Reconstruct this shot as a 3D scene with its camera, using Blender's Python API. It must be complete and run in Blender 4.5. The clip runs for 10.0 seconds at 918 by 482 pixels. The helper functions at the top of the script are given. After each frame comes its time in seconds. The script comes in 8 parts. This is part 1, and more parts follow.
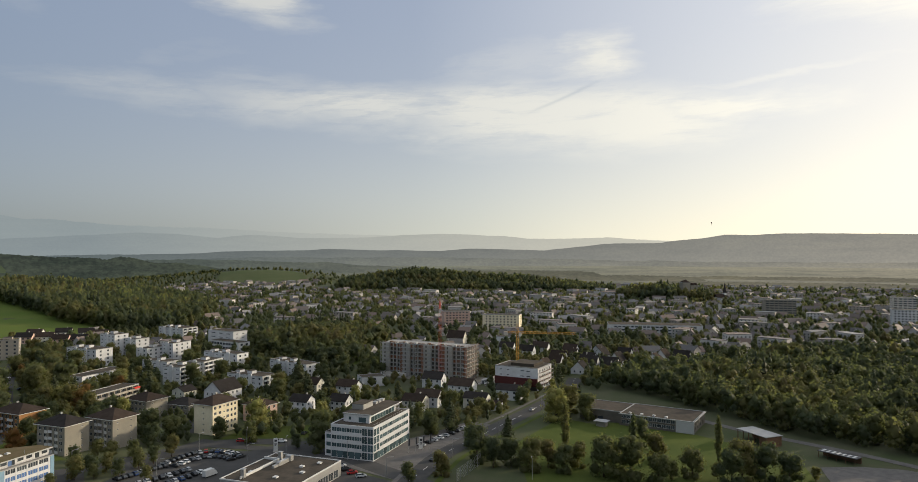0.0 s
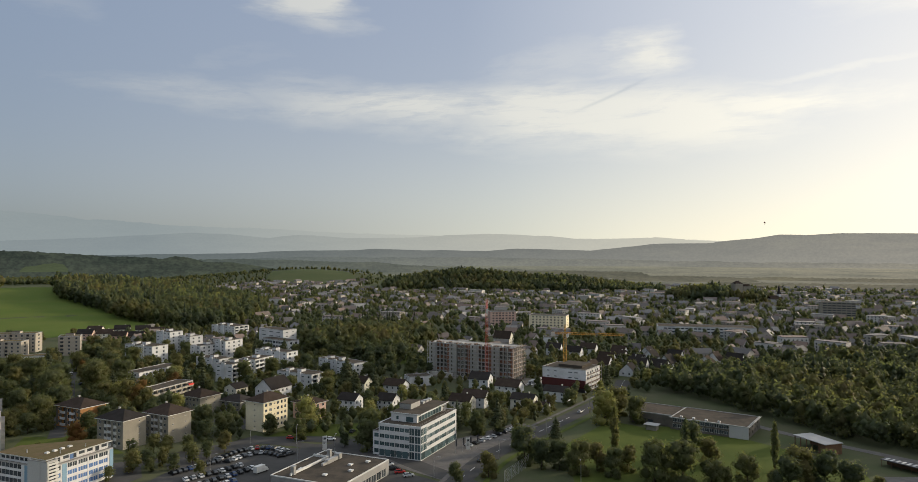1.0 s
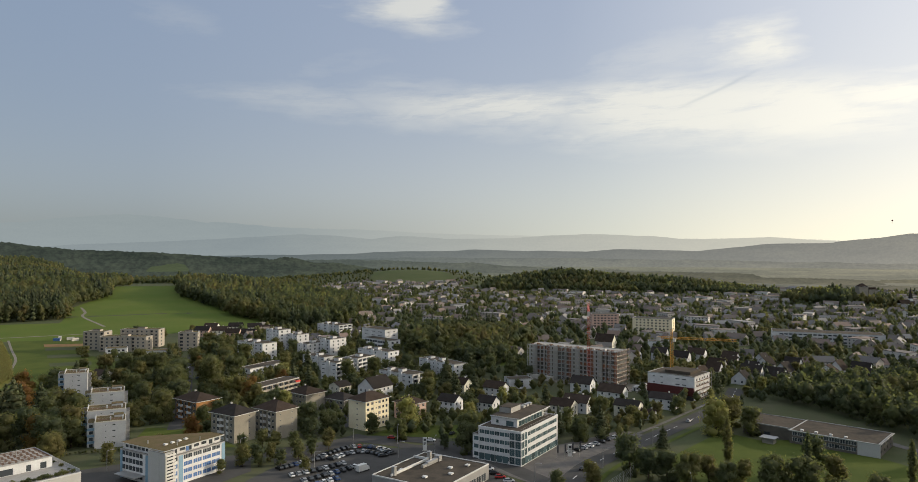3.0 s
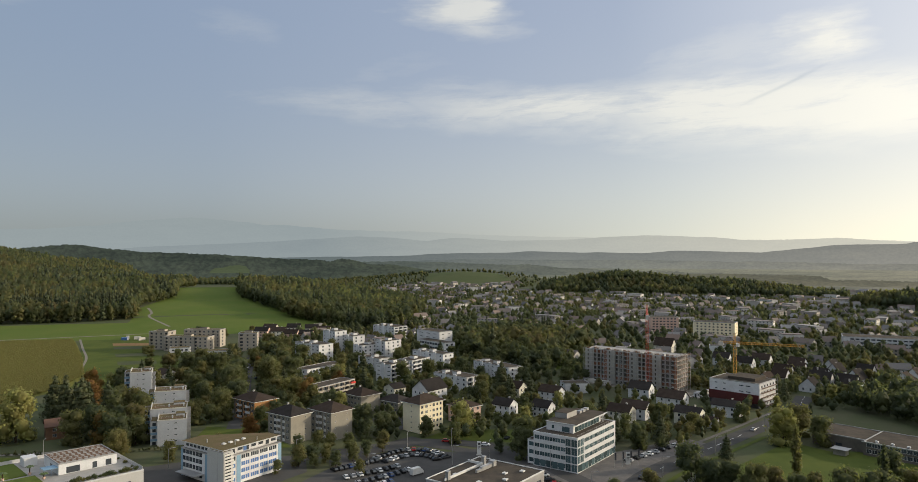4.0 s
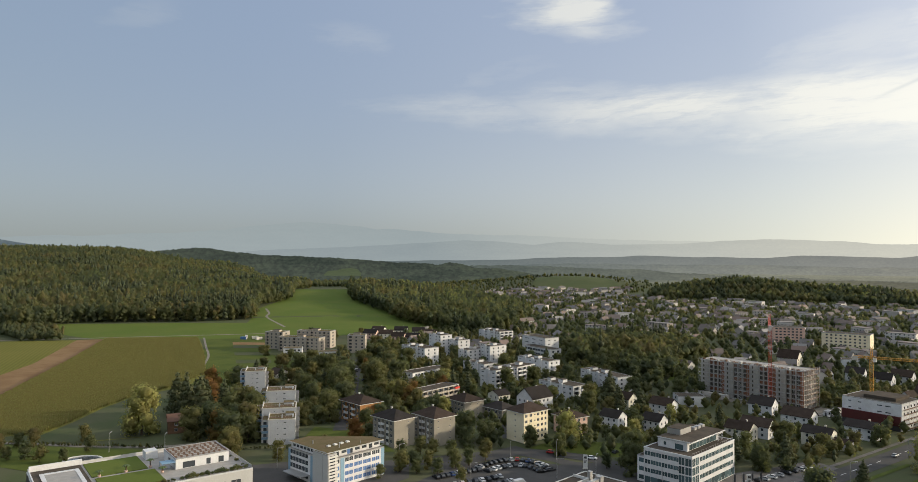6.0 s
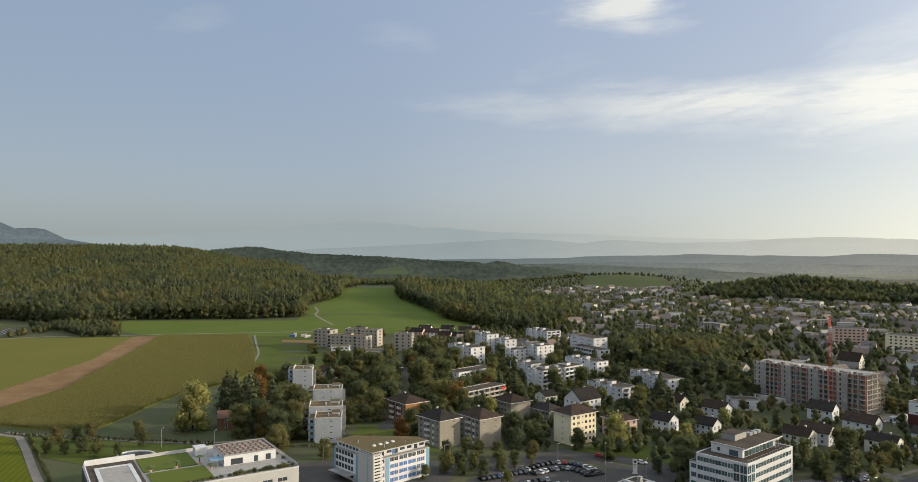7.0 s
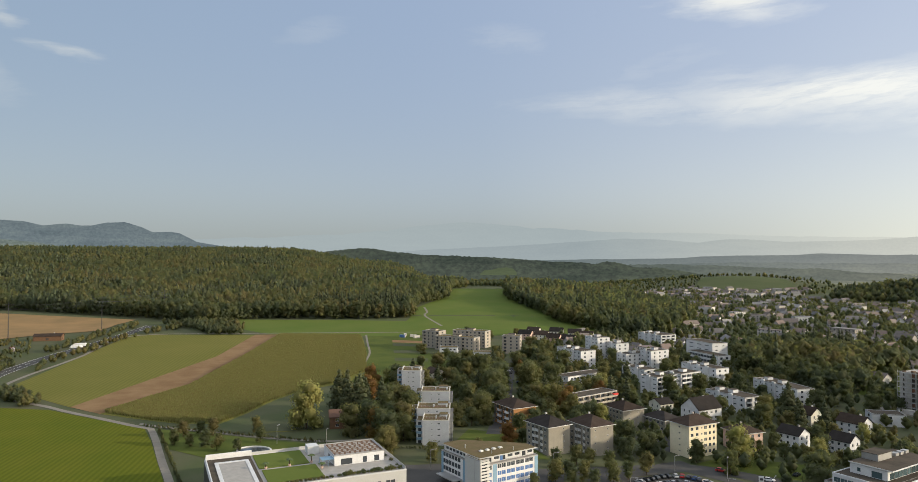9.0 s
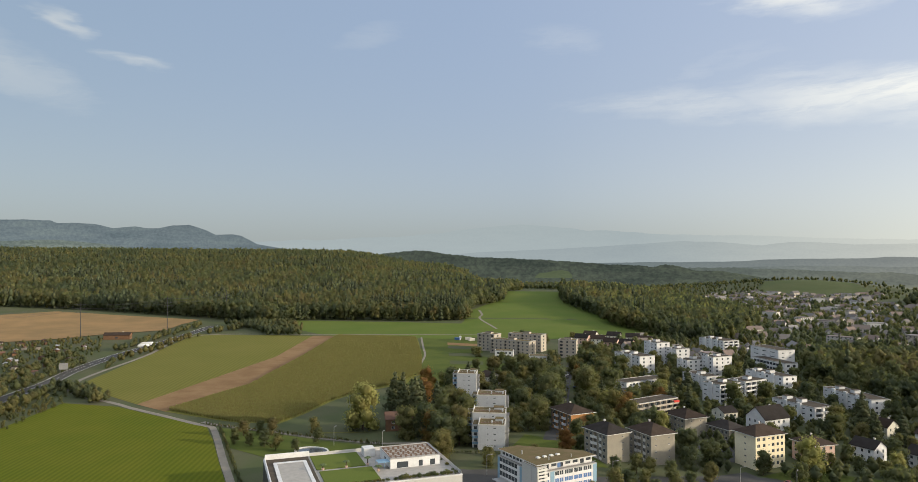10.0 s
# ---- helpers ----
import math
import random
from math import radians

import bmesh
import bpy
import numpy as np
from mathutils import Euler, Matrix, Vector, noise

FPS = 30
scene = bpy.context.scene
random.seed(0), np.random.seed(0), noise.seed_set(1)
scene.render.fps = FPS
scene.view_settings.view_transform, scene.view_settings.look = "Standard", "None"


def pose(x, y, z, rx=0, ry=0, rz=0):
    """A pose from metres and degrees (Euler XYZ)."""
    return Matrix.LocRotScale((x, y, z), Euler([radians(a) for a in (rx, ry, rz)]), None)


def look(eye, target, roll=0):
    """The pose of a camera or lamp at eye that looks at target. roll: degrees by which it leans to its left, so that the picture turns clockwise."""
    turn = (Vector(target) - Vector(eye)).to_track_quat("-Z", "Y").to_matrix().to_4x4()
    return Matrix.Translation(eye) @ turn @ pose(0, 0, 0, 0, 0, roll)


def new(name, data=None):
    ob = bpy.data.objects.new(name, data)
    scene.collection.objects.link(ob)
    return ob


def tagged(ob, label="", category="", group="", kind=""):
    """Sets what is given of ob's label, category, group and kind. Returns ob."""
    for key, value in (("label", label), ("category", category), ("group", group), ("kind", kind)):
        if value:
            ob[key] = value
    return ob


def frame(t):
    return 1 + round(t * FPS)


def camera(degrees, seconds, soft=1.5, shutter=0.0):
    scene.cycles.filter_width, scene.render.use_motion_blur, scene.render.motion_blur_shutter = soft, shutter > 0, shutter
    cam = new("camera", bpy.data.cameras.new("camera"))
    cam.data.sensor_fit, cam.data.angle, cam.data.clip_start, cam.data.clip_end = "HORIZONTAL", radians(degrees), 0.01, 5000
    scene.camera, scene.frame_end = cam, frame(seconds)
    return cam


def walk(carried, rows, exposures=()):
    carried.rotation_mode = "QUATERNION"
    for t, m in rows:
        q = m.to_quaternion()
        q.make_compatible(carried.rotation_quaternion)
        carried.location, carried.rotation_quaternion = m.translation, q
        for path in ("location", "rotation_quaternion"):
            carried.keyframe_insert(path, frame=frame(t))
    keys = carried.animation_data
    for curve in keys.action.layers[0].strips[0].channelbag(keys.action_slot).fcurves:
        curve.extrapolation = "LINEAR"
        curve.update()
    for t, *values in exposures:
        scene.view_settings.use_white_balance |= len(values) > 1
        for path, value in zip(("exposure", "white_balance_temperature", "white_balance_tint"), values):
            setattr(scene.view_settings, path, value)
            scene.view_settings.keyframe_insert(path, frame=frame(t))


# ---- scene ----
import functools
import itertools

cam = camera(66.75, 10.0, soft=0.65)
PATH = [
    (0.0, pose(0.00, 0.00, 88.00, 90.75, -0.00, 0.01)),
    (0.5, pose(-0.41, 0.42, 88.01, 90.76, -0.04, 1.86)),
    (1.0, pose(-0.74, 1.12, 88.03, 90.75, -0.06, 3.76)),
    (1.5, pose(-1.01, 2.06, 88.08, 90.62, -0.19, 5.69)),
    (2.0, pose(-1.23, 3.22, 88.13, 90.60, -0.07, 7.71)),
    (2.5, pose(-1.42, 4.58, 88.20, 90.69, -0.02, 9.75)),
    (4.0, pose(-1.90, 9.49, 88.48, 90.94, 0.07, 16.43)),
    (4.5, pose(-2.08, 11.31, 88.59, 91.03, 0.11, 18.70)),
    (5.0, pose(-2.29, 13.18, 88.71, 91.31, 0.07, 21.02)),
    (5.5, pose(-2.55, 15.07, 88.83, 91.31, -0.06, 23.23)),
    (7.0, pose(-3.72, 20.53, 89.21, 91.11, -0.12, 29.14)),
    (7.5, pose(-4.29, 22.19, 89.33, 91.02, 0.01, 31.24)),
    (8.0, pose(-4.96, 23.72, 89.45, 91.03, 0.06, 33.45)),
    (8.5, pose(-5.77, 25.10, 89.57, 91.09, 0.09, 35.73)),
    (9.0, pose(-6.71, 26.29, 89.68, 91.16, 0.10, 38.02)),
    (9.5, pose(-7.80, 27.26, 89.78, 91.25, 0.03, 40.32)),
    (10.0, pose(-9.06, 27.99, 89.88, 91.36, -0.03, 42.49)),
]
walk(cam, PATH, [(0.0, -0.10), (2.5, -0.04), (5.0, 0.08), (7.5, 0.24), (10.0, 0.36)])

# ---- sky, sun ----
SUN_AZ, SUN_EL = 60.0, 13.5        # degrees to the right of +y, above the horizon
GLOW_AZ = 82.0                     # middle of the bright haze on the sunward side


class Nodes:
    """Short hand for a node tree."""

    def __init__(self, tree):
        self.tree = tree

    def add(self, kind, *links):
        n = self.tree.nodes.new(kind)
        for i, v in enumerate(links):
            self.put(n, i, v)
        return n

    def put(self, n, slot, v):
        if v is None:
            return
        if isinstance(v, bpy.types.Node):
            v = v.outputs[0]
        if isinstance(v, bpy.types.NodeSocket):
            self.tree.links.new(v, n.inputs[slot])
        else:
            n.inputs[slot].default_value = v

    def math(self, op, a, b=None, c=None, clamp=False):
        n = self.tree.nodes.new("ShaderNodeMath")
        n.operation, n.use_clamp = op, clamp
        self.put(n, 0, a), self.put(n, 1, b), self.put(n, 2, c)
        return n.outputs[0]

    def mix(self, fac, a, b, blend="MIX"):
        n = self.tree.nodes.new("ShaderNodeMix")
        n.data_type, n.blend_type = "RGBA", blend
        self.put(n, 0, fac), self.put(n, 6, a), self.put(n, 7, b)
        return n.outputs[2]

    def ramp(self, fac, stops):
        n = self.tree.nodes.new("ShaderNodeValToRGB")
        self.put(n, 0, fac)
        while len(n.color_ramp.elements) < len(stops):
            n.color_ramp.elements.new(0.5)
        for e, (p, c) in zip(n.color_ramp.elements, stops):
            e.position, e.color = p, (c if len(c) == 4 else (*c, 1))
        return n.outputs[0]

    def noise(self, vec, scale, detail=4.0, rough=0.55):
        n = self.tree.nodes.new("ShaderNodeTexNoise")
        self.put(n, "Vector", vec)
        n.inputs["Scale"].default_value, n.inputs["Detail"].default_value, n.inputs["Roughness"].default_value = scale, detail, rough
        return n


world = bpy.data.worlds.new("world")
scene.world = world
world.use_nodes = True
world.node_tree.nodes.clear()
W = Nodes(world.node_tree)
sky = W.add("ShaderNodeTexSky")
sky.sky_type, sky.sun_disc, sky.sun_elevation, sky.sun_rotation = "NISHITA", False, radians(SUN_EL), radians(SUN_AZ)
sky.altitude, sky.air_density, sky.dust_density, sky.ozone_density = 450.0, 1.0, 2.5, 1.5
direction = W.add("ShaderNodeTexCoord").outputs["Generated"]
sep = W.add("ShaderNodeSeparateXYZ", direction)
bearing = W.math("MULTIPLY", W.math("ARCTAN2", sep.outputs[0], sep.outputs[1]), 57.2958)
elev = W.math("MULTIPLY", W.math("ARCSINE", sep.outputs[2]), 57.2958)
sky_light = W.mix(1.0, sky.outputs[0], (0.085, 0.085, 0.085, 1), "MULTIPLY")
# autumn haze: grey low down, warm towards the sun
off_sun = W.math("ABSOLUTE", W.math("SUBTRACT", bearing, GLOW_AZ))
haze_tone = W.ramp(W.math("DIVIDE", off_sun, 157.0), [
    (0.0, (1.9, 1.6, 1.15)), (0.172, (1.8, 1.58, 1.15)), (0.338, (1.5, 1.40, 1.08)), (0.52, (0.90, 0.92, 0.80)), (0.62, (0.66, 0.69, 0.635)), (0.752, (0.43, 0.475, 0.465)), (1.0, (0.42, 0.46, 0.45))])
upper_tone = W.ramp(W.math("DIVIDE", off_sun, 157.0), [
    (0.0, (1.5, 1.42, 1.3)), (0.172, (1.25, 1.22, 1.18)), (0.379, (0.76, 0.81, 0.94)), (0.545, (0.385, 0.465, 0.645)), (0.793, (0.284, 0.375, 0.55)), (1.0, (0.245, 0.337, 0.48))])
low = W.math("POWER", 2.718, W.math("MULTIPLY", W.math("MAXIMUM", elev, 0.0), -0.125))
veil = W.mix(low, upper_tone, haze_tone)
sky_tint = W.mix(0.82, sky_light, veil)
# murk over the far hills, away from the sun
murk = W.math("POWER", 2.718, W.math("MULTIPLY", W.math("POWER", W.math("DIVIDE", elev, 3.6), 2.0), -1.0))
murk = W.math("MULTIPLY", murk, W.math("MULTIPLY", W.math("DIVIDE", W.math("SUBTRACT", off_sun, 72.0), 34.0, clamp=True), 0.30))
sky_tint = W.mix(murk, sky_tint, (0.10, 0.13, 0.15, 1))
# thin cirrus: soft streaks torn by noise
streak_vec = W.add("ShaderNodeCombineXYZ", W.math("MULTIPLY", bearing, 0.05), W.math("MULTIPLY", elev, 0.16), 0.0)
torn = W.noise(streak_vec, 2.2, 8.0, 0.62).outputs[0]
wisp_vec = W.add("ShaderNodeCombineXYZ", W.math("ADD", W.math("MULTIPLY", bearing, 0.035), W.math("MULTIPLY", torn, 0.25)), W.math("MULTIPLY", elev, 0.42), 3.0)
fine = W.noise(wisp_vec, 4.5, 8.0, 0.68).outputs[0]
warp = W.noise(streak_vec, 1.3, 5.0, 0.6).outputs["Color"]
warp_sep = W.add("ShaderNodeSeparateXYZ", warp)
warped_b = W.math("ADD", bearing, W.math("MULTIPLY", W.math("SUBTRACT", warp_sep.outputs[0], 0.5), 16.0))
warped_e = W.math("ADD", elev, W.math("MULTIPLY", W.math("SUBTRACT", warp_sep.outputs[1], 0.5), 4.2))
CLOUDS = [  # bearing, elevation, half width, half height, density, slope
    (-8, 11.5, 10, 1.9, 0.72, -0.06), (6, 11.0, 12, 2.5, 1.0, -0.03), (14, 10.4, 7, 2.3, 1.0, 0.02), (22, 11.2, 5, 1.1, 1.0, 0.0), (-24, 12.0, 10, 1.4, 0.34, -0.03),
    (10.8, 15.4, 3.0, 1.5, 0.75, 0.0), (-16.5, 20.0, 4.2, 1.7, 1.0, -0.2), (33, 18.6, 6.5, 2.4, 0.9, 0.0), (24, 13.1, 9, 0.3, 0.3, 0.05), (4, 15, 9, 1.5, 0.25, 0.1), (-20, 15.2, 5, 1.2, 0.12, 0.1),
    (-76, 13.5, 5, 2.0, 0.4, -0.4), (-71.5, 17.0, 2.4, 0.5, 0.6, -0.3), (-66.5, 14.8, 2.4, 0.45, 0.5, -0.1), (-50, 17.5, 4, 1.6, 0.17, 0.3), (-34, 17.3, 5, 1.2, 0.18, -0.1), (-23, 14.6, 3, 1.0, 0.14, 0.35),
    (52, 12, 12, 3, 0.7, 0.0), (110, 20, 25, 4, 0.6, 0.0), (-120, 16, 25, 3, 0.6, 0.0), (170, 24, 30, 5, 0.6, 0.0)]
cover = None
for cb, ce, sb, se, dens, slope in CLOUDS:
    db = W.math("SUBTRACT", warped_b, float(cb))
    de = W.math("SUBTRACT", W.math("SUBTRACT", warped_e, float(ce)), W.math("MULTIPLY", db, slope))
    r2 = W.math("ADD", W.math("POWER", W.math("DIVIDE", db, float(sb)), 2.0), W.math("POWER", W.math("DIVIDE", de, float(se)), 2.0))
    blob = W.math("MULTIPLY", W.math("POWER", 2.718, W.math("MULTIPLY", r2, -1.0)), dens)
    cover = blob if cover is None else W.math("MAXIMUM", cover, blob)
feather = W.noise(W.add("ShaderNodeCombineXYZ", W.math("MULTIPLY", warped_b, 0.06), W.math("MULTIPLY", W.math("SUBTRACT", warped_e, W.math("MULTIPLY", bearing, 0.12)), 0.5), 7.0), 3.0, 9.0, 0.62).outputs[0]
shred = W.math("ADD", W.math("MULTIPLY", W.math("SUBTRACT", torn, 0.5), 1.3), W.math("MULTIPLY", W.math("SUBTRACT", fine, 0.5), 1.2))
shred = W.math("ADD", W.math("ADD", shred, W.math("MULTIPLY", W.math("SUBTRACT", feather, 0.5), 1.5)), 0.92, clamp=True)
body = W.math("MULTIPLY", cover, W.math("MULTIPLY", shred, 1.05))
body = W.math("SMOOTH_MIN", W.math("SUBTRACT", W.math("MULTIPLY", body, 1.25), 0.10, clamp=True), 0.85, 0.2)
cloud_tone = W.ramp(W.math("DIVIDE", off_sun, 157.0), [(0.0, (1.9, 1.75, 1.5)), (0.172, (1.6, 1.5, 1.25)), (0.46, (1.0, 0.98, 0.88)), (0.752, (0.70, 0.71, 0.68)), (1.0, (0.52, 0.55, 0.56))])
fill_veil = W.math("MULTIPLY", W.math("SMOOTH_MIN", W.math("DIVIDE", W.math("SUBTRACT", elev, 24.0), 16.0, clamp=True), 0.75, 0.1), W.math("ADD", 0.35, torn))
sky_tint = W.mix(W.math("MULTIPLY", fill_veil, 0.9), sky_tint, (0.88, 0.95, 1.06, 1))       # bright veil above the view, added to fill the shade
sky_final = W.mix(1.0, W.mix(W.math("MULTIPLY", body, 0.8), sky_tint, cloud_tone), (1.015, 1.0, 0.97, 1), "MULTIPLY")
# an old vapour trail, seen dark against the bright cirrus
trail_b, trail_e = W.math("SUBTRACT", bearing, 8.51), W.math("SUBTRACT", elev, 12.23)
trail_u = W.math("ADD", W.math("MULTIPLY", trail_b, 0.924), W.math("MULTIPLY", trail_e, 0.382))
trail_v = W.math("SUBTRACT", W.math("ADD", W.math("MULTIPLY", trail_e, 0.924), W.math("MULTIPLY", W.math("SUBTRACT", torn, 0.5), 0.35)), W.math("MULTIPLY", trail_b, 0.382))
trail_r = W.math("ADD", W.math("POWER", W.math("ABSOLUTE", W.math("DIVIDE", trail_u, 2.81)), 4.0), W.math("POWER", W.math("ABSOLUTE", W.math("DIVIDE", trail_v, 0.13)), 2.0))
trail = W.math("POWER", 2.718, W.math("MULTIPLY", trail_r, -1.0))
sky_final = W.mix(W.math("MULTIPLY", trail, 0.65), sky_final, W.mix(1.0, sky_final, (0.76, 0.80, 0.86, 1), "MULTIPLY"))
W.add("ShaderNodeOutputWorld", W.add("ShaderNodeBackground", sky_final, 1.0))

sun = new("sun", bpy.data.lights.new("sun", "SUN"))
sun.data.energy, sun.data.angle, sun.data.color = 4.4, radians(0.6), (1.0, 0.845, 0.63)
to_sun = Vector((math.sin(radians(SUN_AZ)) * math.cos(radians(SUN_EL)), math.cos(radians(SUN_AZ)) * math.cos(radians(SUN_EL)), math.sin(radians(SUN_EL))))
sun.matrix_world = look(to_sun * 500, (0, 0, 0))
# ---- materials ----
def material(name, tone, rough=0.8, tone2=None, scale=0.5, grain=6.0, bump=0.15, metal=0.0, vary=0.0, hue=0.0):
    """Two tones mixed by coarse noise, with finer grain and relief; vary: brightness from thing to thing, hue: tint from thing to thing."""
    m = bpy.data.materials.new(name)
    m.use_nodes = True
    n = Nodes(m.node_tree)
    bsdf = m.node_tree.nodes["Principled BSDF"]
    where = n.add("ShaderNodeNewGeometry").outputs["Position"]
    tone2 = tone2 or tuple(c * 0.72 for c in tone)
    coarse = n.noise(where, scale, 5.0, 0.6).outputs[0]
    small = n.noise(where, grain, 3.0, 0.6).outputs[0]
    colour = n.mix(n.ramp(coarse, [(0.35, (0, 0, 0)), (0.65, (1, 1, 1))]), (*tone, 1), (*tone2, 1))
    colour = n.mix(n.math("MULTIPLY", small, 0.45), colour, n.mix(1.0, colour, (0.55, 0.55, 0.55, 1), "MULTIPLY"))
    if vary or hue:
        info = n.add("ShaderNodeObjectInfo").outputs["Random"]
        hsv = n.add("ShaderNodeHueSaturation")
        n.put(hsv, "Hue", n.math("ADD", 0.5 - hue / 2, n.math("MULTIPLY", info, hue)))
        n.put(hsv, "Value", n.math("ADD", 1 - vary / 2, n.math("MULTIPLY", n.math("FRACT", n.math("MULTIPLY", info, 7.31)), vary)))
        n.put(hsv, "Color", colour)
        colour = hsv.outputs[0]
    n.put(bsdf, "Base Color", colour)
    bsdf.inputs["Roughness"].default_value, bsdf.inputs["Metallic"].default_value = rough, metal
    bsdf.inputs["Specular IOR Level"].default_value = 0.05 if rough > 0.88 else 0.35
    if bump:
        b = n.add("ShaderNodeBump")
        b.inputs["Strength"].default_value, b.inputs["Distance"].default_value = bump, 0.1
        n.put(b, "Height", small)
        n.put(bsdf, "Normal", b.outputs[0])
    return m


def glass_material(name, tone, rough=0.08):
    m = bpy.data.materials.new(name)
    m.use_nodes = True
    b = m.node_tree.nodes["Principled BSDF"]
    n = Nodes(m.node_tree)
    info = n.add("ShaderNodeObjectInfo").outputs["Random"]
    n.put(b, "Base Color", n.mix(info, (*tone, 1), (*(min(1, c * 2.2) for c in tone), 1)))
    b.inputs["Roughness"].default_value, b.inputs["Specular IOR Level"].default_value = rough, 0.35
    return m


def leaf_material(name, tones, trans=0.58, speckle=0.46):
    """Foliage: each tree takes a tone by its own number, each leaf clump varies a little round it."""
    m = bpy.data.materials.new(name)
    m.use_nodes = True
    n = Nodes(m.node_tree)
    bsdf = m.node_tree.nodes["Principled BSDF"]
    info = n.add("ShaderNodeObjectInfo").outputs["Random"]
    own_node = n.add("ShaderNodeAttribute")
    own_node.attribute_name = "tree"
    own = own_node.outputs["Fac"]
    pick = n.math("MAXIMUM", own, n.math("MULTIPLY", info, n.math("LESS_THAN", own, 0.005)))
    island = n.add("ShaderNodeNewGeometry").outputs["Random Per Island"]
    step = 1 / max(1, len(tones) - 1)
    colour = n.ramp(pick, [(i * step, t) for i, t in enumerate(tones)])
    hsv = n.add("ShaderNodeHueSaturation")
    n.put(hsv, "Hue", n.math("ADD", 0.485, n.math("MULTIPLY", island, 0.03)))
    n.put(hsv, "Value", n.math("ADD", 1 - speckle / 2, n.math("MULTIPLY", island, speckle)))
    n.put(hsv, "Color", colour)
    n.put(bsdf, "Base Color", hsv.outputs[0])
    bsdf.inputs["Roughness"].default_value, bsdf.inputs["Specular IOR Level"].default_value = 0.7, 0.1
    soft = n.add("ShaderNodeBsdfTranslucent", n.mix(0.5, hsv.outputs[0], (0.19, 0.22, 0.045, 1)))
    out = m.node_tree.nodes["Material Output"]
    n.put(out, 0, n.add("ShaderNodeMixShader", trans, bsdf.outputs[0], soft.outputs[0]))
    return m


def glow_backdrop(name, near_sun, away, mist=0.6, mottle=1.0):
    """Hills lost in haze: a plain glowing backdrop, haze and sun glow painted into its emission."""
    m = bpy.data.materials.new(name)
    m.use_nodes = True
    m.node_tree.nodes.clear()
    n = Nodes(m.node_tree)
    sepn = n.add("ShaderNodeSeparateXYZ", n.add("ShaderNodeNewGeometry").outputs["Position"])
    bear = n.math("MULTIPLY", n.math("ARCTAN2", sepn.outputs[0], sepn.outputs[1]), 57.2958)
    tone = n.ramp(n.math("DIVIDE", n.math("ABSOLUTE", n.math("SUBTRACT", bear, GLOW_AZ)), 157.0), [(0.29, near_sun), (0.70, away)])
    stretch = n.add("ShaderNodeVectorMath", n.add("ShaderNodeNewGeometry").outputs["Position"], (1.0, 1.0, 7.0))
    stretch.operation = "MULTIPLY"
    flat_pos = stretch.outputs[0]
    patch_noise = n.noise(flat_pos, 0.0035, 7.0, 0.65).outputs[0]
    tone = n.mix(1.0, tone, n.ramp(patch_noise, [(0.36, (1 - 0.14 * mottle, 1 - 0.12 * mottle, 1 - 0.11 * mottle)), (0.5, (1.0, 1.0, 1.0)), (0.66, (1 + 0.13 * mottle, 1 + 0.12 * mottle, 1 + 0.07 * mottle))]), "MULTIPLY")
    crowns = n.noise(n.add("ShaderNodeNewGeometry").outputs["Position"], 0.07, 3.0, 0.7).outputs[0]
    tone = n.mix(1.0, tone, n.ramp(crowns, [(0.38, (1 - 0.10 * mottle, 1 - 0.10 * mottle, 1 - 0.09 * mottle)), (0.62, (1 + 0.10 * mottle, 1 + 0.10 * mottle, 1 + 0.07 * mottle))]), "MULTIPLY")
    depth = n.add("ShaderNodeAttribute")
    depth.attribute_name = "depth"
    # painted mist: the glow gets paler as depth grows
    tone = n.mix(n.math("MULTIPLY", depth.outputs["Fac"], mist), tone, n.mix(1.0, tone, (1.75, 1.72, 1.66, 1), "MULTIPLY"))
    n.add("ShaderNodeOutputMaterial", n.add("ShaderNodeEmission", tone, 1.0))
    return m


M_GROUND = material("town_ground", (0.072, 0.088, 0.042), 0.95, (0.094, 0.096, 0.058), 0.04, 1.5, 0.3)
M_GRASS = material("meadow_grass", (0.086, 0.124, 0.025), 0.95, (0.106, 0.133, 0.032), 0.02, 1.2, 0.3)
M_LAWN = material("lawn_grass", (0.088, 0.108, 0.026), 0.95, (0.066, 0.088, 0.022), 0.06, 3.0, 0.2)
M_ASPHALT = material("asphalt", (0.066, 0.065, 0.063), 0.9, (0.084, 0.082, 0.079), 0.12, 4.0, 0.1)
M_PAVE = material("paving", (0.16, 0.15, 0.14), 0.9, (0.12, 0.113, 0.108), 0.3, 4.0, 0.1)
M_LANE = material("field_lane", (0.24, 0.22, 0.185), 0.9, (0.19, 0.175, 0.15), 0.2, 3.0, 0.1)
M_EARTH = material("bare_earth", (0.178, 0.112, 0.058), 1.0, (0.232, 0.152, 0.082), 0.06, 1.5, 0.5)
M_STUBBLE = material("stubble_field", (0.27, 0.175, 0.085), 1.0, (0.20, 0.14, 0.07), 0.03, 0.9, 0.4)
M_GRAVEL = material("roof_gravel", (0.095, 0.080, 0.064), 0.95, (0.064, 0.056, 0.046), 0.25, 3.0, 0.3)
M_SEDUM = material("sedum_roof", (0.150, 0.112, 0.066), 0.95, (0.115, 0.098, 0.048), 0.3, 2.5, 0.4)
M_WHITE = material("white_render", (0.62, 0.63, 0.635), 0.85, (0.53, 0.535, 0.54), 0.25, 2.0, 0.05, vary=0.16)
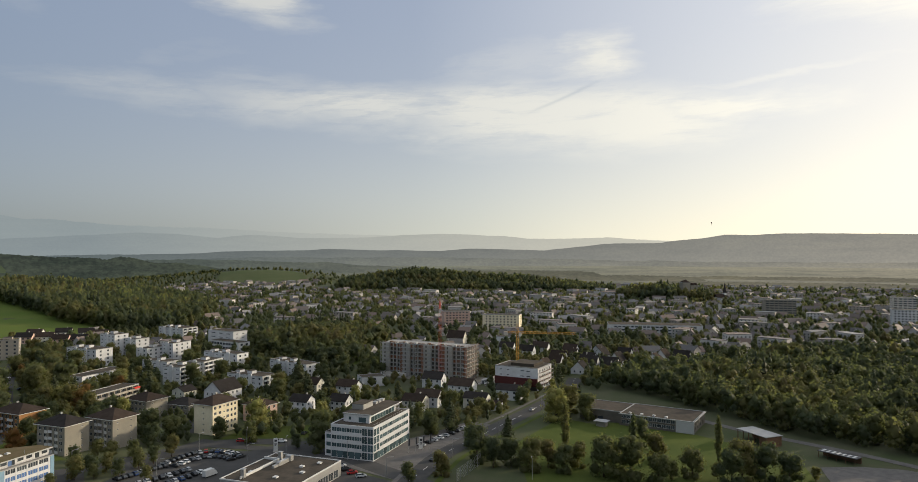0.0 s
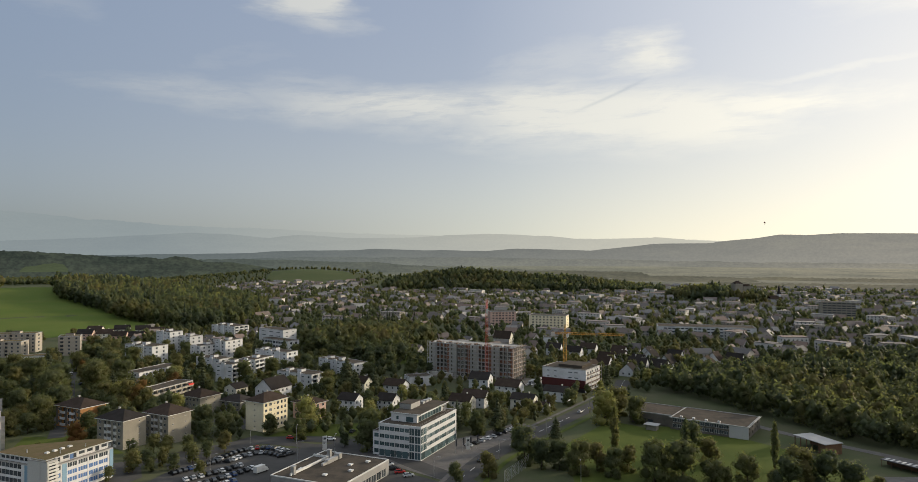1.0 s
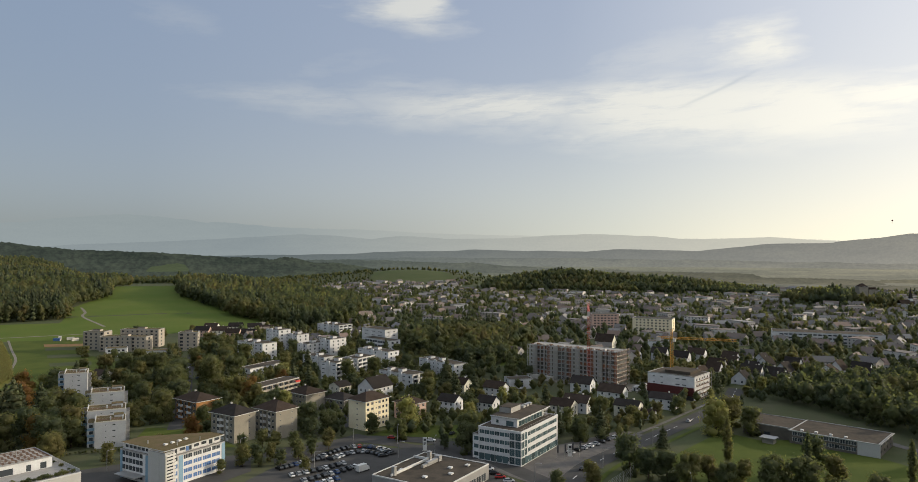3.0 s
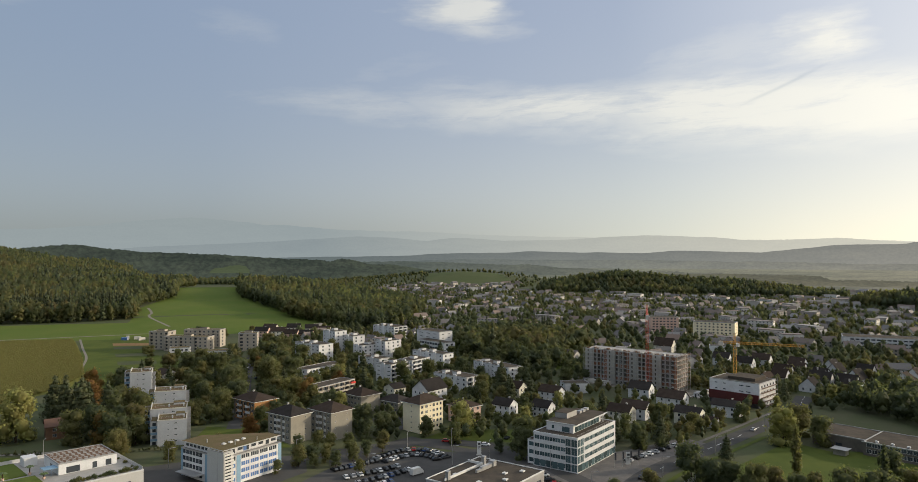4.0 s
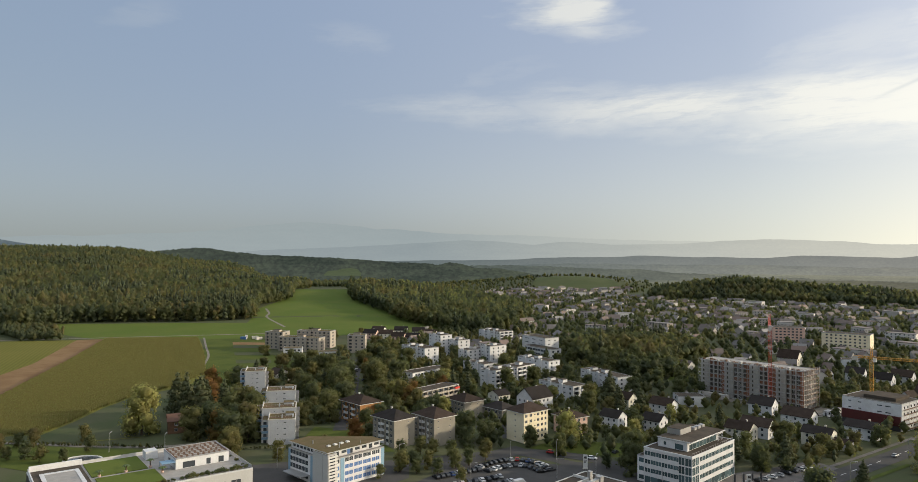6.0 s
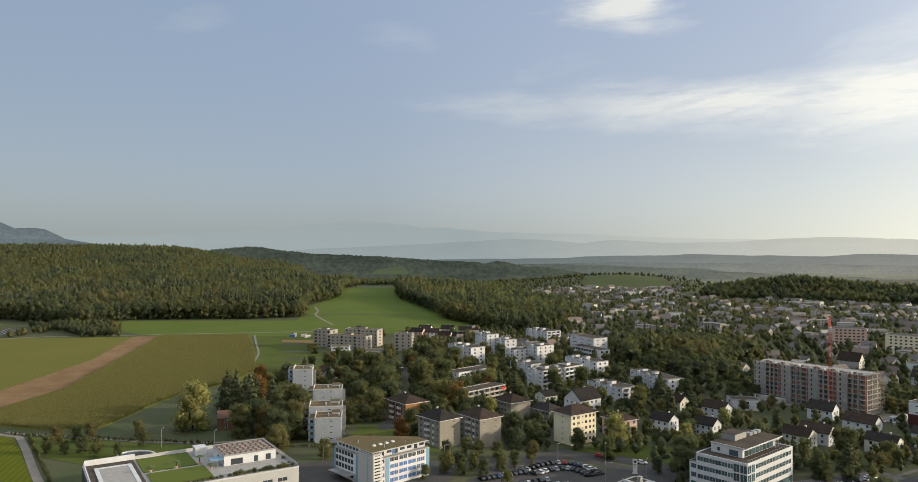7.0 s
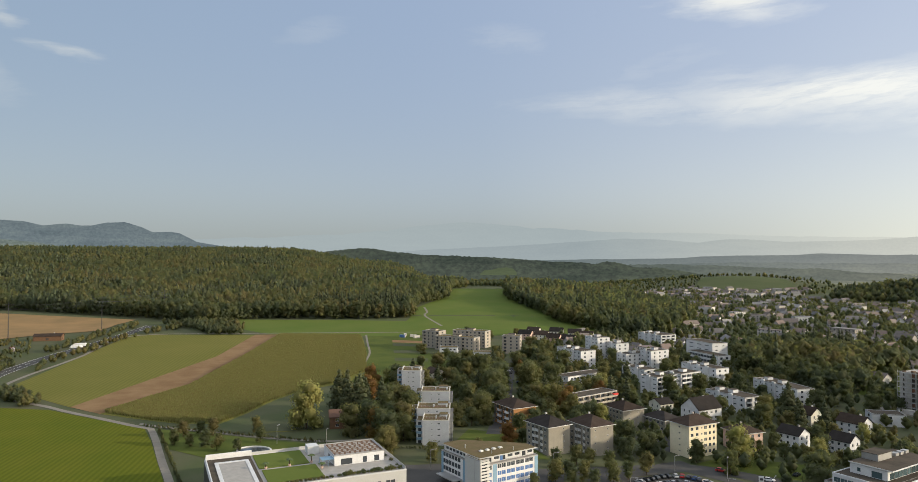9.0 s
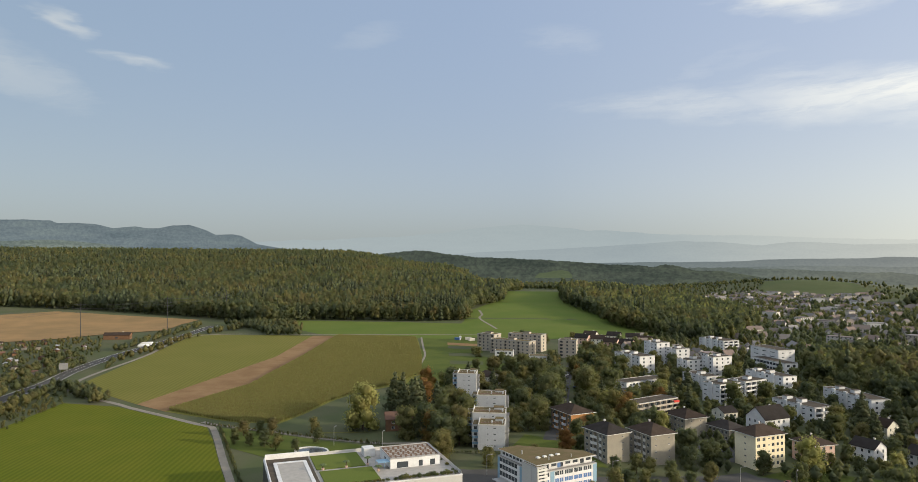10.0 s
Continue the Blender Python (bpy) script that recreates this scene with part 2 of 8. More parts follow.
M_COOLGREY = material("cool_grey_render", (0.43, 0.45, 0.465), 0.88, (0.38, 0.395, 0.41), 0.25, 2.0, 0.05)
M_CREAM = material("cream_render", (0.78, 0.70, 0.50), 0.85, (0.72, 0.64, 0.45), 0.25, 2.0, 0.05)
M_GREY = material("grey_beige_render", (0.28, 0.26, 0.215), 0.9, (0.24, 0.225, 0.19), 0.25, 2.0, 0.05)
M_ORANGE = material("ochre_render", (0.37, 0.185, 0.066), 0.85, (0.32, 0.155, 0.058), 0.25, 2.0, 0.05)
M_PINK = material("rose_render", (0.56, 0.40, 0.33), 0.85, (0.50, 0.35, 0.29), 0.25, 2.0, 0.05)
M_BEIGE = material("sand_render", (0.37, 0.335, 0.28), 0.85, (0.32, 0.29, 0.245), 0.25, 2.0, 0.05, vary=0.12)
M_HOUSE = material("house_render", (0.68, 0.65, 0.57), 0.85, (0.58, 0.55, 0.48), 0.3, 2.0, 0.05, vary=0.35, hue=0.06)
M_CONCRETE = material("raw_concrete", (0.56, 0.53, 0.48), 0.9, (0.45, 0.43, 0.39), 0.3, 2.5, 0.1)
M_BRICK = material("red_block", (0.34, 0.16, 0.10), 0.9, (0.28, 0.14, 0.09), 0.4, 3.0, 0.1)
M_REDPANEL = material("red_panel", (0.085, 0.018, 0.016), 0.6, (0.07, 0.015, 0.014), 0.4, 2.0, 0.03)
M_ROOF = material("brown_roof_tile", (0.040, 0.030, 0.024), 0.93, (0.056, 0.042, 0.034), 0.35, 3.5, 0.5, vary=0.4)
M_ROOFDARK = material("dark_roof_slate", (0.030, 0.026, 0.024), 0.92, (0.040, 0.036, 0.034), 0.3, 3.5, 0.4, vary=0.4)
M_ROOFRED = material("red_roof_tile", (0.12, 0.066, 0.046), 0.85, (0.09, 0.052, 0.038), 0.3, 3.5, 0.4, vary=0.4)
M_METAL = material("grey_metal", (0.42, 0.42, 0.41), 0.45, (0.36, 0.36, 0.36), 0.4, 4.0, 0.03, metal=0.6)
M_DARKMETAL = material("dark_metal", (0.08, 0.08, 0.085), 0.5, (0.06, 0.06, 0.065), 0.4, 4.0, 0.03, metal=0.4)
M_FRAME = material("window_frame_white", (0.62, 0.62, 0.60), 0.6, (0.55, 0.55, 0.53), 0.6, 4.0, 0.0)
M_BLUE = material("blue_panel", (0.075, 0.16, 0.36), 0.5, (0.06, 0.14, 0.32), 0.4, 2.0, 0.02)
M_LIGHTBLUE = material("pale_blue_panel", (0.20, 0.33, 0.44), 0.55, (0.18, 0.30, 0.40), 0.4, 2.0, 0.02)
M_CRANERED = material("crane_red_paint", (0.55, 0.10, 0.05), 0.5, (0.47, 0.08, 0.04), 0.5, 3.0, 0.02)
M_CRANEYELLOW = material("crane_yellow_paint", (0.60, 0.32, 0.05), 0.5, (0.52, 0.27, 0.04), 0.5, 3.0, 0.02)
M_WOOD = material("weathered_wood", (0.15, 0.085, 0.045), 0.85, (0.11, 0.06, 0.035), 0.5, 4.0, 0.2)
M_BARK = material("bark", (0.085, 0.062, 0.042), 0.95, (0.06, 0.045, 0.032), 1.0, 5.0, 0.4)
M_AWNING = material("red_awning_cloth", (0.62, 0.05, 0.035), 0.8, (0.55, 0.045, 0.03), 0.5, 4.0, 0.0)
M_TERRACE = material("terrace_paving", (0.36, 0.345, 0.32), 0.9, (0.30, 0.29, 0.27), 0.4, 3.0, 0.05)
M_PALEGREY = material("pale_grey_panel", (0.46, 0.46, 0.45), 0.8, (0.44, 0.44, 0.42), 0.3, 2.0, 0.03)
M_DARKWALL = material("dark_timber_wall", (0.13, 0.115, 0.095), 0.85, (0.10, 0.09, 0.075), 0.4, 3.0, 0.1)
M_GLASS = glass_material("window_glass", (0.03, 0.035, 0.04))
M_GLASSTEAL = glass_material("teal_glass", (0.035, 0.055, 0.06))
M_LEAF = leaf_material("broad_leaves", [(0.072, 0.088, 0.054), (0.085, 0.100, 0.056), (0.098, 0.110, 0.057), (0.110, 0.119, 0.056), (0.124, 0.126, 0.057), (0.142, 0.134, 0.058), (0.152, 0.138, 0.058), (0.142, 0.120, 0.057)])
M_NEEDLE = leaf_material("conifer_needles", [(0.048, 0.060, 0.033), (0.060, 0.070, 0.036), (0.053, 0.063, 0.033), (0.068, 0.075, 0.037)], 0.12)
M_YELLOWLEAF = leaf_material("yellowing_leaves", [(0.26, 0.265, 0.095), (0.30, 0.28, 0.10)])
M_REDLEAF = leaf_material("autumn_leaves", [(0.21, 0.105, 0.040), (0.19, 0.125, 0.042)])
M_CORN = leaf_material("maize", [(0.198, 0.186, 0.068), (0.214, 0.194, 0.074), (0.184, 0.180, 0.064), (0.226, 0.196, 0.078)], 0.35, 0.25)


def field_material(name, tone, tone2, turn, pitch, depth=0.5):
    """Crop in straight rows: turn gives their direction in degrees, pitch their distance in metres."""
    m = material(name, tone, 0.95, tone2, 0.02, 1.2, 0.0)
    n = Nodes(m.node_tree)
    bsdf = m.node_tree.nodes["Principled BSDF"]
    under = bsdf.inputs["Base Color"].links[0].from_socket
    sp = n.add("ShaderNodeSeparateXYZ", n.add("ShaderNodeNewGeometry").outputs["Position"])
    across = n.math("ADD", n.math("MULTIPLY", sp.outputs[0], -math.sin(radians(turn))), n.math("MULTIPLY", sp.outputs[1], math.cos(radians(turn))))
    sway = n.noise(n.add("ShaderNodeNewGeometry").outputs["Position"], 0.08, 3.0).outputs[0]
    wave = n.math("SINE", n.math("ADD", n.math("MULTIPLY", across, math.tau / pitch), n.math("MULTIPLY", sway, 3.0)))
    rows_mask = n.math("MULTIPLY", n.math("ADD", n.math("MULTIPLY", wave, 0.5), 0.5), depth)
    n.put(bsdf, "Base Color", n.mix(rows_mask, under, n.mix(1.0, under, (0.55, 0.6, 0.5, 1), "MULTIPLY")))
    return m


def town_material(name, tones, rough):
    """Many buildings in one mesh: each takes its own tone."""
    m = bpy.data.materials.new(name)
    m.use_nodes = True
    n = Nodes(m.node_tree)
    bsdf = m.node_tree.nodes["Principled BSDF"]
    island = n.add("ShaderNodeNewGeometry").outputs["Random Per Island"]
    tone = n.ramp(island, [(i / (len(tones) - 1), t) for i, t in enumerate(tones)])
    grain = n.noise(n.add("ShaderNodeNewGeometry").outputs["Position"], 0.6, 4.0).outputs[0]
    n.put(bsdf, "Base Color", n.mix(n.math("MULTIPLY", grain, 0.5), tone, n.mix(1.0, tone, (0.6, 0.6, 0.6, 1), "MULTIPLY")))
    bsdf.inputs["Roughness"].default_value = rough
    return m


M_SOWN = field_material("sown_rows", (0.138, 0.136, 0.033), (0.156, 0.146, 0.039), 136, 3.0, 0.4)
M_FARFIELD = field_material("far_pasture", (0.076, 0.096, 0.042), (0.092, 0.104, 0.050), 20, 16.0, 0.35)
M_MOWN = field_material("mown_rows", (0.092, 0.112, 0.011), (0.118, 0.124, 0.014), 134, 2.4, 0.5)
M_TOWNWALL = town_material("town_walls", [(0.58, 0.57, 0.54), (0.36, 0.34, 0.31), (0.62, 0.61, 0.59), (0.28, 0.25, 0.21), (0.48, 0.44, 0.39), (0.32, 0.30, 0.28), (0.54, 0.52, 0.49)], 0.85)
M_TOWNROOF = town_material("town_roofs", [(0.110, 0.096, 0.086), (0.150, 0.112, 0.092), (0.095, 0.092, 0.092), (0.185, 0.130, 0.104), (0.130, 0.120, 0.112), (0.26, 0.25, 0.24), (0.120, 0.094, 0.080)], 0.8)
# ---- the lie of the land ----
def smooth(a, b, v):
    v = np.clip((v - a) / (b - a), 0, 1)
    return v * v * (3 - 2 * v)


def land(x, y):
    """Height of the ground; the valley floor is 0."""
    x, y = np.asarray(x, float), np.asarray(y, float)
    b, d = np.degrees(np.arctan2(-x, y)), np.hypot(x, y)
    steps = [0, 170, 350, 630, 920, 1300, 1800, 2200, 2500, 3300, 4000]
    dale, rise = np.interp(d, steps, [0, 0, 4, 7, 12, 28, 12, 6, 5, 5, 5]), np.interp(d, steps, [0, 0, 4, 7, 12, 30, 46, 56, 64, 74, 72])
    z = (dale + (rise - dale) * smooth(38.5, 44, b)) * smooth(20, 34, b) * (1 - smooth(115, 150, b))
    z = z + 33 * np.exp(-((x + 560) / 250) ** 2 - ((y - 1930) / 210) ** 2)      # green knoll
    z = z + 34 * np.exp(-((x + 95) / 165) ** 2 - ((y - 1565) / 80) ** 2)        # wooded ridge behind the town
    z = z + 15 * np.exp(-((x - 140) / 120) ** 2 - ((y - 1550) / 80) ** 2)
    z = z + 15 * np.exp(-((x - 345) / 75) ** 2 - ((y - 1200) / 60) ** 2)        # castle mound
    z = z + 8 * np.exp(-((x + 135) / 85) ** 2 - ((y - 600) / 90) ** 2)          # grove
    b_far = smooth(44, 52, b) * (1 - smooth(110, 140, b))
    z = z + 40 * b_far * smooth(1100, 2300, d)                                  # forest ridge
    return z


def ground_at(x, y):
    return float(land(x, y))


# ---- mesh helpers ----
def mesh_from(name, verts, faces, mats, index=None, smooth_faces=False):
    me = bpy.data.meshes.new(name)
    me.from_pydata([tuple(v) for v in verts], [], [tuple(f) for f in faces])
    for m in mats if isinstance(mats, (list, tuple)) else [mats]:
        me.materials.append(m)
    if index is not None:
        me.polygons.foreach_set("material_index", index)
    if smooth_faces:
        me.polygons.foreach_set("use_smooth", [True] * len(me.polygons))
    me.update()
    return me


def part_mesh(name, me, parent, at=None, label=""):
    ob = new(name, me)
    ob.parent = parent
    if at is not None:
        ob.matrix_basis = at
    return tagged(ob, label)


def part(name, bm, mat, parent, label="", at=None):
    """Links a bmesh as one mesh object under a thing or a part."""
    me = bpy.data.meshes.new(name)
    bm.to_mesh(me)
    bm.free()
    for m in mat if isinstance(mat, (list, tuple)) else [mat]:
        me.materials.append(m)
    return part_mesh(name, me, parent, at, label)


def thing(name, x, y, rot=0, z=None, label="", category="", group="", kind=""):
    ob = new(name)
    ob.matrix_basis = pose(x, y, ground_at(x, y) if z is None else z, 0, 0, rot)
    return tagged(ob, label, category, group, kind)


def box(bm, x0, x1, y0, y1, z0, z1, mi=0):
    v = [bm.verts.new(p) for p in itertools.product((x0, x1), (y0, y1), (z0, z1))]
    for f in ((0, 1, 3, 2), (4, 6, 7, 5), (0, 4, 5, 1), (2, 3, 7, 6), (0, 2, 6, 4), (1, 5, 7, 3)):
        bm.faces.new([v[i] for i in f]).material_index = mi
    return v


def boxes(*dims):
    bm = bmesh.new()
    for d in dims:
        box(bm, *d)
    return bm


def beam(bm, a, b, r, sides=4, r2=None):
    """A straight bar from a to b."""
    a, b = Vector(a), Vector(b)
    q = (b - a).to_track_quat("Z", "Y").to_matrix()
    r2 = r if r2 is None else r2
    rings = []
    for p, rad in ((a, r), (b, r2)):
        rings.append([bm.verts.new(p + q @ Vector((math.cos(k * math.tau / sides + 0.78) * rad, math.sin(k * math.tau / sides + 0.78) * rad, 0))) for k in range(sides)])
    for k in range(sides):
        bm.faces.new((rings[0][k], rings[0][(k + 1) % sides], rings[1][(k + 1) % sides], rings[1][k]))
    bm.faces.new(rings[0][::-1]), bm.faces.new(rings[1])


def drape(name, outline, mat, lift=0.06, cell=14.0, label="", category="", kind="structure", skirt=True):
    """A flat patch of the ground, cut to the outline and laid over the land."""
    bm = bmesh.new()
    bm.faces.new([bm.verts.new((x, y, 0)) for x, y in outline])
    xs, ys = [p[0] for p in outline], [p[1] for p in outline]
    for axis, lo, hi in ((0, min(xs), max(xs)), (1, min(ys), max(ys))):
        for k in range(int(lo // cell) + 1, int(hi // cell) + 1):
            co, no = [0, 0, 0], [0, 0, 0]
            co[axis], no[axis] = k * cell, 1
            bmesh.ops.bisect_plane(bm, geom=bm.verts[:] + bm.edges[:] + bm.faces[:], plane_co=co, plane_no=no)
    bmesh.ops.triangulate(bm, faces=bm.faces[:])
    bmesh.ops.recalc_face_normals(bm, faces=bm.faces[:])
    if sum(f.normal.z for f in bm.faces) < 0:
        bmesh.ops.reverse_faces(bm, faces=bm.faces[:])
    for v in bm.verts:
        v.co.z = ground_at(v.co.x, v.co.y) + lift
    me = bpy.data.meshes.new(name)
    bm.to_mesh(me)
    bm.free()
    me.materials.append(mat)
    return tagged(new(name, me), label, category, kind=kind)


def curve_points(pts, step=8.0):
    """A smooth line through the points."""
    p = [Vector((*q, 0)) for q in pts]
    p = [p[0] * 2 - p[1]] + p + [p[-1] * 2 - p[-2]]
    out = []
    for i in range(1, len(p) - 2):
        n = max(2, int((p[i + 1] - p[i]).length / step))
        for k in range(n):
            t = k / n
            out.append(0.5 * (2 * p[i] + (p[i + 1] - p[i - 1]) * t + (2 * p[i - 1] - 5 * p[i] + 4 * p[i + 1] - p[i + 2]) * t * t
                              + (3 * p[i] - p[i - 1] - 3 * p[i + 1] + p[i + 2]) * t ** 3))
    return out + [p[-2]]


def strip(name, pts, width, mat, lift=0.10, label="", category="", offset=0.0, kind="structure", dash=None, thick=0.0):
    """A band of even width along a line on the ground; dash: (stroke, gap)."""
    line = curve_points(pts, 4.0 if dash else 8.0)
    verts, faces, run = [], [], 0.0
    for i, p in enumerate(line):
        a, b = line[max(0, i - 1)], line[min(len(line) - 1, i + 1)]
        side = Vector((-(b - a).y, (b - a).x, 0)).normalized()
        for s in (-0.5, 0, 0.5):
            q = p + side * (offset + s * width)
            verts.append((q.x, q.y, ground_at(q.x, q.y) + lift))
        if i:
            run += (p - line[i - 1]).length
            if dash is None or run % (dash[0] + dash[1]) < dash[0]:
                k = i * 3
                faces += [(k - 3, k, k + 1, k - 2), (k - 2, k + 1, k + 2, k - 1)]
    faces = [f[::-1] for f in faces]
    return tagged(new(name, mesh_from(name, verts, faces, mat)), label, category, kind=kind)


def inside(poly, x, y):
    hit = False
    for (x0, y0), (x1, y1) in zip(poly, poly[1:] + poly[:1]):
        if (y0 > y) != (y1 > y) and x < (x1 - x0) * (y - y0) / (y1 - y0) + x0:
            hit = not hit
    return hit
# ---- ground, fields, roads ----
def build_ground():
    radii = np.concatenate([np.arange(0, 700, 14), np.geomspace(700, 4700, 60)])
    turns = 240
    verts, faces = [], []
    for r in radii:
        for k in range(turns):
            a = k * math.tau / turns
            verts.append((r * math.sin(a), r * math.cos(a)))
    v = np.array(verts)
    z = land(v[:, 0], v[:, 1]) - 0.02
    for i in range(len(radii) - 1):
        for k in range(turns):
            j = (k + 1) % turns
            faces.append((i * turns + k, (i + 1) * turns + k, (i + 1) * turns + j, i * turns + j)[::-1])
    me = mesh_from("ground", np.column_stack([v, z]), faces, M_GROUND, smooth_faces=True)
    tagged(new("ground", me), "grassy valley floor rising to wooded hills", "ground", kind="structure")


build_ground()
drape("rough_grass", [(-350, 345), (-352, 309), (-343, 281), (-329, 254), (-320, 231), (-335, 219), (-300, 226), (-273, 252), (-303, 292), (-330, 326)], M_GROUND, 0.09, label="rough grass corner between maize and footpath", category="grass")
drape("meadow", [(-496, 557), (-585, 665), (-662, 770), (-722, 906), (-830, 1045), (-722, 1110), (-588, 915), (-512, 855), (-345, 735), (-400, 618), (-430, 570)], M_GRASS, 0.10, label="bright green sloping meadow between two woods", category="meadow")
drape("grass_field", [(-690, 480), (-740, 530), (-628, 610), (-571, 645), (-640, 750), (-517, 650), (-480, 540), (-600, 468)], M_GRASS, 0.08, label="green pasture below the forest edge", category="field")
drape("grass_field", [(-401, 120), (-452, 172), (-420, 190), (-380, 196), (-341, 202.4), (-316, 192.4), (-284, 178), (-258, 166.6), (-212, 146), (-190, 100), (-330, 40)], M_MOWN, 0.08, label="mown bright green grass field with faint rows", category="field")
drape("maize_ground", [(-389, 203), (-419, 274), (-498, 371), (-588, 476), (-519, 522), (-428, 441), (-374, 388), (-343, 338), (-303, 292), (-273, 252), (-289, 234), (-320, 224), (-351, 213)], M_SOWN, 0.06, label="weedy earth under the maize field", category="field")
drape("earth_strip", [(-418, 200), (-453, 256), (-516, 355), (-606, 457), (-588, 476), (-494, 368), (-419, 274), (-389, 203)], M_EARTH, 0.10, label="bare brown ploughed strip between fields", category="field")
drape("sown_field", [(-502, 196), (-701, 379), (-606, 457), (-516, 355), (-453, 256), (-418, 200)], M_SOWN, 0.08, label="young green crop in fine rows", category="field")
drape("stubble_field", [(-1010, 255), (-1010, 345), (-824, 445), (-796, 409), (-754, 372), (-763, 313), (-757, 267), (-767, 215)], M_STUBBLE, 0.6, label="dry brown ploughed field before the forest", category="field")
drape("grass_strip", [(-515, 524), (-477, 560), (-432, 520), (-400, 480), (-345, 455), (-320, 400), (-298, 330), (-345, 338), (-366, 378)], M_LAWN, 0.075, label="rough grass strip beside the maize", category="field")
strip("field_lane", [(-480, 585), (-609, 469), (-690, 374), (-600, 285), (-503, 193), (-424, 193), (-381, 198), (-349, 202), (-340, 204), (-334, 202.4), (-315, 194.2), (-284, 180), (-258, 168.7), (-212, 148)], 3.2, M_LANE, 0.13, "narrow pale farm lane round the fields", "lane")
strip("field_lane", [(-352, 206), (-341, 208), (-310, 219), (-281, 229), (-252, 244), (-238, 262)], 2.6, M_LANE, 0.14, "narrow footpath below the maize", "lane")
strip("field_lane", [(-653, 773), (-615, 735), (-590, 702), (-506, 633)], 3.0, M_LANE, 0.16, "pale gravel path across the meadow", "lane")
strip("road", [(-420, 95), (-486, 149), (-525, 186), (-568, 219), (-615, 266), (-668, 330), (-760, 430)], 11, M_ASPHALT, 0.12, "two-lane asphalt country road with white markings", "road")
strip("road", [(-60, 150), (-19, 266), (-6, 303), (16, 342), (37, 379), (49, 401), (66, 431), (80, 480)], 10, M_ASPHALT, 0.12, "asphalt main road past the office building", "road")
strip("road", [(-240, 215), (-166, 257), (-140, 286), (-112, 318), (-70, 317), (-34, 283), (-12, 262)], 9, M_ASPHALT, 0.10, "asphalt side street between apartment blocks and car park", "road")
strip("road", [(108, 392), (123, 364), (138, 341), (151, 325.5), (165, 310), (177, 295), (196, 268)], 5, M_PAVE, 0.12, "pale service road along the wood", "road")
strip("road", [(-330, 520), (-282, 436), (-240, 369), (-200, 300)], 7, M_ASPHALT, 0.12, "narrow residential street with parked cars", "road")
drape("lawn", [(25, 317), (53, 366), (70, 352), (84, 358), (112, 334), (124, 318), (140, 283), (130, 240), (26, 250)], M_LAWN, 0.08, label="mown playing field beside the school", category="lawn")
drape("car_park", [(-135, 240), (-130, 285), (-112, 306), (-90, 306), (-60, 290), (-20, 262), (-60, 200)], M_ASPHALT, 0.09, label="asphalt car dealer's yard", category="car park")
drape("grass_field", [(-640, 1880), (-560, 1950), (-455, 1940), (-400, 1830), (-370, 1690), (-470, 1600), (-580, 1640)], M_FARFIELD, 0.9, 30, label="green pasture with faint rows on the far knoll", category="field")

drape("forecourt", [(-62, 296), (-25, 268), (-2, 318), (16, 352), (6, 360), (-12, 338), (-48, 300)], M_PAVE, 0.085, label="paved forecourt and parking round the office", category="forecourt")
drape("crossroads", [(-142, 284), (-129, 305), (-119, 326), (-104, 318), (-86, 313), (-68, 317), (-44, 309), (-28, 286), (-57, 296), (-83, 302), (-95, 309), (-112, 312), (-124, 293), (-133, 268)], M_ASPHALT, 0.083, label="wide asphalt crossing between yard and blocks", category="road")
drape("yard", [(-150, 345), (-128, 336), (-112, 357), (-126, 368), (-150, 358)], M_ASPHALT, 0.085, label="asphalt yard with parked cars between apartment blocks", category="yard")
drape("lawn", [(-205, 275), (-180, 268), (-160, 285), (-190, 305), (-215, 300)], M_LAWN, 0.07, label="shaded lawn between apartment blocks", category="lawn")
drape("lawn", [(-112, 325), (-95, 325), (-60, 330), (-75, 352), (-105, 345)], M_LAWN, 0.07, label="lawn with shrubs before the cream block", category="lawn")
drape("lawn", [(-80, 522), (-78, 578), (-64, 592), (-50, 580), (-55, 530)], M_GRASS, 0.09, label="sunlit lawn between grove and building site", category="lawn")
drape("yard", [(75.3, 385.7), (83.5, 399.4), (101, 393.5), (126, 357.5), (122, 362)], M_PAVE, 0.085, label="grey paved yard behind the school hall", category="yard")
drape("site_yard", [(-66, 492), (-40, 478), (8, 456), (24, 462), (26, 478), (12, 484), (-56, 512)], M_LANE, 0.075, label="trampled building-site ground", category="yard")
drape("lawn", [(-284, 808), (-248, 775), (-205, 768), (-215, 740), (-280, 752)], M_GRASS, 0.09, label="bright lawn behind the school", category="lawn")
drape("lawn", [(-334, 206), (-300, 191), (-262, 196), (-240, 215), (-246, 240), (-281, 226), (-312, 216)], M_LAWN, 0.09, label="park lawn with young trees", category="lawn")
drape("yard", [(-206, 236), (-190, 222), (-146, 226), (-138, 258), (-146, 272), (-158, 268), (-180, 262)], M_ASPHALT, 0.082, label="dark asphalt yard round the blue-panelled office", category="yard")
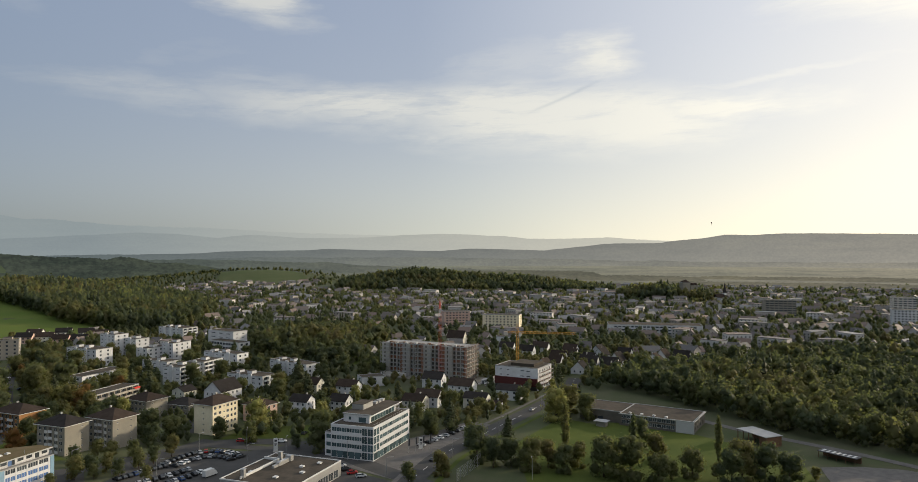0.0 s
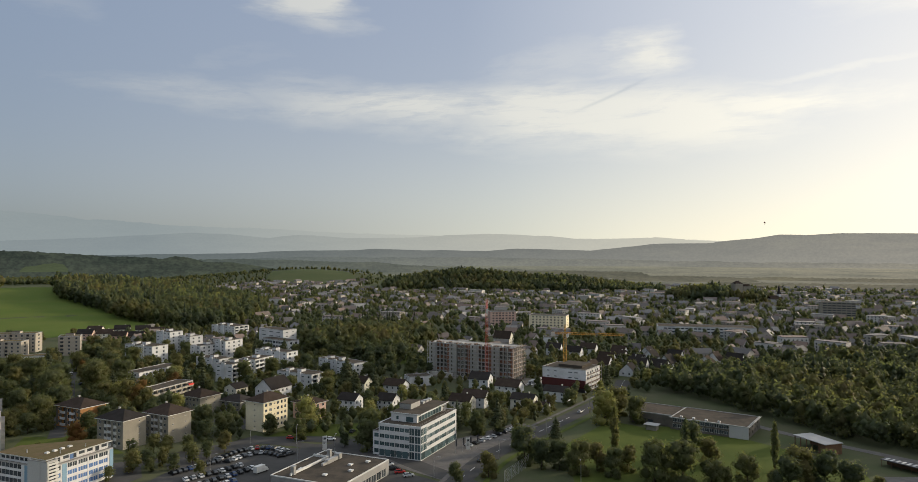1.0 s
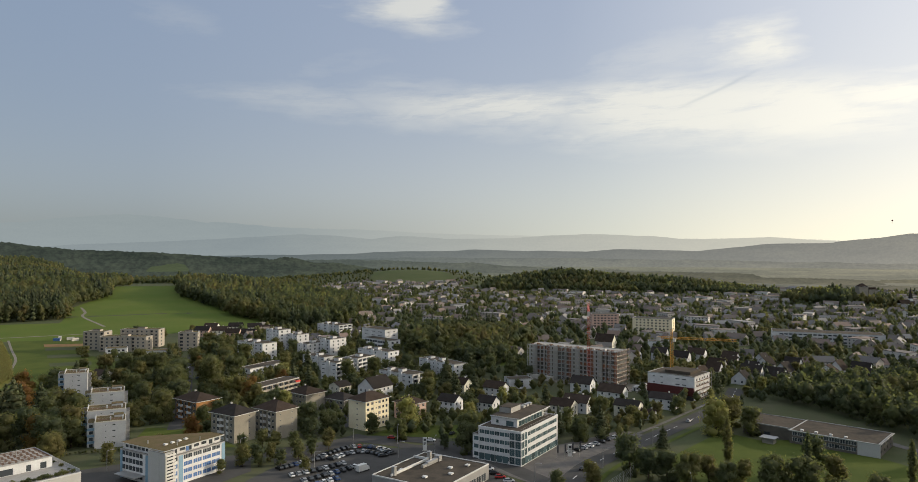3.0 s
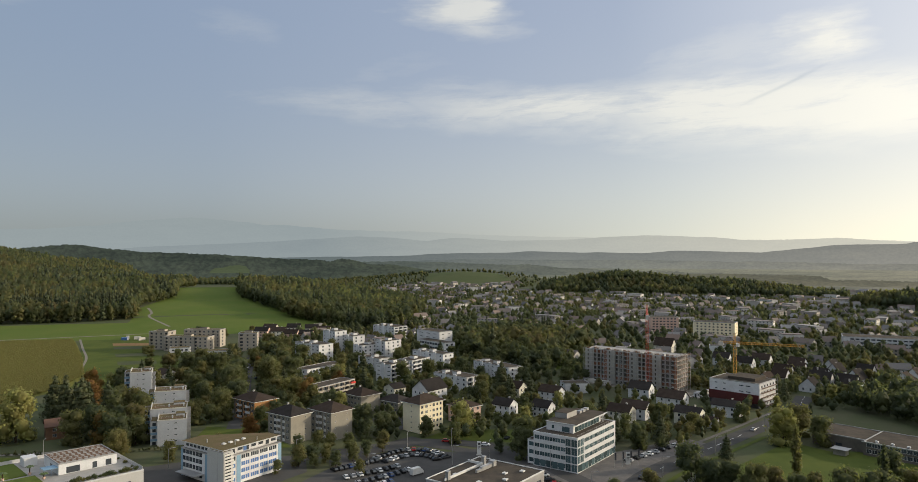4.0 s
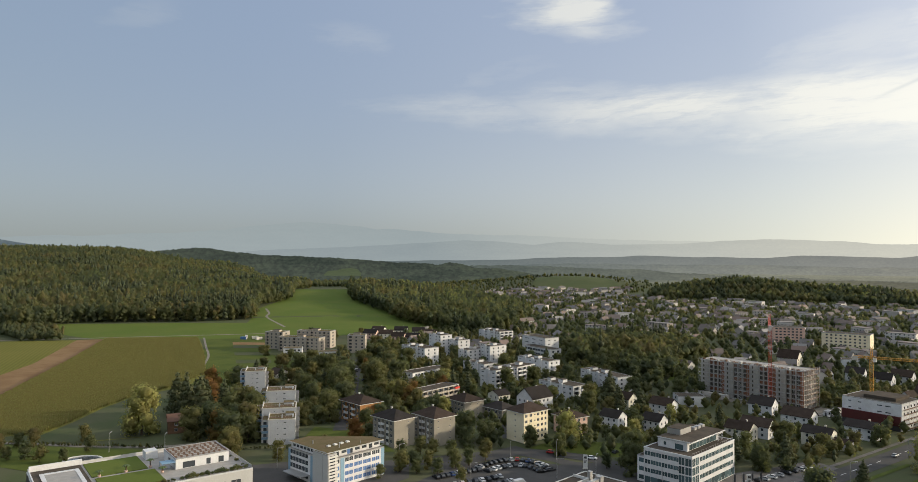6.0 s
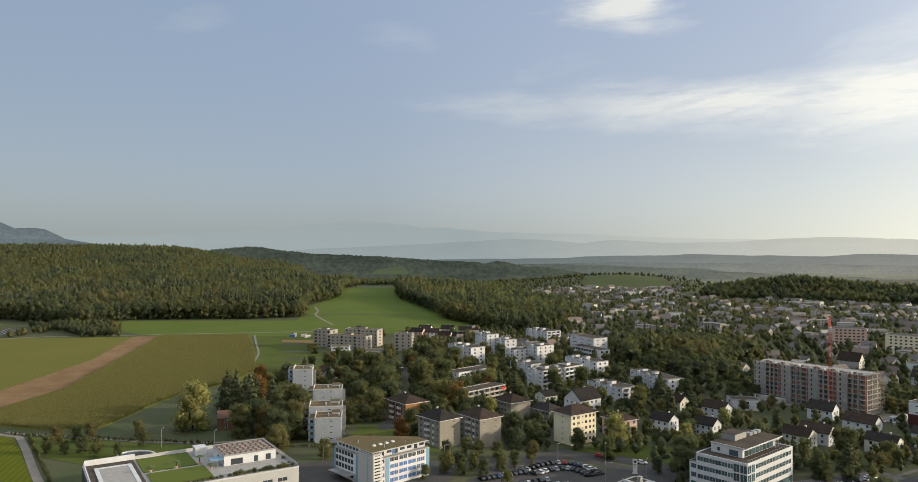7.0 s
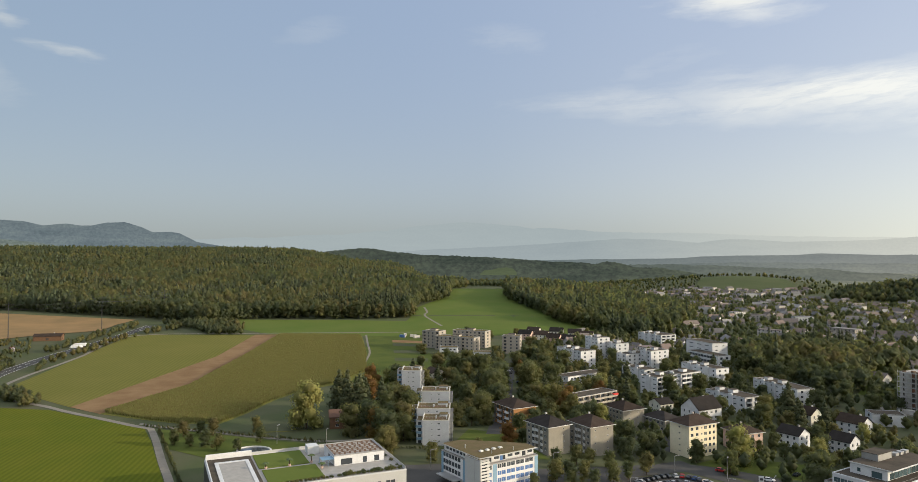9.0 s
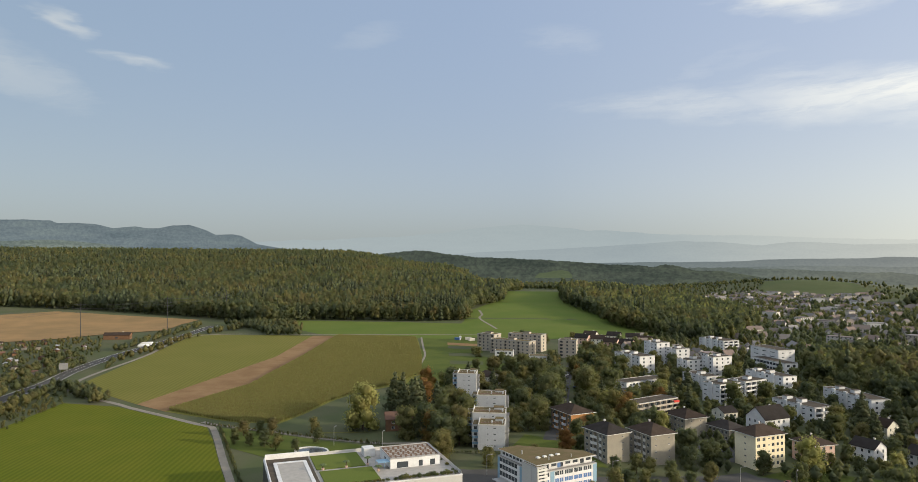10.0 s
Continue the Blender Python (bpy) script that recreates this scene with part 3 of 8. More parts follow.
for k, (m, lab) in enumerate(((M_LAWN, "grass strip"), (M_EARTH, "dug brown bed"), (M_GROUND, "overgrown bed"), (M_LAWN, "grass strip"), (M_GROUND, "overgrown bed"), (M_LAWN, "grass strip"), (M_GROUND, "overgrown bed"))):
    f0, f1 = k / 7, (k + 0.8) / 7
    p = [(-486 + 104 * f0, 531 - 106 * f0), (-452 + 92 * f0, 545 - 106 * f0), (-452 + 92 * f1, 545 - 106 * f1), (-486 + 104 * f1, 531 - 106 * f1)]
    drape("garden_plot", p, m, 0.11, label="%s of the plots beside the maize" % lab, category="plot")
strip("field_lane", [(-517, 526), (-470, 482), (-432, 447), (-404, 415), (-384, 392), (-362, 352)], 1.8, M_LANE, 0.14, "trodden pale track along the maize", "lane")
MARK = material("road_paint", (0.7, 0.7, 0.68), 0.7, (0.6, 0.6, 0.58), 0.5, 4.0, 0.0)
for pts, off in (([(-420, 95), (-486, 149), (-525, 186), (-568, 219), (-615, 266), (-668, 330), (-760, 430)], 5.0), ([(-420, 95), (-486, 149), (-525, 186), (-568, 219), (-615, 266), (-668, 330), (-760, 430)], -5.0)):
    strip("road_edge_line", pts, 0.3, MARK, 0.16, "white painted road edge line", "road marking", off)
strip("road_centre_line", [(-420, 95), (-486, 149), (-525, 186), (-568, 219), (-615, 266), (-668, 330), (-760, 430)], 0.3, MARK, 0.16, "dashed white centre line", "road marking", dash=(6, 6))
strip("road_centre_line", [(-60, 150), (-19, 266), (-6, 303), (16, 342), (37, 379), (49, 401), (66, 431), (80, 480)], 0.25, MARK, 0.16, "dashed white centre line", "road marking", dash=(4, 6))
strip("pavement", [(-24, 262), (-12, 305), (10, 345), (31, 382), (43, 404), (58, 431)], 2.0, M_PAVE, 0.2, "grey pavement beside the main road", "pavement", 1.5)
strip("verge", [(-14, 262), (-2, 300), (19, 338), (40, 374)], 2.2, M_LAWN, 0.15, "grass verge beside the main road", "verge", -4.5)

# ---- distant hills ----
def ridge(name, dist, profile, base, mat, label, wobble=2.0, seed=0):
    """A far range: profile gives bearing (right positive, degrees) and height (in 1/1190 of the distance above eye level)."""
    bs = np.arange(profile[0][0], profile[-1][0] + 0.01, 0.08)
    hs = np.interp(bs, [p[0] for p in profile], [p[1] for p in profile])
    verts, faces = [], []
    for i, (b, h) in enumerate(zip(bs, hs)):
        a = radians(b)
        jag = noise.fractal(Vector((b * 0.35, seed, 0)), 1.0, 2.0, 5) * wobble + (noise.noise(Vector((b * 5.0, seed, 3))) + 0.8 * noise.noise(Vector((b * 13.0, seed, 5)))) * (wobble * 0.3 if dist > 3000 else 1.3)
        for k, (f, dd) in enumerate(((1, 1.0), (0.5, 0.965), (0.0, 0.93))):
            top = 88 + dist * (h + jag) / 1190
            low_z = 88 + dist * base / 1190
            z = low_z + (top - low_z) * f
            r = dist * dd
            verts.append((r * math.sin(a), r * math.cos(a), z))
        if i:
            j = i * 3
            faces += [(j - 3, j, j + 1, j - 2), (j - 2, j + 1, j + 2, j - 1)]
    me = mesh_from(name, verts, faces, mat, smooth_faces=True)
    me.attributes.new("depth", "FLOAT", "POINT").data.foreach_set("value", np.tile(np.array([0.0, 0.55, 1.0], np.float32), len(bs)))
    tagged(new(name, me), label, "hills", kind="structure")


# each range glows in a painted haze tone, paler towards its foot
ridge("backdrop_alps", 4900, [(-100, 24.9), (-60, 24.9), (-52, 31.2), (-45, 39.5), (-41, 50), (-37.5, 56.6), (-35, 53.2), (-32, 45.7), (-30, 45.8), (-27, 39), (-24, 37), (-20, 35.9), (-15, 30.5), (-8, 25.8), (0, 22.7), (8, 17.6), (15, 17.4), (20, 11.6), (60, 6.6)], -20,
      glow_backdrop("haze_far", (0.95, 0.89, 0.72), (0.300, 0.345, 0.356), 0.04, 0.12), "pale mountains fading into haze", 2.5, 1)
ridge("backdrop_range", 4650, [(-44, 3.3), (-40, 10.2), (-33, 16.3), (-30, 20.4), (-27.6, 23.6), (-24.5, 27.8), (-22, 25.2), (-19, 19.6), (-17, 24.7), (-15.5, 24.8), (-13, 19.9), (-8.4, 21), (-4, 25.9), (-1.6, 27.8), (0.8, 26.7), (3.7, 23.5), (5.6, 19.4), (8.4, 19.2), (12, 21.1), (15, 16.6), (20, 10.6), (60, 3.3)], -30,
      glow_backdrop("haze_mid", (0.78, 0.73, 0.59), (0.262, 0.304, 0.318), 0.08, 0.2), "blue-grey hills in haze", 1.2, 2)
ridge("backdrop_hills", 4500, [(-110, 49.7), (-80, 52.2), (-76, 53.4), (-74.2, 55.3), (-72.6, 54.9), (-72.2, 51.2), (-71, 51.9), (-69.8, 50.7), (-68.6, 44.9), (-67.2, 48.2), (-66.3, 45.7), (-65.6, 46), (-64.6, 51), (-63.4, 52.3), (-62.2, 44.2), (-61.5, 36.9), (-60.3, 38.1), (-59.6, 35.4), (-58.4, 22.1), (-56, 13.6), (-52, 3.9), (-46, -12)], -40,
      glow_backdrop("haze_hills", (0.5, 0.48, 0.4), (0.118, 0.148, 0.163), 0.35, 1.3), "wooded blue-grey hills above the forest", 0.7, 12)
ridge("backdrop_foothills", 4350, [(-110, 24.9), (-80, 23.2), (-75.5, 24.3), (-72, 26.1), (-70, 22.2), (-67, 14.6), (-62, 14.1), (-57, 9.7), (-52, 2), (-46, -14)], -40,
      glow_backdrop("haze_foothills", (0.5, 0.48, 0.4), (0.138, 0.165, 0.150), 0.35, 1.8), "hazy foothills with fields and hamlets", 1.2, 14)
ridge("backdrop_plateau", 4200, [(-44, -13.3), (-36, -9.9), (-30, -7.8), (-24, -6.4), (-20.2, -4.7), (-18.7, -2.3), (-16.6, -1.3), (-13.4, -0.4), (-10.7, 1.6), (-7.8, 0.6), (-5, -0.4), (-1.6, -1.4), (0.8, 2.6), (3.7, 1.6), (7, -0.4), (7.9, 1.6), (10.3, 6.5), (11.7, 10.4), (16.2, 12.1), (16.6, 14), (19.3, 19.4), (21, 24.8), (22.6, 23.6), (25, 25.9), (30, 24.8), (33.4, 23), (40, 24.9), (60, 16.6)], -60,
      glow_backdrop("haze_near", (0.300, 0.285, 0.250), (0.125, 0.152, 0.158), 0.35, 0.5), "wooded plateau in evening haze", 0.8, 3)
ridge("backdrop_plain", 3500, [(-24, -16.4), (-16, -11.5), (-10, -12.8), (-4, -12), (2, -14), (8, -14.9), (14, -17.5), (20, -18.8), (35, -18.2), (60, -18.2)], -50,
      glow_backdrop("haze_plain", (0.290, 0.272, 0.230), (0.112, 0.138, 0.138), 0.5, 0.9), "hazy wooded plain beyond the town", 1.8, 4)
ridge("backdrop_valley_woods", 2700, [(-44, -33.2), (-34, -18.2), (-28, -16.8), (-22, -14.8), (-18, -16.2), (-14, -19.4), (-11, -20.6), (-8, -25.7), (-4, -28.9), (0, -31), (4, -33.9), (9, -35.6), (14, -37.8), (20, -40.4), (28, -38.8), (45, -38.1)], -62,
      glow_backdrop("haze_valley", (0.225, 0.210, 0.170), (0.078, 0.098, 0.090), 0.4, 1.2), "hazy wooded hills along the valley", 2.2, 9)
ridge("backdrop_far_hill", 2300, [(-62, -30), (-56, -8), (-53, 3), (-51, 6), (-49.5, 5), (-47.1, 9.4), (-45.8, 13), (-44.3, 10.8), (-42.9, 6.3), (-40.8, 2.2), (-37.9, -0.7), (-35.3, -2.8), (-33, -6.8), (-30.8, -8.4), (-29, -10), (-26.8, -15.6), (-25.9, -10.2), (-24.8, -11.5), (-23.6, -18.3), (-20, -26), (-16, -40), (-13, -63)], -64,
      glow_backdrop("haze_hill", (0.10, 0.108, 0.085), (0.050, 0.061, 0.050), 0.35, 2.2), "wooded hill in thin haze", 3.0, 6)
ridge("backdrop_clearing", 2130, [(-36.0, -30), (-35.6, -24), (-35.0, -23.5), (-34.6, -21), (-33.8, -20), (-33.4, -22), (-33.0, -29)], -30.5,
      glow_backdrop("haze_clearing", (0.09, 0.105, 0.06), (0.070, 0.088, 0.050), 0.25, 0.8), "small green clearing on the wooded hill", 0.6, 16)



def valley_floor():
    """The plain from the edge of the town to the foot of the plateau; a glow paler with distance is its painted haze.
    """
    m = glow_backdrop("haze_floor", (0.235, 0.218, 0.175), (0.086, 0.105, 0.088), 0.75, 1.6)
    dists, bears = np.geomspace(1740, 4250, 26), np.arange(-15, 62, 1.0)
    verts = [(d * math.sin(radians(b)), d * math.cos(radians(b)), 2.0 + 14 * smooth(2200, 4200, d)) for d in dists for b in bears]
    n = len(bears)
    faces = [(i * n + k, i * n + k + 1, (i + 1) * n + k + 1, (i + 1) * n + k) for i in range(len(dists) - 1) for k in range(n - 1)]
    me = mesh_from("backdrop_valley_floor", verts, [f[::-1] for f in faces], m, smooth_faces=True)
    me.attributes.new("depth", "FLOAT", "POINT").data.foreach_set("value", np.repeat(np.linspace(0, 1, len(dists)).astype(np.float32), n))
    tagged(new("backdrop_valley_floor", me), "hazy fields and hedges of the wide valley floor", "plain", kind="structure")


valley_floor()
# the belts glow as well, with haze painted into their colour
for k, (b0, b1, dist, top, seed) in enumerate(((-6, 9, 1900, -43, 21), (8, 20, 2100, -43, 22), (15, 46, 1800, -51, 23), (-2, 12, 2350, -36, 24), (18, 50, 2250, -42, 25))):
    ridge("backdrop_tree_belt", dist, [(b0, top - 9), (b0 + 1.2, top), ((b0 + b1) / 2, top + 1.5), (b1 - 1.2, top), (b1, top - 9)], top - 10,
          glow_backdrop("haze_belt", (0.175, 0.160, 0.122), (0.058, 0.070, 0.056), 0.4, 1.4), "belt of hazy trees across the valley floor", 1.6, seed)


# ---- building kit ----
SIDES = {"S": 0, "E": 90, "N": 180, "W": 270}
KINDS = {"w": (0.85, 1.4, 0.14), "s": (1.25, 0.6, 0.12), "b": (0.12, 2.4, 1.3), "d": (0.1, 2.2, 0.14), "r": (0.95, 1.75, 0.12), "g": (0.12, 2.95, 0.1), "m": (0.75, 1.6, 0.16)}
FOOTPRINTS = []


def spread(length, n, width, kind="w", lo=0.06, hi=0.94):
    """n equal openings between two fractions of a side's length."""
    return [(length * (lo + (hi - lo) * (i + 0.5) / n), width, kind) for i in range(n)]


def side_frame(side, w, d):
    turn = Matrix.Rotation(radians(SIDES[side]), 4, "Z")
    half_len, half_dep = (w / 2, d / 2) if side in "SN" else (d / 2, w / 2)
    return turn, half_len, half_dep


def facade(bm, side, w, d, h, cols, rows):
    """One outer wall with recessed openings. cols: (centre from the left end, width, kind); rows: floor heights. Returns the openings."""
    turn, hl, hd = side_frame(side, w, d)

    def quad(*pts):
        bm.faces.new([bm.verts.new(turn @ Vector((p[0] - hl, p[2] - hd, p[1]))) for p in pts])

    edge, found = 0.0, []
    for c, cw, kind in sorted(cols):
        u0, u1 = c - cw / 2, c + cw / 2
        if u0 > edge + 0.001:
            quad((edge, 0, 0), (u0, 0, 0), (u0, h, 0), (edge, h, 0))
        z = 0.0
        sill, high, deep = KINDS[kind]
        for k, fz in enumerate(rows):
            z0, z1 = fz + sill, min(fz + sill + high, h - 0.15)
            if z1 - z0 < 0.3 or z0 < z:
                continue
            quad((u0, z, 0), (u1, z, 0), (u1, z0, 0), (u0, z0, 0))
            quad((u0, z0, 0), (u1, z0, 0), (u1, z0, deep), (u0, z0, deep))
            quad((u0, z1, deep), (u1, z1, deep), (u1, z1, 0), (u0, z1, 0))
            quad((u0, z0, 0), (u0, z0, deep), (u0, z1, deep), (u0, z1, 0))
            quad((u1, z0, deep), (u1, z0, 0), (u1, z1, 0), (u1, z1, deep))
            quad((u0, z0, deep), (u1, z0, deep), (u1, z1, deep), (u0, z1, deep))
            found.append((turn @ Matrix.Translation((c - hl, deep - hd - 0.015, z0)), round(cw, 2), round(z1 - z0, 2), kind, k))
            z = z1
        quad((u0, z, 0), (u1, z, 0), (u1, h, 0), (u0, h, 0))
        edge = u1
    total = 2 * hl
    if edge < total - 0.001:
        quad((edge, 0, 0), (total, 0, 0), (total, h, 0), (edge, h, 0))
    return found


@functools.lru_cache(None)
def window_meshes(cw, ch, frame_name, pane_name):
    """A frame with its bars, and its pane; the sill line lies at 0."""
    bm, t = bmesh.new(), 0.07
    box(bm, -cw / 2, cw / 2, -0.06, 0, 0, t), box(bm, -cw / 2, cw / 2, -0.06, 0, ch - t, ch)
    box(bm, -cw / 2, -cw / 2 + t, -0.06, 0, t, ch - t), box(bm, cw / 2 - t, cw / 2, -0.06, 0, t, ch - t)
    if cw > 1.3:
        box(bm, -0.04, 0.04, -0.05, 0, t, ch - t)
    fm = bpy.data.meshes.new("window")
    bm.to_mesh(fm), bm.free()
    fm.materials.append(bpy.data.materials[frame_name])
    bm = boxes((-cw / 2 + 0.04, cw / 2 - 0.04, -0.03, -0.01, 0.04, ch - 0.04))
    pm = bpy.data.meshes.new("pane")
    bm.to_mesh(pm), bm.free()
    pm.materials.append(bpy.data.materials[pane_name])
    return fm, pm


@functools.lru_cache(None)
def balcony_mesh(cw, deep, mat_name):
    bm = boxes((-cw / 2, cw / 2, -deep, 0.02, -0.15, 0.0), (-cw / 2, cw / 2, -deep, -deep + 0.08, 0.0, 1.0),
               (-cw / 2, -cw / 2 + 0.08, -deep + 0.08, 0, 0.0, 1.0), (cw / 2 - 0.08, cw / 2, -deep + 0.08, 0, 0.0, 1.0))
    me = bpy.data.meshes.new("balcony")
    bm.to_mesh(me), bm.free()
    me.materials.append(bpy.data.materials[mat_name])
    return me


def glaze(owner, found, fine=True, pane=None, frame_mat="window_frame_white", balcony_mat=None, balcony_deep=0.9):
    """Windows into the openings; fine: frame and pane apart."""
    for m, cw, ch, kind, level in found:
        pane_name = pane(level, kind) if pane else "window_glass"
        front = m.to_3x3()[1][1] > 0.5 or m.to_3x3()[0][1] > 0.5
        fm, pm = window_meshes(cw, ch, frame_mat, pane_name)
        win = part_mesh("window", fm if fine and front else pm, owner, m)
        if fine and front:
            part_mesh("pane", pm, win)
        if kind == "b" and balcony_mat:
            part_mesh("balcony", balcony_mesh(cw + 0.3, balcony_deep, balcony_mat), owner, m @ Matrix.Translation((0, -1.3 + 0.015, -0.02)))


def flat_roof(owner, w, d, h, top=None, edge=None, rim=0.3):
    part("roof", boxes((-w / 2 + rim, w / 2 - rim, -d / 2 + rim, d / 2 - rim, h - 0.3, h - 0.12)), top or M_GRAVEL, owner)
    bm = bmesh.new()
    a, b, e = w / 2 + 0.06, d / 2 + 0.06, 0.06
    for dims in ((-a, a, -b, -b + rim + e, h - 0.32, h + 0.12), (-a, a, b - rim - e, b, h - 0.32, h + 0.12),
                 (-a, -a + rim + e, -b + rim + e, b - rim - e, h - 0.32, h + 0.12), (a - rim - e, a, -b + rim + e, b - rim - e, h - 0.32, h + 0.12)):
        box(bm, *dims)
    part("parapet", bm, edge or M_METAL, owner)


def hip_roof(owner, w, d, h, rise, mat, over=0.95):
    a, b = w / 2 + over, d / 2 + over
    run = min(a, b)
    ex, ey = max(a - run, 0.01), max(b - run, 0.01)
    bm = bmesh.new()
    low = [bm.verts.new(p) for p in ((-a, -b, h), (a, -b, h), (a, b, h), (-a, b, h))]
    if a >= b:
        r0, r1 = bm.verts.new((-ex, 0, h + rise)), bm.verts.new((ex, 0, h + rise))
        fs = ((low[0], low[1], r1, r0), (low[1], low[2], r1), (low[2], low[3], r0, r1), (low[3], low[0], r0))
    else:
        r0, r1 = bm.verts.new((0, -ey, h + rise)), bm.verts.new((0, ey, h + rise))
        fs = ((low[0], low[1], r0), (low[1], low[2], r1, r0), (low[2], low[3], r1), (low[3], low[0], r0, r1))
    for f in fs:
        bm.faces.new(f)
    bm.faces.new(low[::-1])
    roof = part("roof", bm, mat, owner)
    bm = bmesh.new()
    box(bm, -a - 0.03, a + 0.03, -b - 0.03, -b + 0.12, h - 0.22, h + 0.02), box(bm, -a - 0.03, a + 0.03, b - 0.12, b + 0.03, h - 0.22, h + 0.02)
    box(bm, -a - 0.03, -a + 0.12, -b + 0.12, b - 0.12, h - 0.22, h + 0.02), box(bm, a - 0.12, a + 0.03, -b + 0.12, b - 0.12, h - 0.22, h + 0.02)
    part("eaves_board", bm, M_FRAME, roof, "pale eaves board")
    chimney(roof, ex * 0.3, ey * 0.3 + 0.8, h + rise - 0.8)
    return roof


def chimney(roof, x, y, z, s=0.35):
    part("chimney", boxes((x - s, x + s, y - s, y + s, z - 0.6, z + 1.3), (x - s - 0.08, x + s + 0.08, y - s - 0.08, y + s + 0.08, z + 1.3, z + 1.42)), M_CONCRETE, roof)


def gable_roof(owner, w, d, h, rise, mat, over=0.5, along="x"):
    """Ridge along x or y; the gable walls are part of it below."""
    bm, t = bmesh.new(), 0.22
    a, b = (w / 2 + over, d / 2 + over) if along == "x" else (d / 2 + over, w / 2 + over)
    drop = rise * over / (b - over)
    turn = Matrix.Identity(4) if along == "x" else Matrix.Rotation(radians(90), 4, "Z")
    ring = [(-b, h - drop), (0, h + rise), (b, h - drop), (b, h - drop + t), (0, h + rise + t), (-b, h - drop + t)]
    ends = [[bm.verts.new(turn @ Vector((s * a, y, z))) for y, z in ring] for s in (-1, 1)]
    for k in range(6):
        bm.faces.new((ends[0][k], ends[0][(k + 1) % 6], ends[1][(k + 1) % 6], ends[1][k]))
    for e in ends:
        bm.faces.new((e[0], e[1], e[4], e[5])), bm.faces.new((e[1], e[2], e[3], e[4]))
    bmesh.ops.recalc_face_normals(bm, faces=bm.faces[:])
    roof = part("roof", bm, mat, owner)
    chimney(roof, *((a * 0.35, b * 0.25) if along == "x" else (-b * 0.25, a * 0.35)), h + rise * 0.75)
    return roof


def gable_walls(bm, w, d, h, rise, along="x"):
    hl = d / 2 if along == "x" else w / 2
    for s in (-1, 1):
        if along == "x":
            pts = ((s * w / 2, -hl, h), (s * w / 2, hl, h), (s * w / 2, 0, h + rise))
        else:
            pts = ((-hl, s * d / 2, h), (hl, s * d / 2, h), (0, s * d / 2, h + rise))
        bm.faces.new([bm.verts.new(p) for p in pts])


def block(name, label, x, y, rot, w, d, floors, fh=2.85, base=0.6, wall=None, roof="flat", cols=None, rise=3.5, roof_mat=None, category="apartment block",
          fine=True, pane=None, balcony=None, balcony_deep=0.9, extra=0.5, edge=None, group="", z=None, sink=1.5):
    """A building: walls with recessed windows on all sides, its roof, chimneys and balconies."""
    own = thing(name, x, y, rot, z, label, category, group)
    FOOTPRINTS.append((x, y, rot, w, d))
    h = base + floors * fh + extra
    rows = [base + k * fh for k in range(floors)]
    bm, found = bmesh.new(), []
    cols = cols or {}
    for side in "SENW":
        length = w if side in "SN" else d
        spec = cols.get(side)
        if side in "NE" and 45 < rot < 85 or side == "N":
            spec = spread(length, max(1, int(length / 11)), 1.8)
        if spec is None:
            spec = spread(length, max(1, int(length / (6.5 if fine else 14))), 1.6 if fine else 2.6)
        found += facade(bm, side, w, d, h, spec, rows)
    for a, b, c, e in ((-w / 2, w / 2, -d / 2, d / 2),):
        box(bm, a + 0.02, b - 0.02, c + 0.02, e - 0.02, -sink, 0.0)
    if roof == "gable":
        gable_walls(bm, w, d, h, rise)
    if roof == "gabley":
        gable_walls(bm, w, d, h, rise, "y")
    bmesh.ops.remove_doubles(bm, verts=bm.verts[:], dist=0.0005)
    part("wall", bm, wall or M_WHITE, own)
    if roof == "flat":
        flat_roof(own, w, d, h, roof_mat, edge)
    elif roof == "hip":
        hip_roof(own, w, d, h, rise, roof_mat or M_ROOF)
    else:
        gable_roof(own, w, d, h, rise, roof_mat or M_ROOF, along="y" if roof == "gabley" else "x")
    glaze(own, found, fine, pane, balcony_mat=balcony, balcony_deep=balcony_deep)
    return own, h


def rooftop(own, x0, x1, y0, y1, z0, z1, mat, name="lift_housing", cover=None):
    ob = part(name, boxes((x0, x1, y0, y1, z0, z1)), mat, own)
    part("cover", boxes((x0 - 0.15, x1 + 0.15, y0 - 0.15, y1 + 0.15, z1, z1 + 0.15)), cover or M_GRAVEL, ob)
    return ob


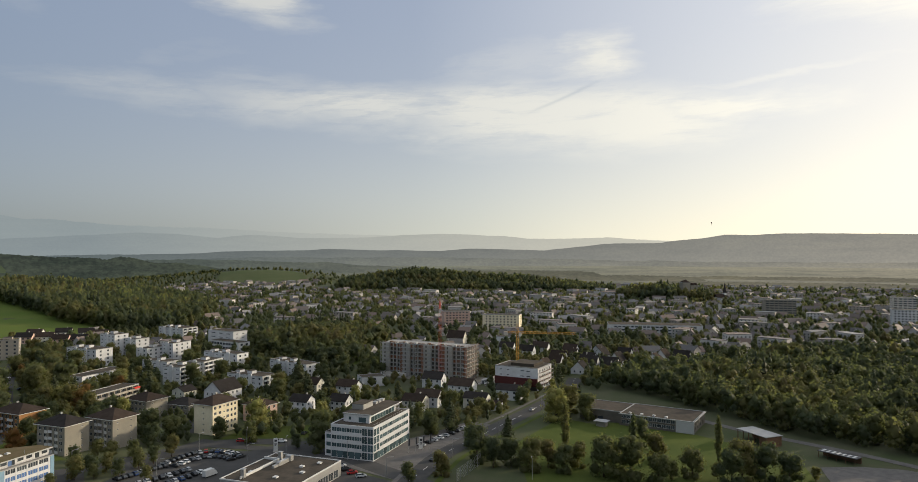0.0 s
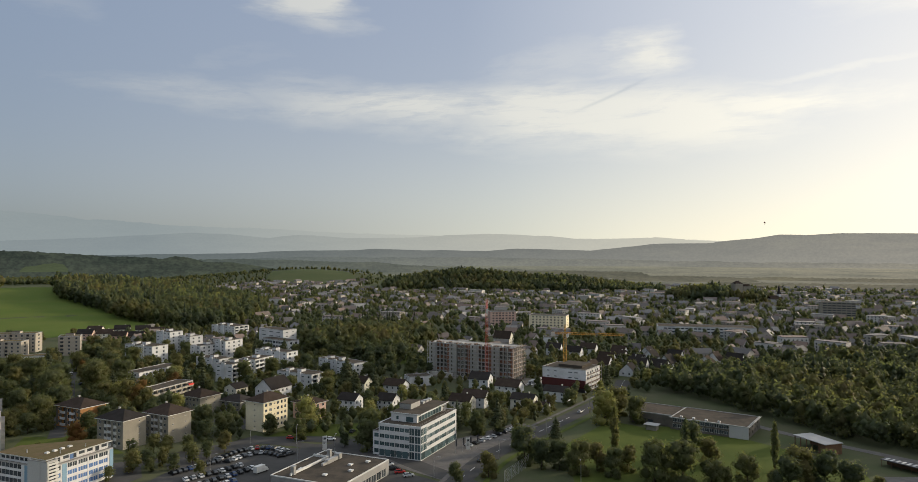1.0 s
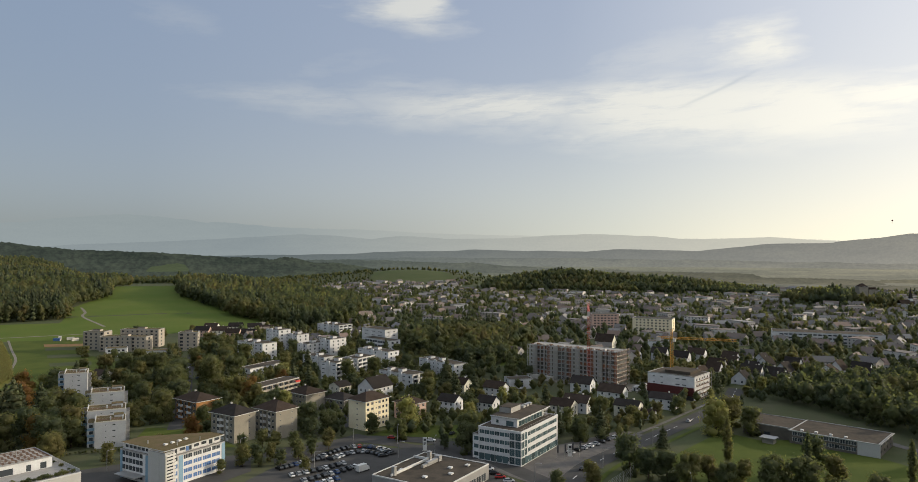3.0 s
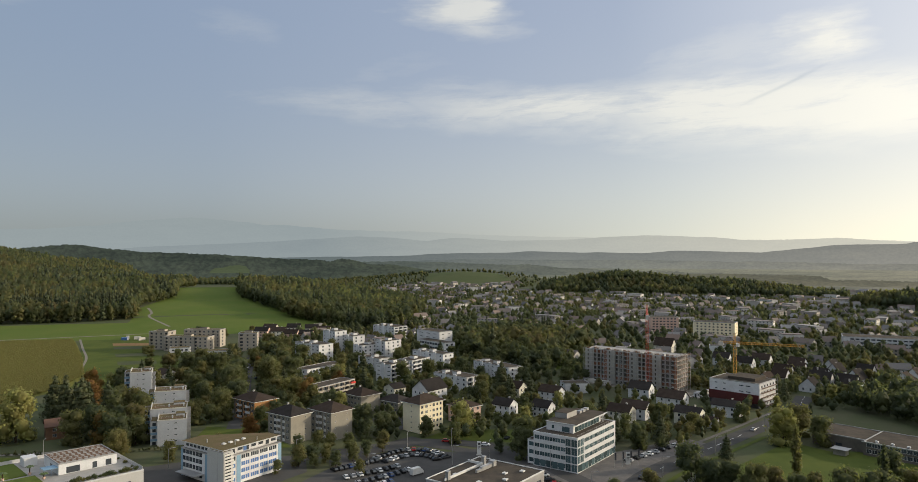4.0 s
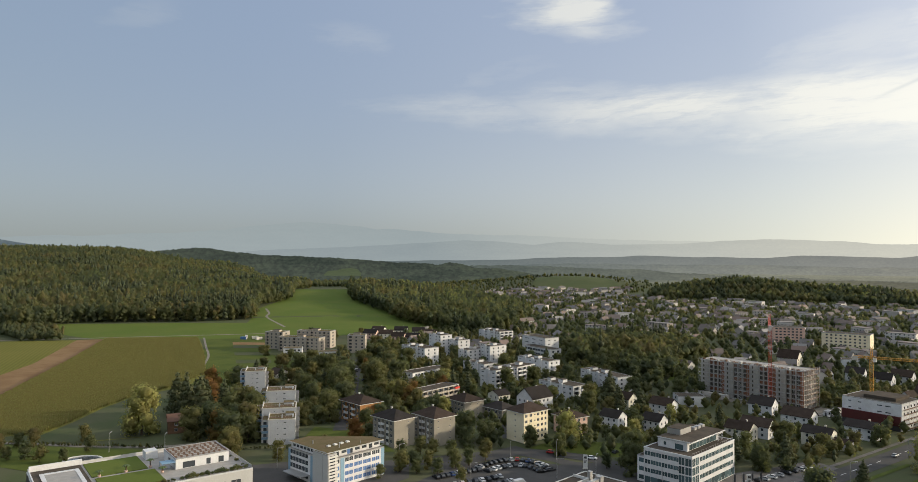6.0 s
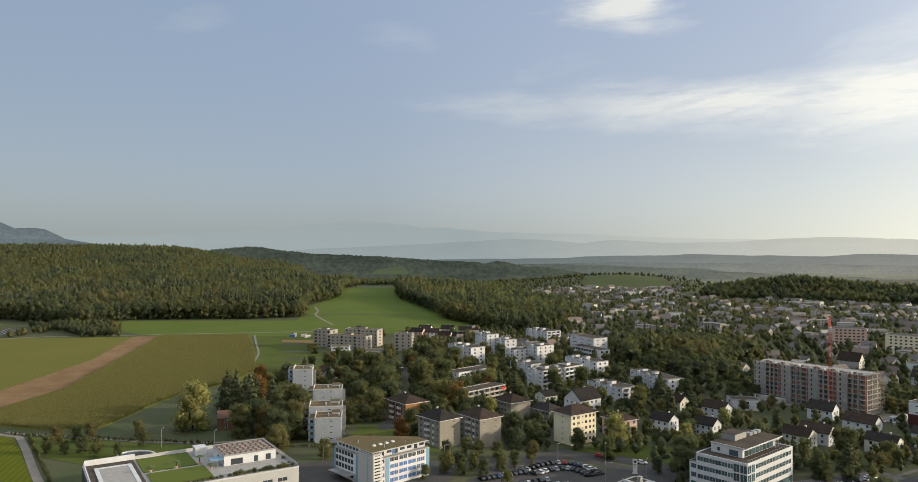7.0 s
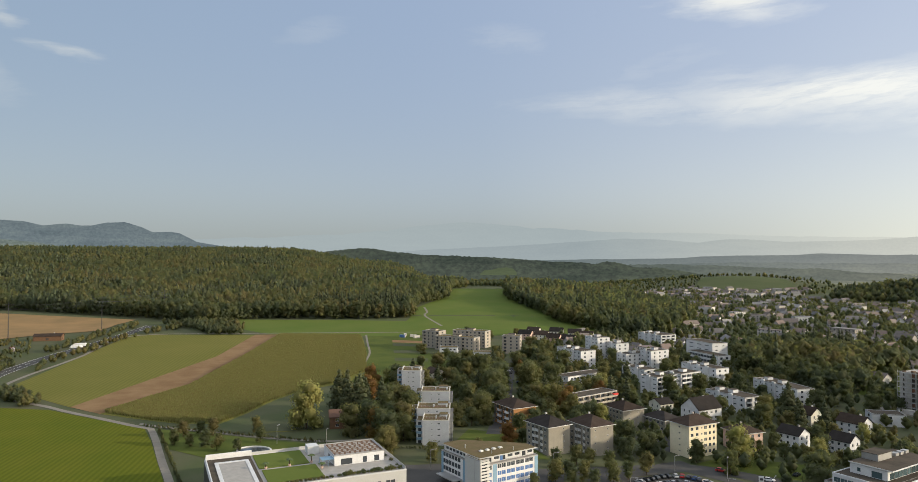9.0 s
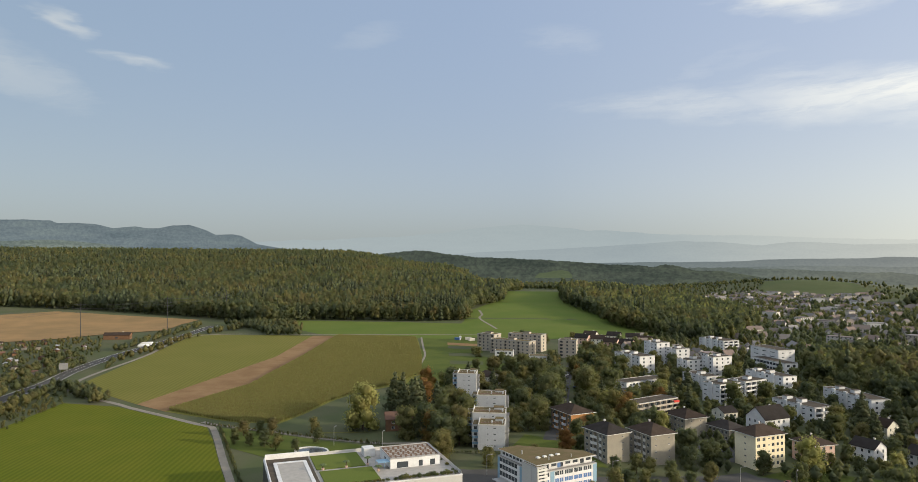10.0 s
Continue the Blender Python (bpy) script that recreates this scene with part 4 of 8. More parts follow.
def annex(own, name, x, y, z, w, d, floors, fh, wall, roof_mat=None, cols=None, pane=None, extra=0.3, edge=None, fine=True):
    """A storey or wing that belongs to a building, with its own windows."""
    body = new(name)
    body.parent = own
    body.matrix_basis = Matrix.Translation((x, y, z))
    h = floors * fh + extra
    bm, found, cols = bmesh.new(), [], cols or {}
    for side in "SENW":
        spec = cols.get(side, spread(w if side in "SN" else d, max(1, int((w if side in "SN" else d) / 3.2)), 1.8))
        found += facade(bm, side, w, d, h, spec, [k * fh for k in range(floors)])
    bm.faces.new([bm.verts.new(p) for p in ((-w / 2, -d / 2, h - 0.3), (w / 2, -d / 2, h - 0.3), (w / 2, d / 2, h - 0.3), (-w / 2, d / 2, h - 0.3))])
    me = bpy.data.meshes.new(name)
    bm.to_mesh(me), bm.free()
    me.materials.append(wall)
    bpy.data.objects.remove(body)
    body = part_mesh(name, me, own, Matrix.Translation((x, y, z)))
    for m, cw, ch, kind, level in found:
        part_mesh("window", window_meshes(cw, ch, "window_frame_white", pane(level, kind) if pane else "window_glass")[1], body, m)
    flat_roof(body, w, d, h, roof_mat, edge, 0.2)
    return body
# ---- apartment blocks and offices near the street ----
HIP = "blocks under hipped roofs"
small = lambda n, length, width=0.9, lo=0.1, hi=0.9: spread(length, n, width, "s", lo, hi)

block("apartment_block", "cream five-storey apartment block with brown hipped roof", -118.7, 341.4, 64, 16.3, 12.0, 5, 2.65, 0.5, M_CREAM, "hip", rise=3.4, group=HIP,
      cols={"S": [(1.7, 1.6, "w"), (4.7, 1.6, "w"), (7.4, 1.0, "s"), (9.7, 1.6, "w"), (12.3, 1.3, "w"), (14.7, 1.3, "w")], "W": [(6.0, 1.1, "s")], "N": spread(16.3, 3, 1.6), "E": small(1, 12.0)})
GREYCOLS = {"W": [(1.8, 1.5, "w"), (4.6, 1.5, "w"), (7.5, 1.8, "b"), (10.4, 1.5, "w"), (13.3, 1.6, "w")], "S": [(2.6, 0.9, "s"), (9.6, 0.9, "s")], "N": small(2, 12), "E": spread(15, 3, 1.3)}
block("apartment_block", "grey-beige apartment block with dark hipped roof and lit gable wall", -154.4, 311.5, 66, 12.7, 15.4, 4, 2.8, 1.0, M_GREY, "hip", rise=3.6, group=HIP, cols=GREYCOLS, balcony="white_render", balcony_deep=0.3)
block("apartment_block", "grey-beige apartment block joined to its twin, dark hipped roof", -168.3, 297.3, 70, 12.1, 15.6, 4, 2.7, 0.8, M_GREY, "hip", rise=3.4, roof_mat=M_ROOFDARK, group=HIP, balcony="white_render", balcony_deep=0.3,
      cols={"W": GREYCOLS["W"], "S": [(8.5, 0.9, "s")], "N": small(2, 12), "E": spread(15.2, 3, 1.3)})
for x, y, rot, cx, fh, base in ((-154.4, 311.5, 66, -6.35, 2.8, 1.0), (-168.3, 297.3, 70, -6.05, 2.7, 0.8)):
    grey = [o for o in bpy.data.objects if o.parent is None and abs(o.matrix_basis.translation.x - x) < 0.1 and abs(o.matrix_basis.translation.y - y) < 0.1][0]
    for level in range(4):
        for v in (-3.1, 2.7):
            part("spandrel", boxes((cx - 0.08, cx - 0.002, v - 0.85, v + 0.85, base + fh * level - 0.3, base + fh * level + 0.8)), M_FRAME, grey, "white spandrel panel")
block("apartment_block", "ochre apartment block with brown balconies and hipped roof", -202.8, 322.7, 67, 13.1, 17.8, 3, 2.85, 1.2, M_ORANGE, "hip", rise=3.2, group=HIP, balcony="white_render",
      cols={"W": [(2.2, 1.4, "w"), (5.4, 2.6, "b"), (8.9, 1.3, "m"), (12.3, 2.6, "b"), (15.6, 1.4, "w")], "S": [(9.5, 0.9, "s")], "N": small(2, 13), "E": spread(17.8, 3, 1.4)})
block("apartment_block", "pale three-storey apartment house with brown hipped roof", -165.0, 369.3, 64, 13.6, 15.6, 3, 2.75, 0.4, M_GREY, "hip", rise=3.2, group=HIP,
      cols={"W": spread(15.6, 5, 1.4), "S": small(2, 13.6)})
block("apartment_house", "low grey house with dark hipped roof behind parked cars", -146.6, 374.5, 68, 11.1, 14.6, 2, 2.7, 0.4, M_GREY, "hip", rise=3.0, roof_mat=M_ROOFDARK, cols={"W": spread(14.6, 5, 1.5), "S": small(2, 11)})
block("apartment_house", "rose-coloured apartment house with brown hipped roof", -103.2, 362.9, 58, 11.3, 12.8, 3, 2.6, 0.3, M_PINK, "hip", rise=2.8, cols={"S": [(2.0, 1.5, "w"), (5.6, 1.5, "w"), (9.2, 1.5, "w")], "W": spread(12.8, 4, 1.3)})
block("apartment_house", "white gabled house with grey roof and rooflights", -133.9, 396.5, 66, 16.5, 12.4, 3, 2.9, 0.3, M_WHITE, "gable", rise=5.2, roof_mat=M_ROOFDARK, cols={"S": spread(15.0, 4, 1.5), "W": spread(11.6, 3, 1.1)})
red_block, _ = block("apartment_block", "long low apartment block with balconies and a red awning", -195.2, 389.8, 76, 34, 11, 3, 2.6, 0.0, M_BEIGE, "flat", roof_mat=M_GRAVEL, balcony="sand_render",
      cols={"S": [(2.6 + 4.8 * k, 4.3, "b") for k in range(7)], "W": spread(11, 2, 1.4), "N": spread(34, 9, 1.4)})
ochre = [o for o in bpy.data.objects if o.name.startswith("apartment_block") and abs(o.matrix_basis.translation.x + 202.8) < 0.1][0]
part("cladding", boxes(*[(-6.63, -6.55, -8.9 + a, -8.9 + b, 1.2, 9.6) for a, b in ((0.1, 1.45), (2.95, 4.05), (6.75, 8.2), (9.6, 10.95), (13.65, 14.85), (16.35, 17.7))]), M_DARKWALL, ochre, "dark brown timber cladding")
part("awning", boxes((12.0, 16.4, -7.0, -5.6, 6.9, 7.05), (12.0, 16.4, -7.05, -6.95, 6.2, 7.0)), M_AWNING, red_block, "rolled-out red cloth awning")
block("apartment_block", "long white flat-roofed block half hidden by trees", -234.7, 452.4, 75, 37, 12, 2, 2.7, 0.2, M_WHITE, "flat", cols={"S": spread(37, 11, 1.9), "W": spread(12, 2, 1.4)})
block("flat_roof_pavilion", "low grey flat-roofed pavilion among trees", -232, 418, 30, 16, 12, 1, 3.0, 0.2, M_BEIGE, "flat", category="pavilion", fine=False)

# the office with white bands
office, oh = block("office_building", "four-storey office with white bands and dark ribbon windows", -38.9, 311.4, 70, 36.5, 20.2, 4, 3.3, 0.3, M_WHITE, "flat", edge=M_WHITE, category="office building", extra=0.6,
      cols={"S": [(1.5, 2.6, "g"), (4.3, 2.6, "g")] + [(7.4 + 2.42 * k, 2.38, "r") for k in range(12)], "W": [(1.6 + 2.42 * k, 2.38, "r") for k in range(6)] + [(15.9, 2.6, "g"), (18.7, 2.6, "g")],
            "N": spread(36.5, 5, 6.0, "r"), "E": spread(20.2, 3, 5.0, "r")}, pane=lambda level, kind: "teal_glass")
for k in range(12):
    part("shop_window", boxes((-17.2 + 2.95 * k, -14.6 + 2.95 * k, -10.16, -10.11, 0.4, 3.1)), M_GLASSTEAL, office)
for k in range(5):
    part("shop_window", boxes((-18.31, -18.26, -4.0 + 2.8 * k, -1.5 + 2.8 * k, 0.4, 3.1)), M_GLASSTEAL, office)
part("canopy_roof", boxes((-12.5, 16.6, -6.9, 7.6, oh + 3.45, oh + 3.7)), M_GRAVEL, office, "brown flat roof with wide eaves")
part("canopy_edge", boxes((-12.6, 16.7, -7.0, -6.9, oh + 3.4, oh + 3.75), (-12.6, -12.5, -6.9, 7.6, oh + 3.4, oh + 3.75)), M_WHITE, office)
top = annex(office, "top_storey", 1, 1.2, oh - 0.15, 26, 12.5, 1, 3.2, M_WHITE, cols={"S": spread(26, 8, 3.0, "d"), "W": [(3, 1.2, "w"), (9, 3.6, "d")], "E": spread(12.5, 3, 3.0, "d")}, pane=lambda level, kind: "teal_glass")
rooftop(office, -5, 4, 1.5, 7.2, oh + 3.7, oh + 6.0, M_METAL, "plant_room")
for k in range(3):
    part("duct", boxes((7 + 3.4 * k, 9.2 + 3.4 * k, 1.5, 3.4, oh + 3.7, oh + 4.7)), M_METAL, office)
part("pergola", boxes((10, 15.4, -6.6, -5.4, oh + 2.7, oh + 2.85), *[(10 + 1.3 * k, 10.1 + 1.3 * k, -6.6, -6.5, oh, oh + 2.7) for k in range(5)]), M_WHITE, office)
part("railing", boxes((-17.8, 17.8, -9.75, -9.7, oh + 0.95, oh + 1.0), *[(-17.8 + 1.98 * k, -17.76 + 1.98 * k, -9.75, -9.7, oh + 0.12, oh + 0.95) for k in range(19)]), M_METAL, office)
annex(office, "rear_wing", -5, 11.9, 0, 24, 3.6, 3, 3.3, M_WHITE, cols={"W": spread(3.6, 1, 2.3, "r"), "N": spread(24, 8, 2.4, "r"), "S": []}, pane=lambda level, kind: "teal_glass")

# office with blue panels: two wings and a stair tower where they meet
blue_pane = lambda level, kind: "blue_panel" if level < 3 else "window_glass"
blue, bh = block("office_building", "white office with blue panels and a planted roof", -157.8, 245.1, 72, 27, 11, 4, 2.58, 0.1, M_WHITE, "flat", roof_mat=M_TERRACE, edge=M_METAL, category="office building", pane=blue_pane, extra=0.15,
      cols={"S": [(4.4, 1.5, "m")] + [(8.7 + 4.35 * (k // 2) + 1.98 * (k % 2), 1.84, "m") for k in range(8)], "W": []})
wing = annex(blue, "rear_wing", -8.0, 13.0, 0, 11, 15, 4, 2.62, M_WHITE, M_TERRACE, cols={"W": [(1.9 + 2.05 * k, 1.9, "r") for k in range(6)], "S": [], "E": spread(15, 3, 2.0), "N": spread(11, 3, 1.6)}, extra=0.25, edge=M_METAL)
for x0, x1 in ((-7.9, -6.1), (11.9, 13.5)):
    part("panel", boxes((x0, x1, -5.60, -5.5, 0.1, bh - 0.2)), M_LIGHTBLUE, blue, "pale blue facade panel")
part("panel", boxes((-13.62, -13.5, 3.4, 5.6, 0.1, bh - 0.2)), M_LIGHTBLUE, blue, "pale blue facade panel")
part("panel", boxes((-13.62, -13.5, 19.2, 20.5, 0.1, bh - 0.2)), M_LIGHTBLUE, blue, "pale blue facade panel")
tower = annex(blue, "stair_tower", -12.4, -1.8, 0, 4.2, 9.4, 5, 2.55, M_PALEGREY, M_SEDUM, cols={"S": [], "W": [], "N": [], "E": []})
for k in range(10):
    part("louvre", boxes((-2.0, 2.1, -5.35, -4.7, 1.2 + 1.17 * k, 1.32 + 1.17 * k), (-2.0, 2.1, -5.35, -5.29, 1.32 + 1.17 * k, 1.9 + 1.17 * k)), M_FRAME, tower)
part("window", boxes((-1.2, 1.2, -4.74, -4.71, 0.4, 12.4)), M_GLASS, tower)
part("seam", boxes((-2.14, -2.1, -1.6, -1.4, 0.2, 12.6)), M_METAL, tower)
set_back = annex(blue, "top_storey", 1.6, 0.6, bh - 0.15, 23.4, 7.6, 1, 2.3, M_WHITE, M_SEDUM, cols={"S": [(2.2, 2.2, "d"), (5.6, 2.4, "w"), (9.0, 1.6, "d"), (12.0, 2.4, "w"), (15.4, 2.4, "w"), (18.6, 1.8, "d"), (21.6, 2.4, "w")], "W": []}, extra=0.1)
annex(blue, "top_storey", -7.6, 12.5, bh - 0.15, 9.2, 16.2, 1, 2.3, M_WHITE, M_SEDUM, cols={"W": spread(16.2, 6, 1.9, "w"), "S": [], "E": [], "N": []}, extra=0.1)
bm = bmesh.new()
plan = [(-13.2, 21.0), (-13.2, -4.6), (13.9, -4.6), (13.9, 2.5), (-4.0, 21.0)]
rings = [[bm.verts.new((x, y, bh + z)) for x, y in plan] for z in (2.32, 2.62)]
bm.faces.new(rings[0][::-1]), bm.faces.new(rings[1])
for k in range(5):
    bm.faces.new((rings[0][k], rings[0][(k + 1) % 5], rings[1][(k + 1) % 5], rings[1][k]))
roof = part("roof", bm, M_SEDUM, blue, "dry brown planted roof with wide eaves")
part("eaves_board", boxes((-13.26, 13.96, -4.66, -4.6, bh + 2.28, bh + 2.68), (-13.26, -13.2, -4.6, 21.0, bh + 2.28, bh + 2.68)), M_PALEGREY, roof)
for k in range(4):
    part("rooflight", boxes((-8 + 3.0 * k, -6.7 + 3.0 * k, 2.0, 3.3, bh + 2.62, bh + 3.05), (-7.8 + 3.0 * k, -6.9 + 3.0 * k, 2.2, 3.1, bh + 3.05, bh + 3.17)), M_FRAME, roof, "white domed rooflight")
for x, y, r in ((-5.5, -1.5, 0.18), (4.0, -2.5, 0.15), (-9.5, 10.0, 0.25)):
    bm = bmesh.new()
    beam(bm, (x, y, bh + 2.6), (x, y, bh + 3.9), r, 8)
    part("vent_pipe", bm, M_METAL, roof)
part("panel", boxes((-4.6, -3.2, -3.86, -3.8, 0.1, 2.1)), M_BLUE, set_back, "blue terrace door")
part("railing", boxes((-9, 13.3, -5.40, -5.35, bh + 0.85, bh + 0.91), *[(-9 + 1.6 * k, -8.95 + 1.6 * k, -5.40, -5.35, bh, bh + 0.85) for k in range(14)]), M_METAL, blue)
part("canopy", boxes((-17.8, -13.6, 6, 18, 2.7, 3.0)), M_METAL, blue)

# the terraced white block stepping up the slope
def terrace_step(u, v, w, d, floors, foot):
    a = radians(37)
    x = -214.7 + math.cos(a) * (u + w / 2) - math.sin(a) * (v + d / 2)
    y = 265.2 + math.sin(a) * (u + w / 2) + math.cos(a) * (v + d / 2)
    own, h = block("terraced_house", "white terraced house with planted roof and corner balconies", x, y, 37, w, d, floors, 2.6, 0.2, M_COOLGREY, "flat", roof_mat=M_SEDUM, edge=M_CONCRETE, category="terraced house", group="white terraced houses",
                   z=foot, sink=4.0, balcony="grey_metal", balcony_deep=1.5,
                   cols={"S": [(w * 0.36, 0.55, "s"), (w * 0.62, 1.3, "s")], "E": [(d * 0.3, 2.6, "b"), (d * 0.72, 2.6, "b")], "W": spread(d, 3, 1.2, "s")})
    wing = annex(own, "side_wing", -w / 2 - 1.5, 1.8, -1.0, 3.0, d - 3.6, floors, 2.75, M_PALEGREY, M_SEDUM, cols={"S": [(1.5, 1.5, "w")], "W": spread(d - 3.6, 3, 1.3, "w"), "N": [], "E": []}, extra=0.2, edge=M_METAL)
    for k in range(floors - 1):
        part("panel", boxes((-1.5, 1.5, -(d - 3.6) / 2 - 0.06, -(d - 3.6) / 2, 2.45 + 2.75 * k, 3.5 + 2.75 * k)), M_LIGHTBLUE, wing, "pale blue spandrel panel")
    rooftop(own, w * 0.12, w * 0.42, d * 0.1, d * 0.42, h, h + 0.9, M_COOLGREY, "stair_head", M_SEDUM)
    part("terrace_deck", boxes((-w * 0.42, w * 0.42, -d * 0.20, -d * 0.06, h - 0.12, h - 0.06)), M_WOOD, own, "weathered timber roof terrace")
    part("partition", boxes((-w * 0.02, w * 0.02, -d * 0.22, -d * 0.05, h - 0.1, h + 0.9), (w * 0.38, w * 0.42, -d * 0.22, -d * 0.05, h - 0.1, h + 0.9)), M_COOLGREY, own)
    part("parapet_wall", boxes((-w / 2, -w / 2 + 0.2, -d * 0.25, d / 2, h + 0.12, h + 0.9)), M_COOLGREY, own)
    part("railing", boxes((-w / 2, w / 2, -d * 0.24, -d * 0.24 + 0.04, h + 0.85, h + 0.9), *[(-w / 2 + w * k / 8, -w / 2 + w * k / 8 + 0.05, -d * 0.24, -d * 0.24 + 0.04, h + 0.1, h + 0.85) for k in range(9)]), M_METAL, own)
    return own


terrace_step(0, 0, 12.0, 13, 4, 4.0)
terrace_step(-3.6, 14.0, 15.5, 13, 4, 6.2)
terrace_step(-3.5, 41.0, 14.5, 13, 5, 6.6)
terrace_step(-18.5, 92.0, 11.0, 14, 6, 6.2)

# flat-roofed building with a roof garden and penthouse
deck, dh = block("roof_garden_building", "pale commercial building with roof garden and penthouse", -212, 195, 62, 66, 42, 2, 4.3, 0.2, M_PALEGREY, "flat", roof_mat=M_TERRACE, edge=M_WHITE, category="commercial building", extra=0.9,
                 cols={"S": [(6 + 5.4 * k, 3.6, "w") for k in range(11)], "E": spread(42, 8, 2.4), "W": spread(42, 6, 3.8, "d")})
annex(deck, "penthouse", 19.7, 2.0, dh - 0.12, 19, 16.5, 1, 3.5, M_WHITE, M_WOOD, cols={"S": [(4.6, 4.4, "d"), (11.6, 1.6, "d"), (16.2, 2.0, "d")], "W": [(8, 3, "d")], "E": [], "N": spread(16, 4, 2, "w")})
for i in range(9):
    for j in range(8):
        o = 0.45 * (j % 2)
        part("roof_slab", boxes((11.0 + o + 1.96 * i, 12.1 + o + 1.96 * i, -5.4 + 1.9 * j, -4.5 + 1.9 * j, dh + 3.55, dh + 3.66)), M_TERRACE, deck)
part("flue", boxes((21, 21.2, 3, 3.2, dh + 3.5, dh + 6.0)), M_METAL, deck)
part("conservatory", boxes((5.6, 10.1, -6.5, -2.0, dh + 2.5, dh + 2.6), (5.6, 5.7, -6.5, -6.4, dh, dh + 2.5), (5.6, 5.7, -2.1, -2.0, dh, dh + 2.5), (7.8, 7.9, -6.5, -6.4, dh, dh + 2.5)), M_LIGHTBLUE, deck, "pale glass conservatory roof")
part("roof_lawn", boxes((-15.6, 2.6, 1.0, 19.4, dh - 0.1, dh + 0.18)), M_GRASS, deck, "bright green roof lawn")
part("roof_lawn", boxes((-15.0, 4.2, -17.0, -1.4, dh - 0.1, dh + 0.18)), M_GRASS, deck, "bright green roof lawn")
part("gravel_border", boxes((-32.3, -16.4, -20.3, 20.1, dh - 0.11, dh + 0.05)), M_GRAVEL, deck, "brown gravel border round the covered pool")
part("pool_cover", boxes((-28.6, -19.0, -14, 13, dh - 0.1, dh + 0.2)), M_TERRACE, deck, "grey covered roof pool")
part("pool_rim", boxes((-29.9, -28.6, -15.4, 14.6, dh - 0.1, dh + 0.3), (-19.0, -17.7, -15.4, 14.6, dh - 0.1, dh + 0.3), (-28.6, -19.0, -15.4, -14, dh - 0.1, dh + 0.3), (-28.6, -19.0, 13, 14.6, dh - 0.1, dh + 0.3)), M_WHITE, deck)
part("lift_head", boxes((4.2, 8.5, 12, 17, dh, dh + 3.0)), M_WHITE, deck)
part("glass_balustrade", boxes((-32.8, 32.8, 20.7, 20.78, dh + 0.12, dh + 1.1), (32.7, 32.78, -20.7, 20.7, dh + 0.12, dh + 1.1)), M_PALEGREY, deck, "pale glass balustrade")
part("screen_wall", boxes((-32.5, -15.8, 20.0, 20.5, dh, dh + 2.0)), M_WHITE, deck)
part("parapet_wall", boxes((-32.8, -32.4, -20.5, 20.0, dh, dh + 0.9)), M_WHITE, deck)
part("cladding", boxes((-33.12, -33.02, -20.8, 20.8, 0.6, dh - 0.5)), M_DARKMETAL, deck, "dark glazed cladding under the roof edge")

# car dealer: low hall with roof plant
hall, hh = block("dealer_hall", "low car dealer's hall with dark flat roof", -66, 262, 70, 34, 30, 1, 5.2, 0.2, M_METAL, "flat", roof_mat=M_GRAVEL, edge=M_FRAME, category="showroom", extra=0.6,
                 cols={"S": spread(34, 8, 3.4, "g"), "W": spread(30, 6, 3.0, "g"), "N": [], "E": spread(30, 8, 3.2, "g")})
KINDS_DUCT = [(2, 9, 3, 4.6, 0.1, 1.5), (9, 11, 2.6, 5.0, 0.1, 2.2), (-1, 2, 3.2, 4.2, 0.1, 1.1)]
part("ventilation_duct", boxes(*[(a, b, c, d_, hh + e, hh + f) for a, b, c, d_, e, f in KINDS_DUCT]), M_METAL, hall)
for a, b in ((-8, 8), (-10, -4), (4, -6), (10, -10), (12, 9), (-2, -10)):
    part("rooflight", boxes((a, a + 1.6, b, b + 1.6, hh, hh + 0.5)), M_FRAME, hall, "white rooflight")
part("roof_wall", boxes((-15, 9, 7.5, 8.0, hh, hh + 0.9), (8.5, 9.0, 8, 14.5, hh, hh + 0.9)), M_FRAME, hall)
for a in (-14, 9):
    part("chimney_shaft", boxes((a, a + 1.4, 7, 8.4, hh, hh + 3.0), (a - 0.1, a + 1.5, 6.9, 8.5, hh + 3.0, hh + 3.2)), M_METAL, hall)

# ---- building site ----
site, sh = block("apartment_block", "unfinished concrete apartment block clad in scaffolding", -21.3, 488.7, 65, 16.2, 65.8, 8, 2.75, 0.3, M_CONCRETE, "flat", roof_mat=M_TERRACE, edge=M_TERRACE, extra=0.2, fine=False,
      pane=lambda level, kind: "red_block" if kind == "b" and level % 3 == 1 else "dark_timber_wall",
      cols={"W": [c for k in range(4) for c in ((2.2 + 16.4 * k, 1.0, "m"), (7.3 + 16.4 * k, 2.5, "b"), (10.2 + 16.4 * k, 2.5, "b"), (13.4 + 16.4 * k, 2.9, "b"))], "S": spread(16.2, 5, 2.6, "b", 0.02, 0.98), "N": spread(16.2, 2, 1.6), "E": spread(65.8, 6, 1.8)})
for k in range(8):
    z = 0.3 + 2.75 * k
    part("slab_edge", boxes((-8.35, -8.1, -32.9, 32.9, z - 0.22, z + 0.02)), M_CONCRETE, site)
for k in range(4):
    y0 = 32.9 - 15.6 - 16.4 * k
    part("wall_panel", boxes((-8.24, -8.1, y0 - 0.95, y0 + 0.95, 0.3, sh - 0.4)), M_BRICK, site, "red masonry infill")
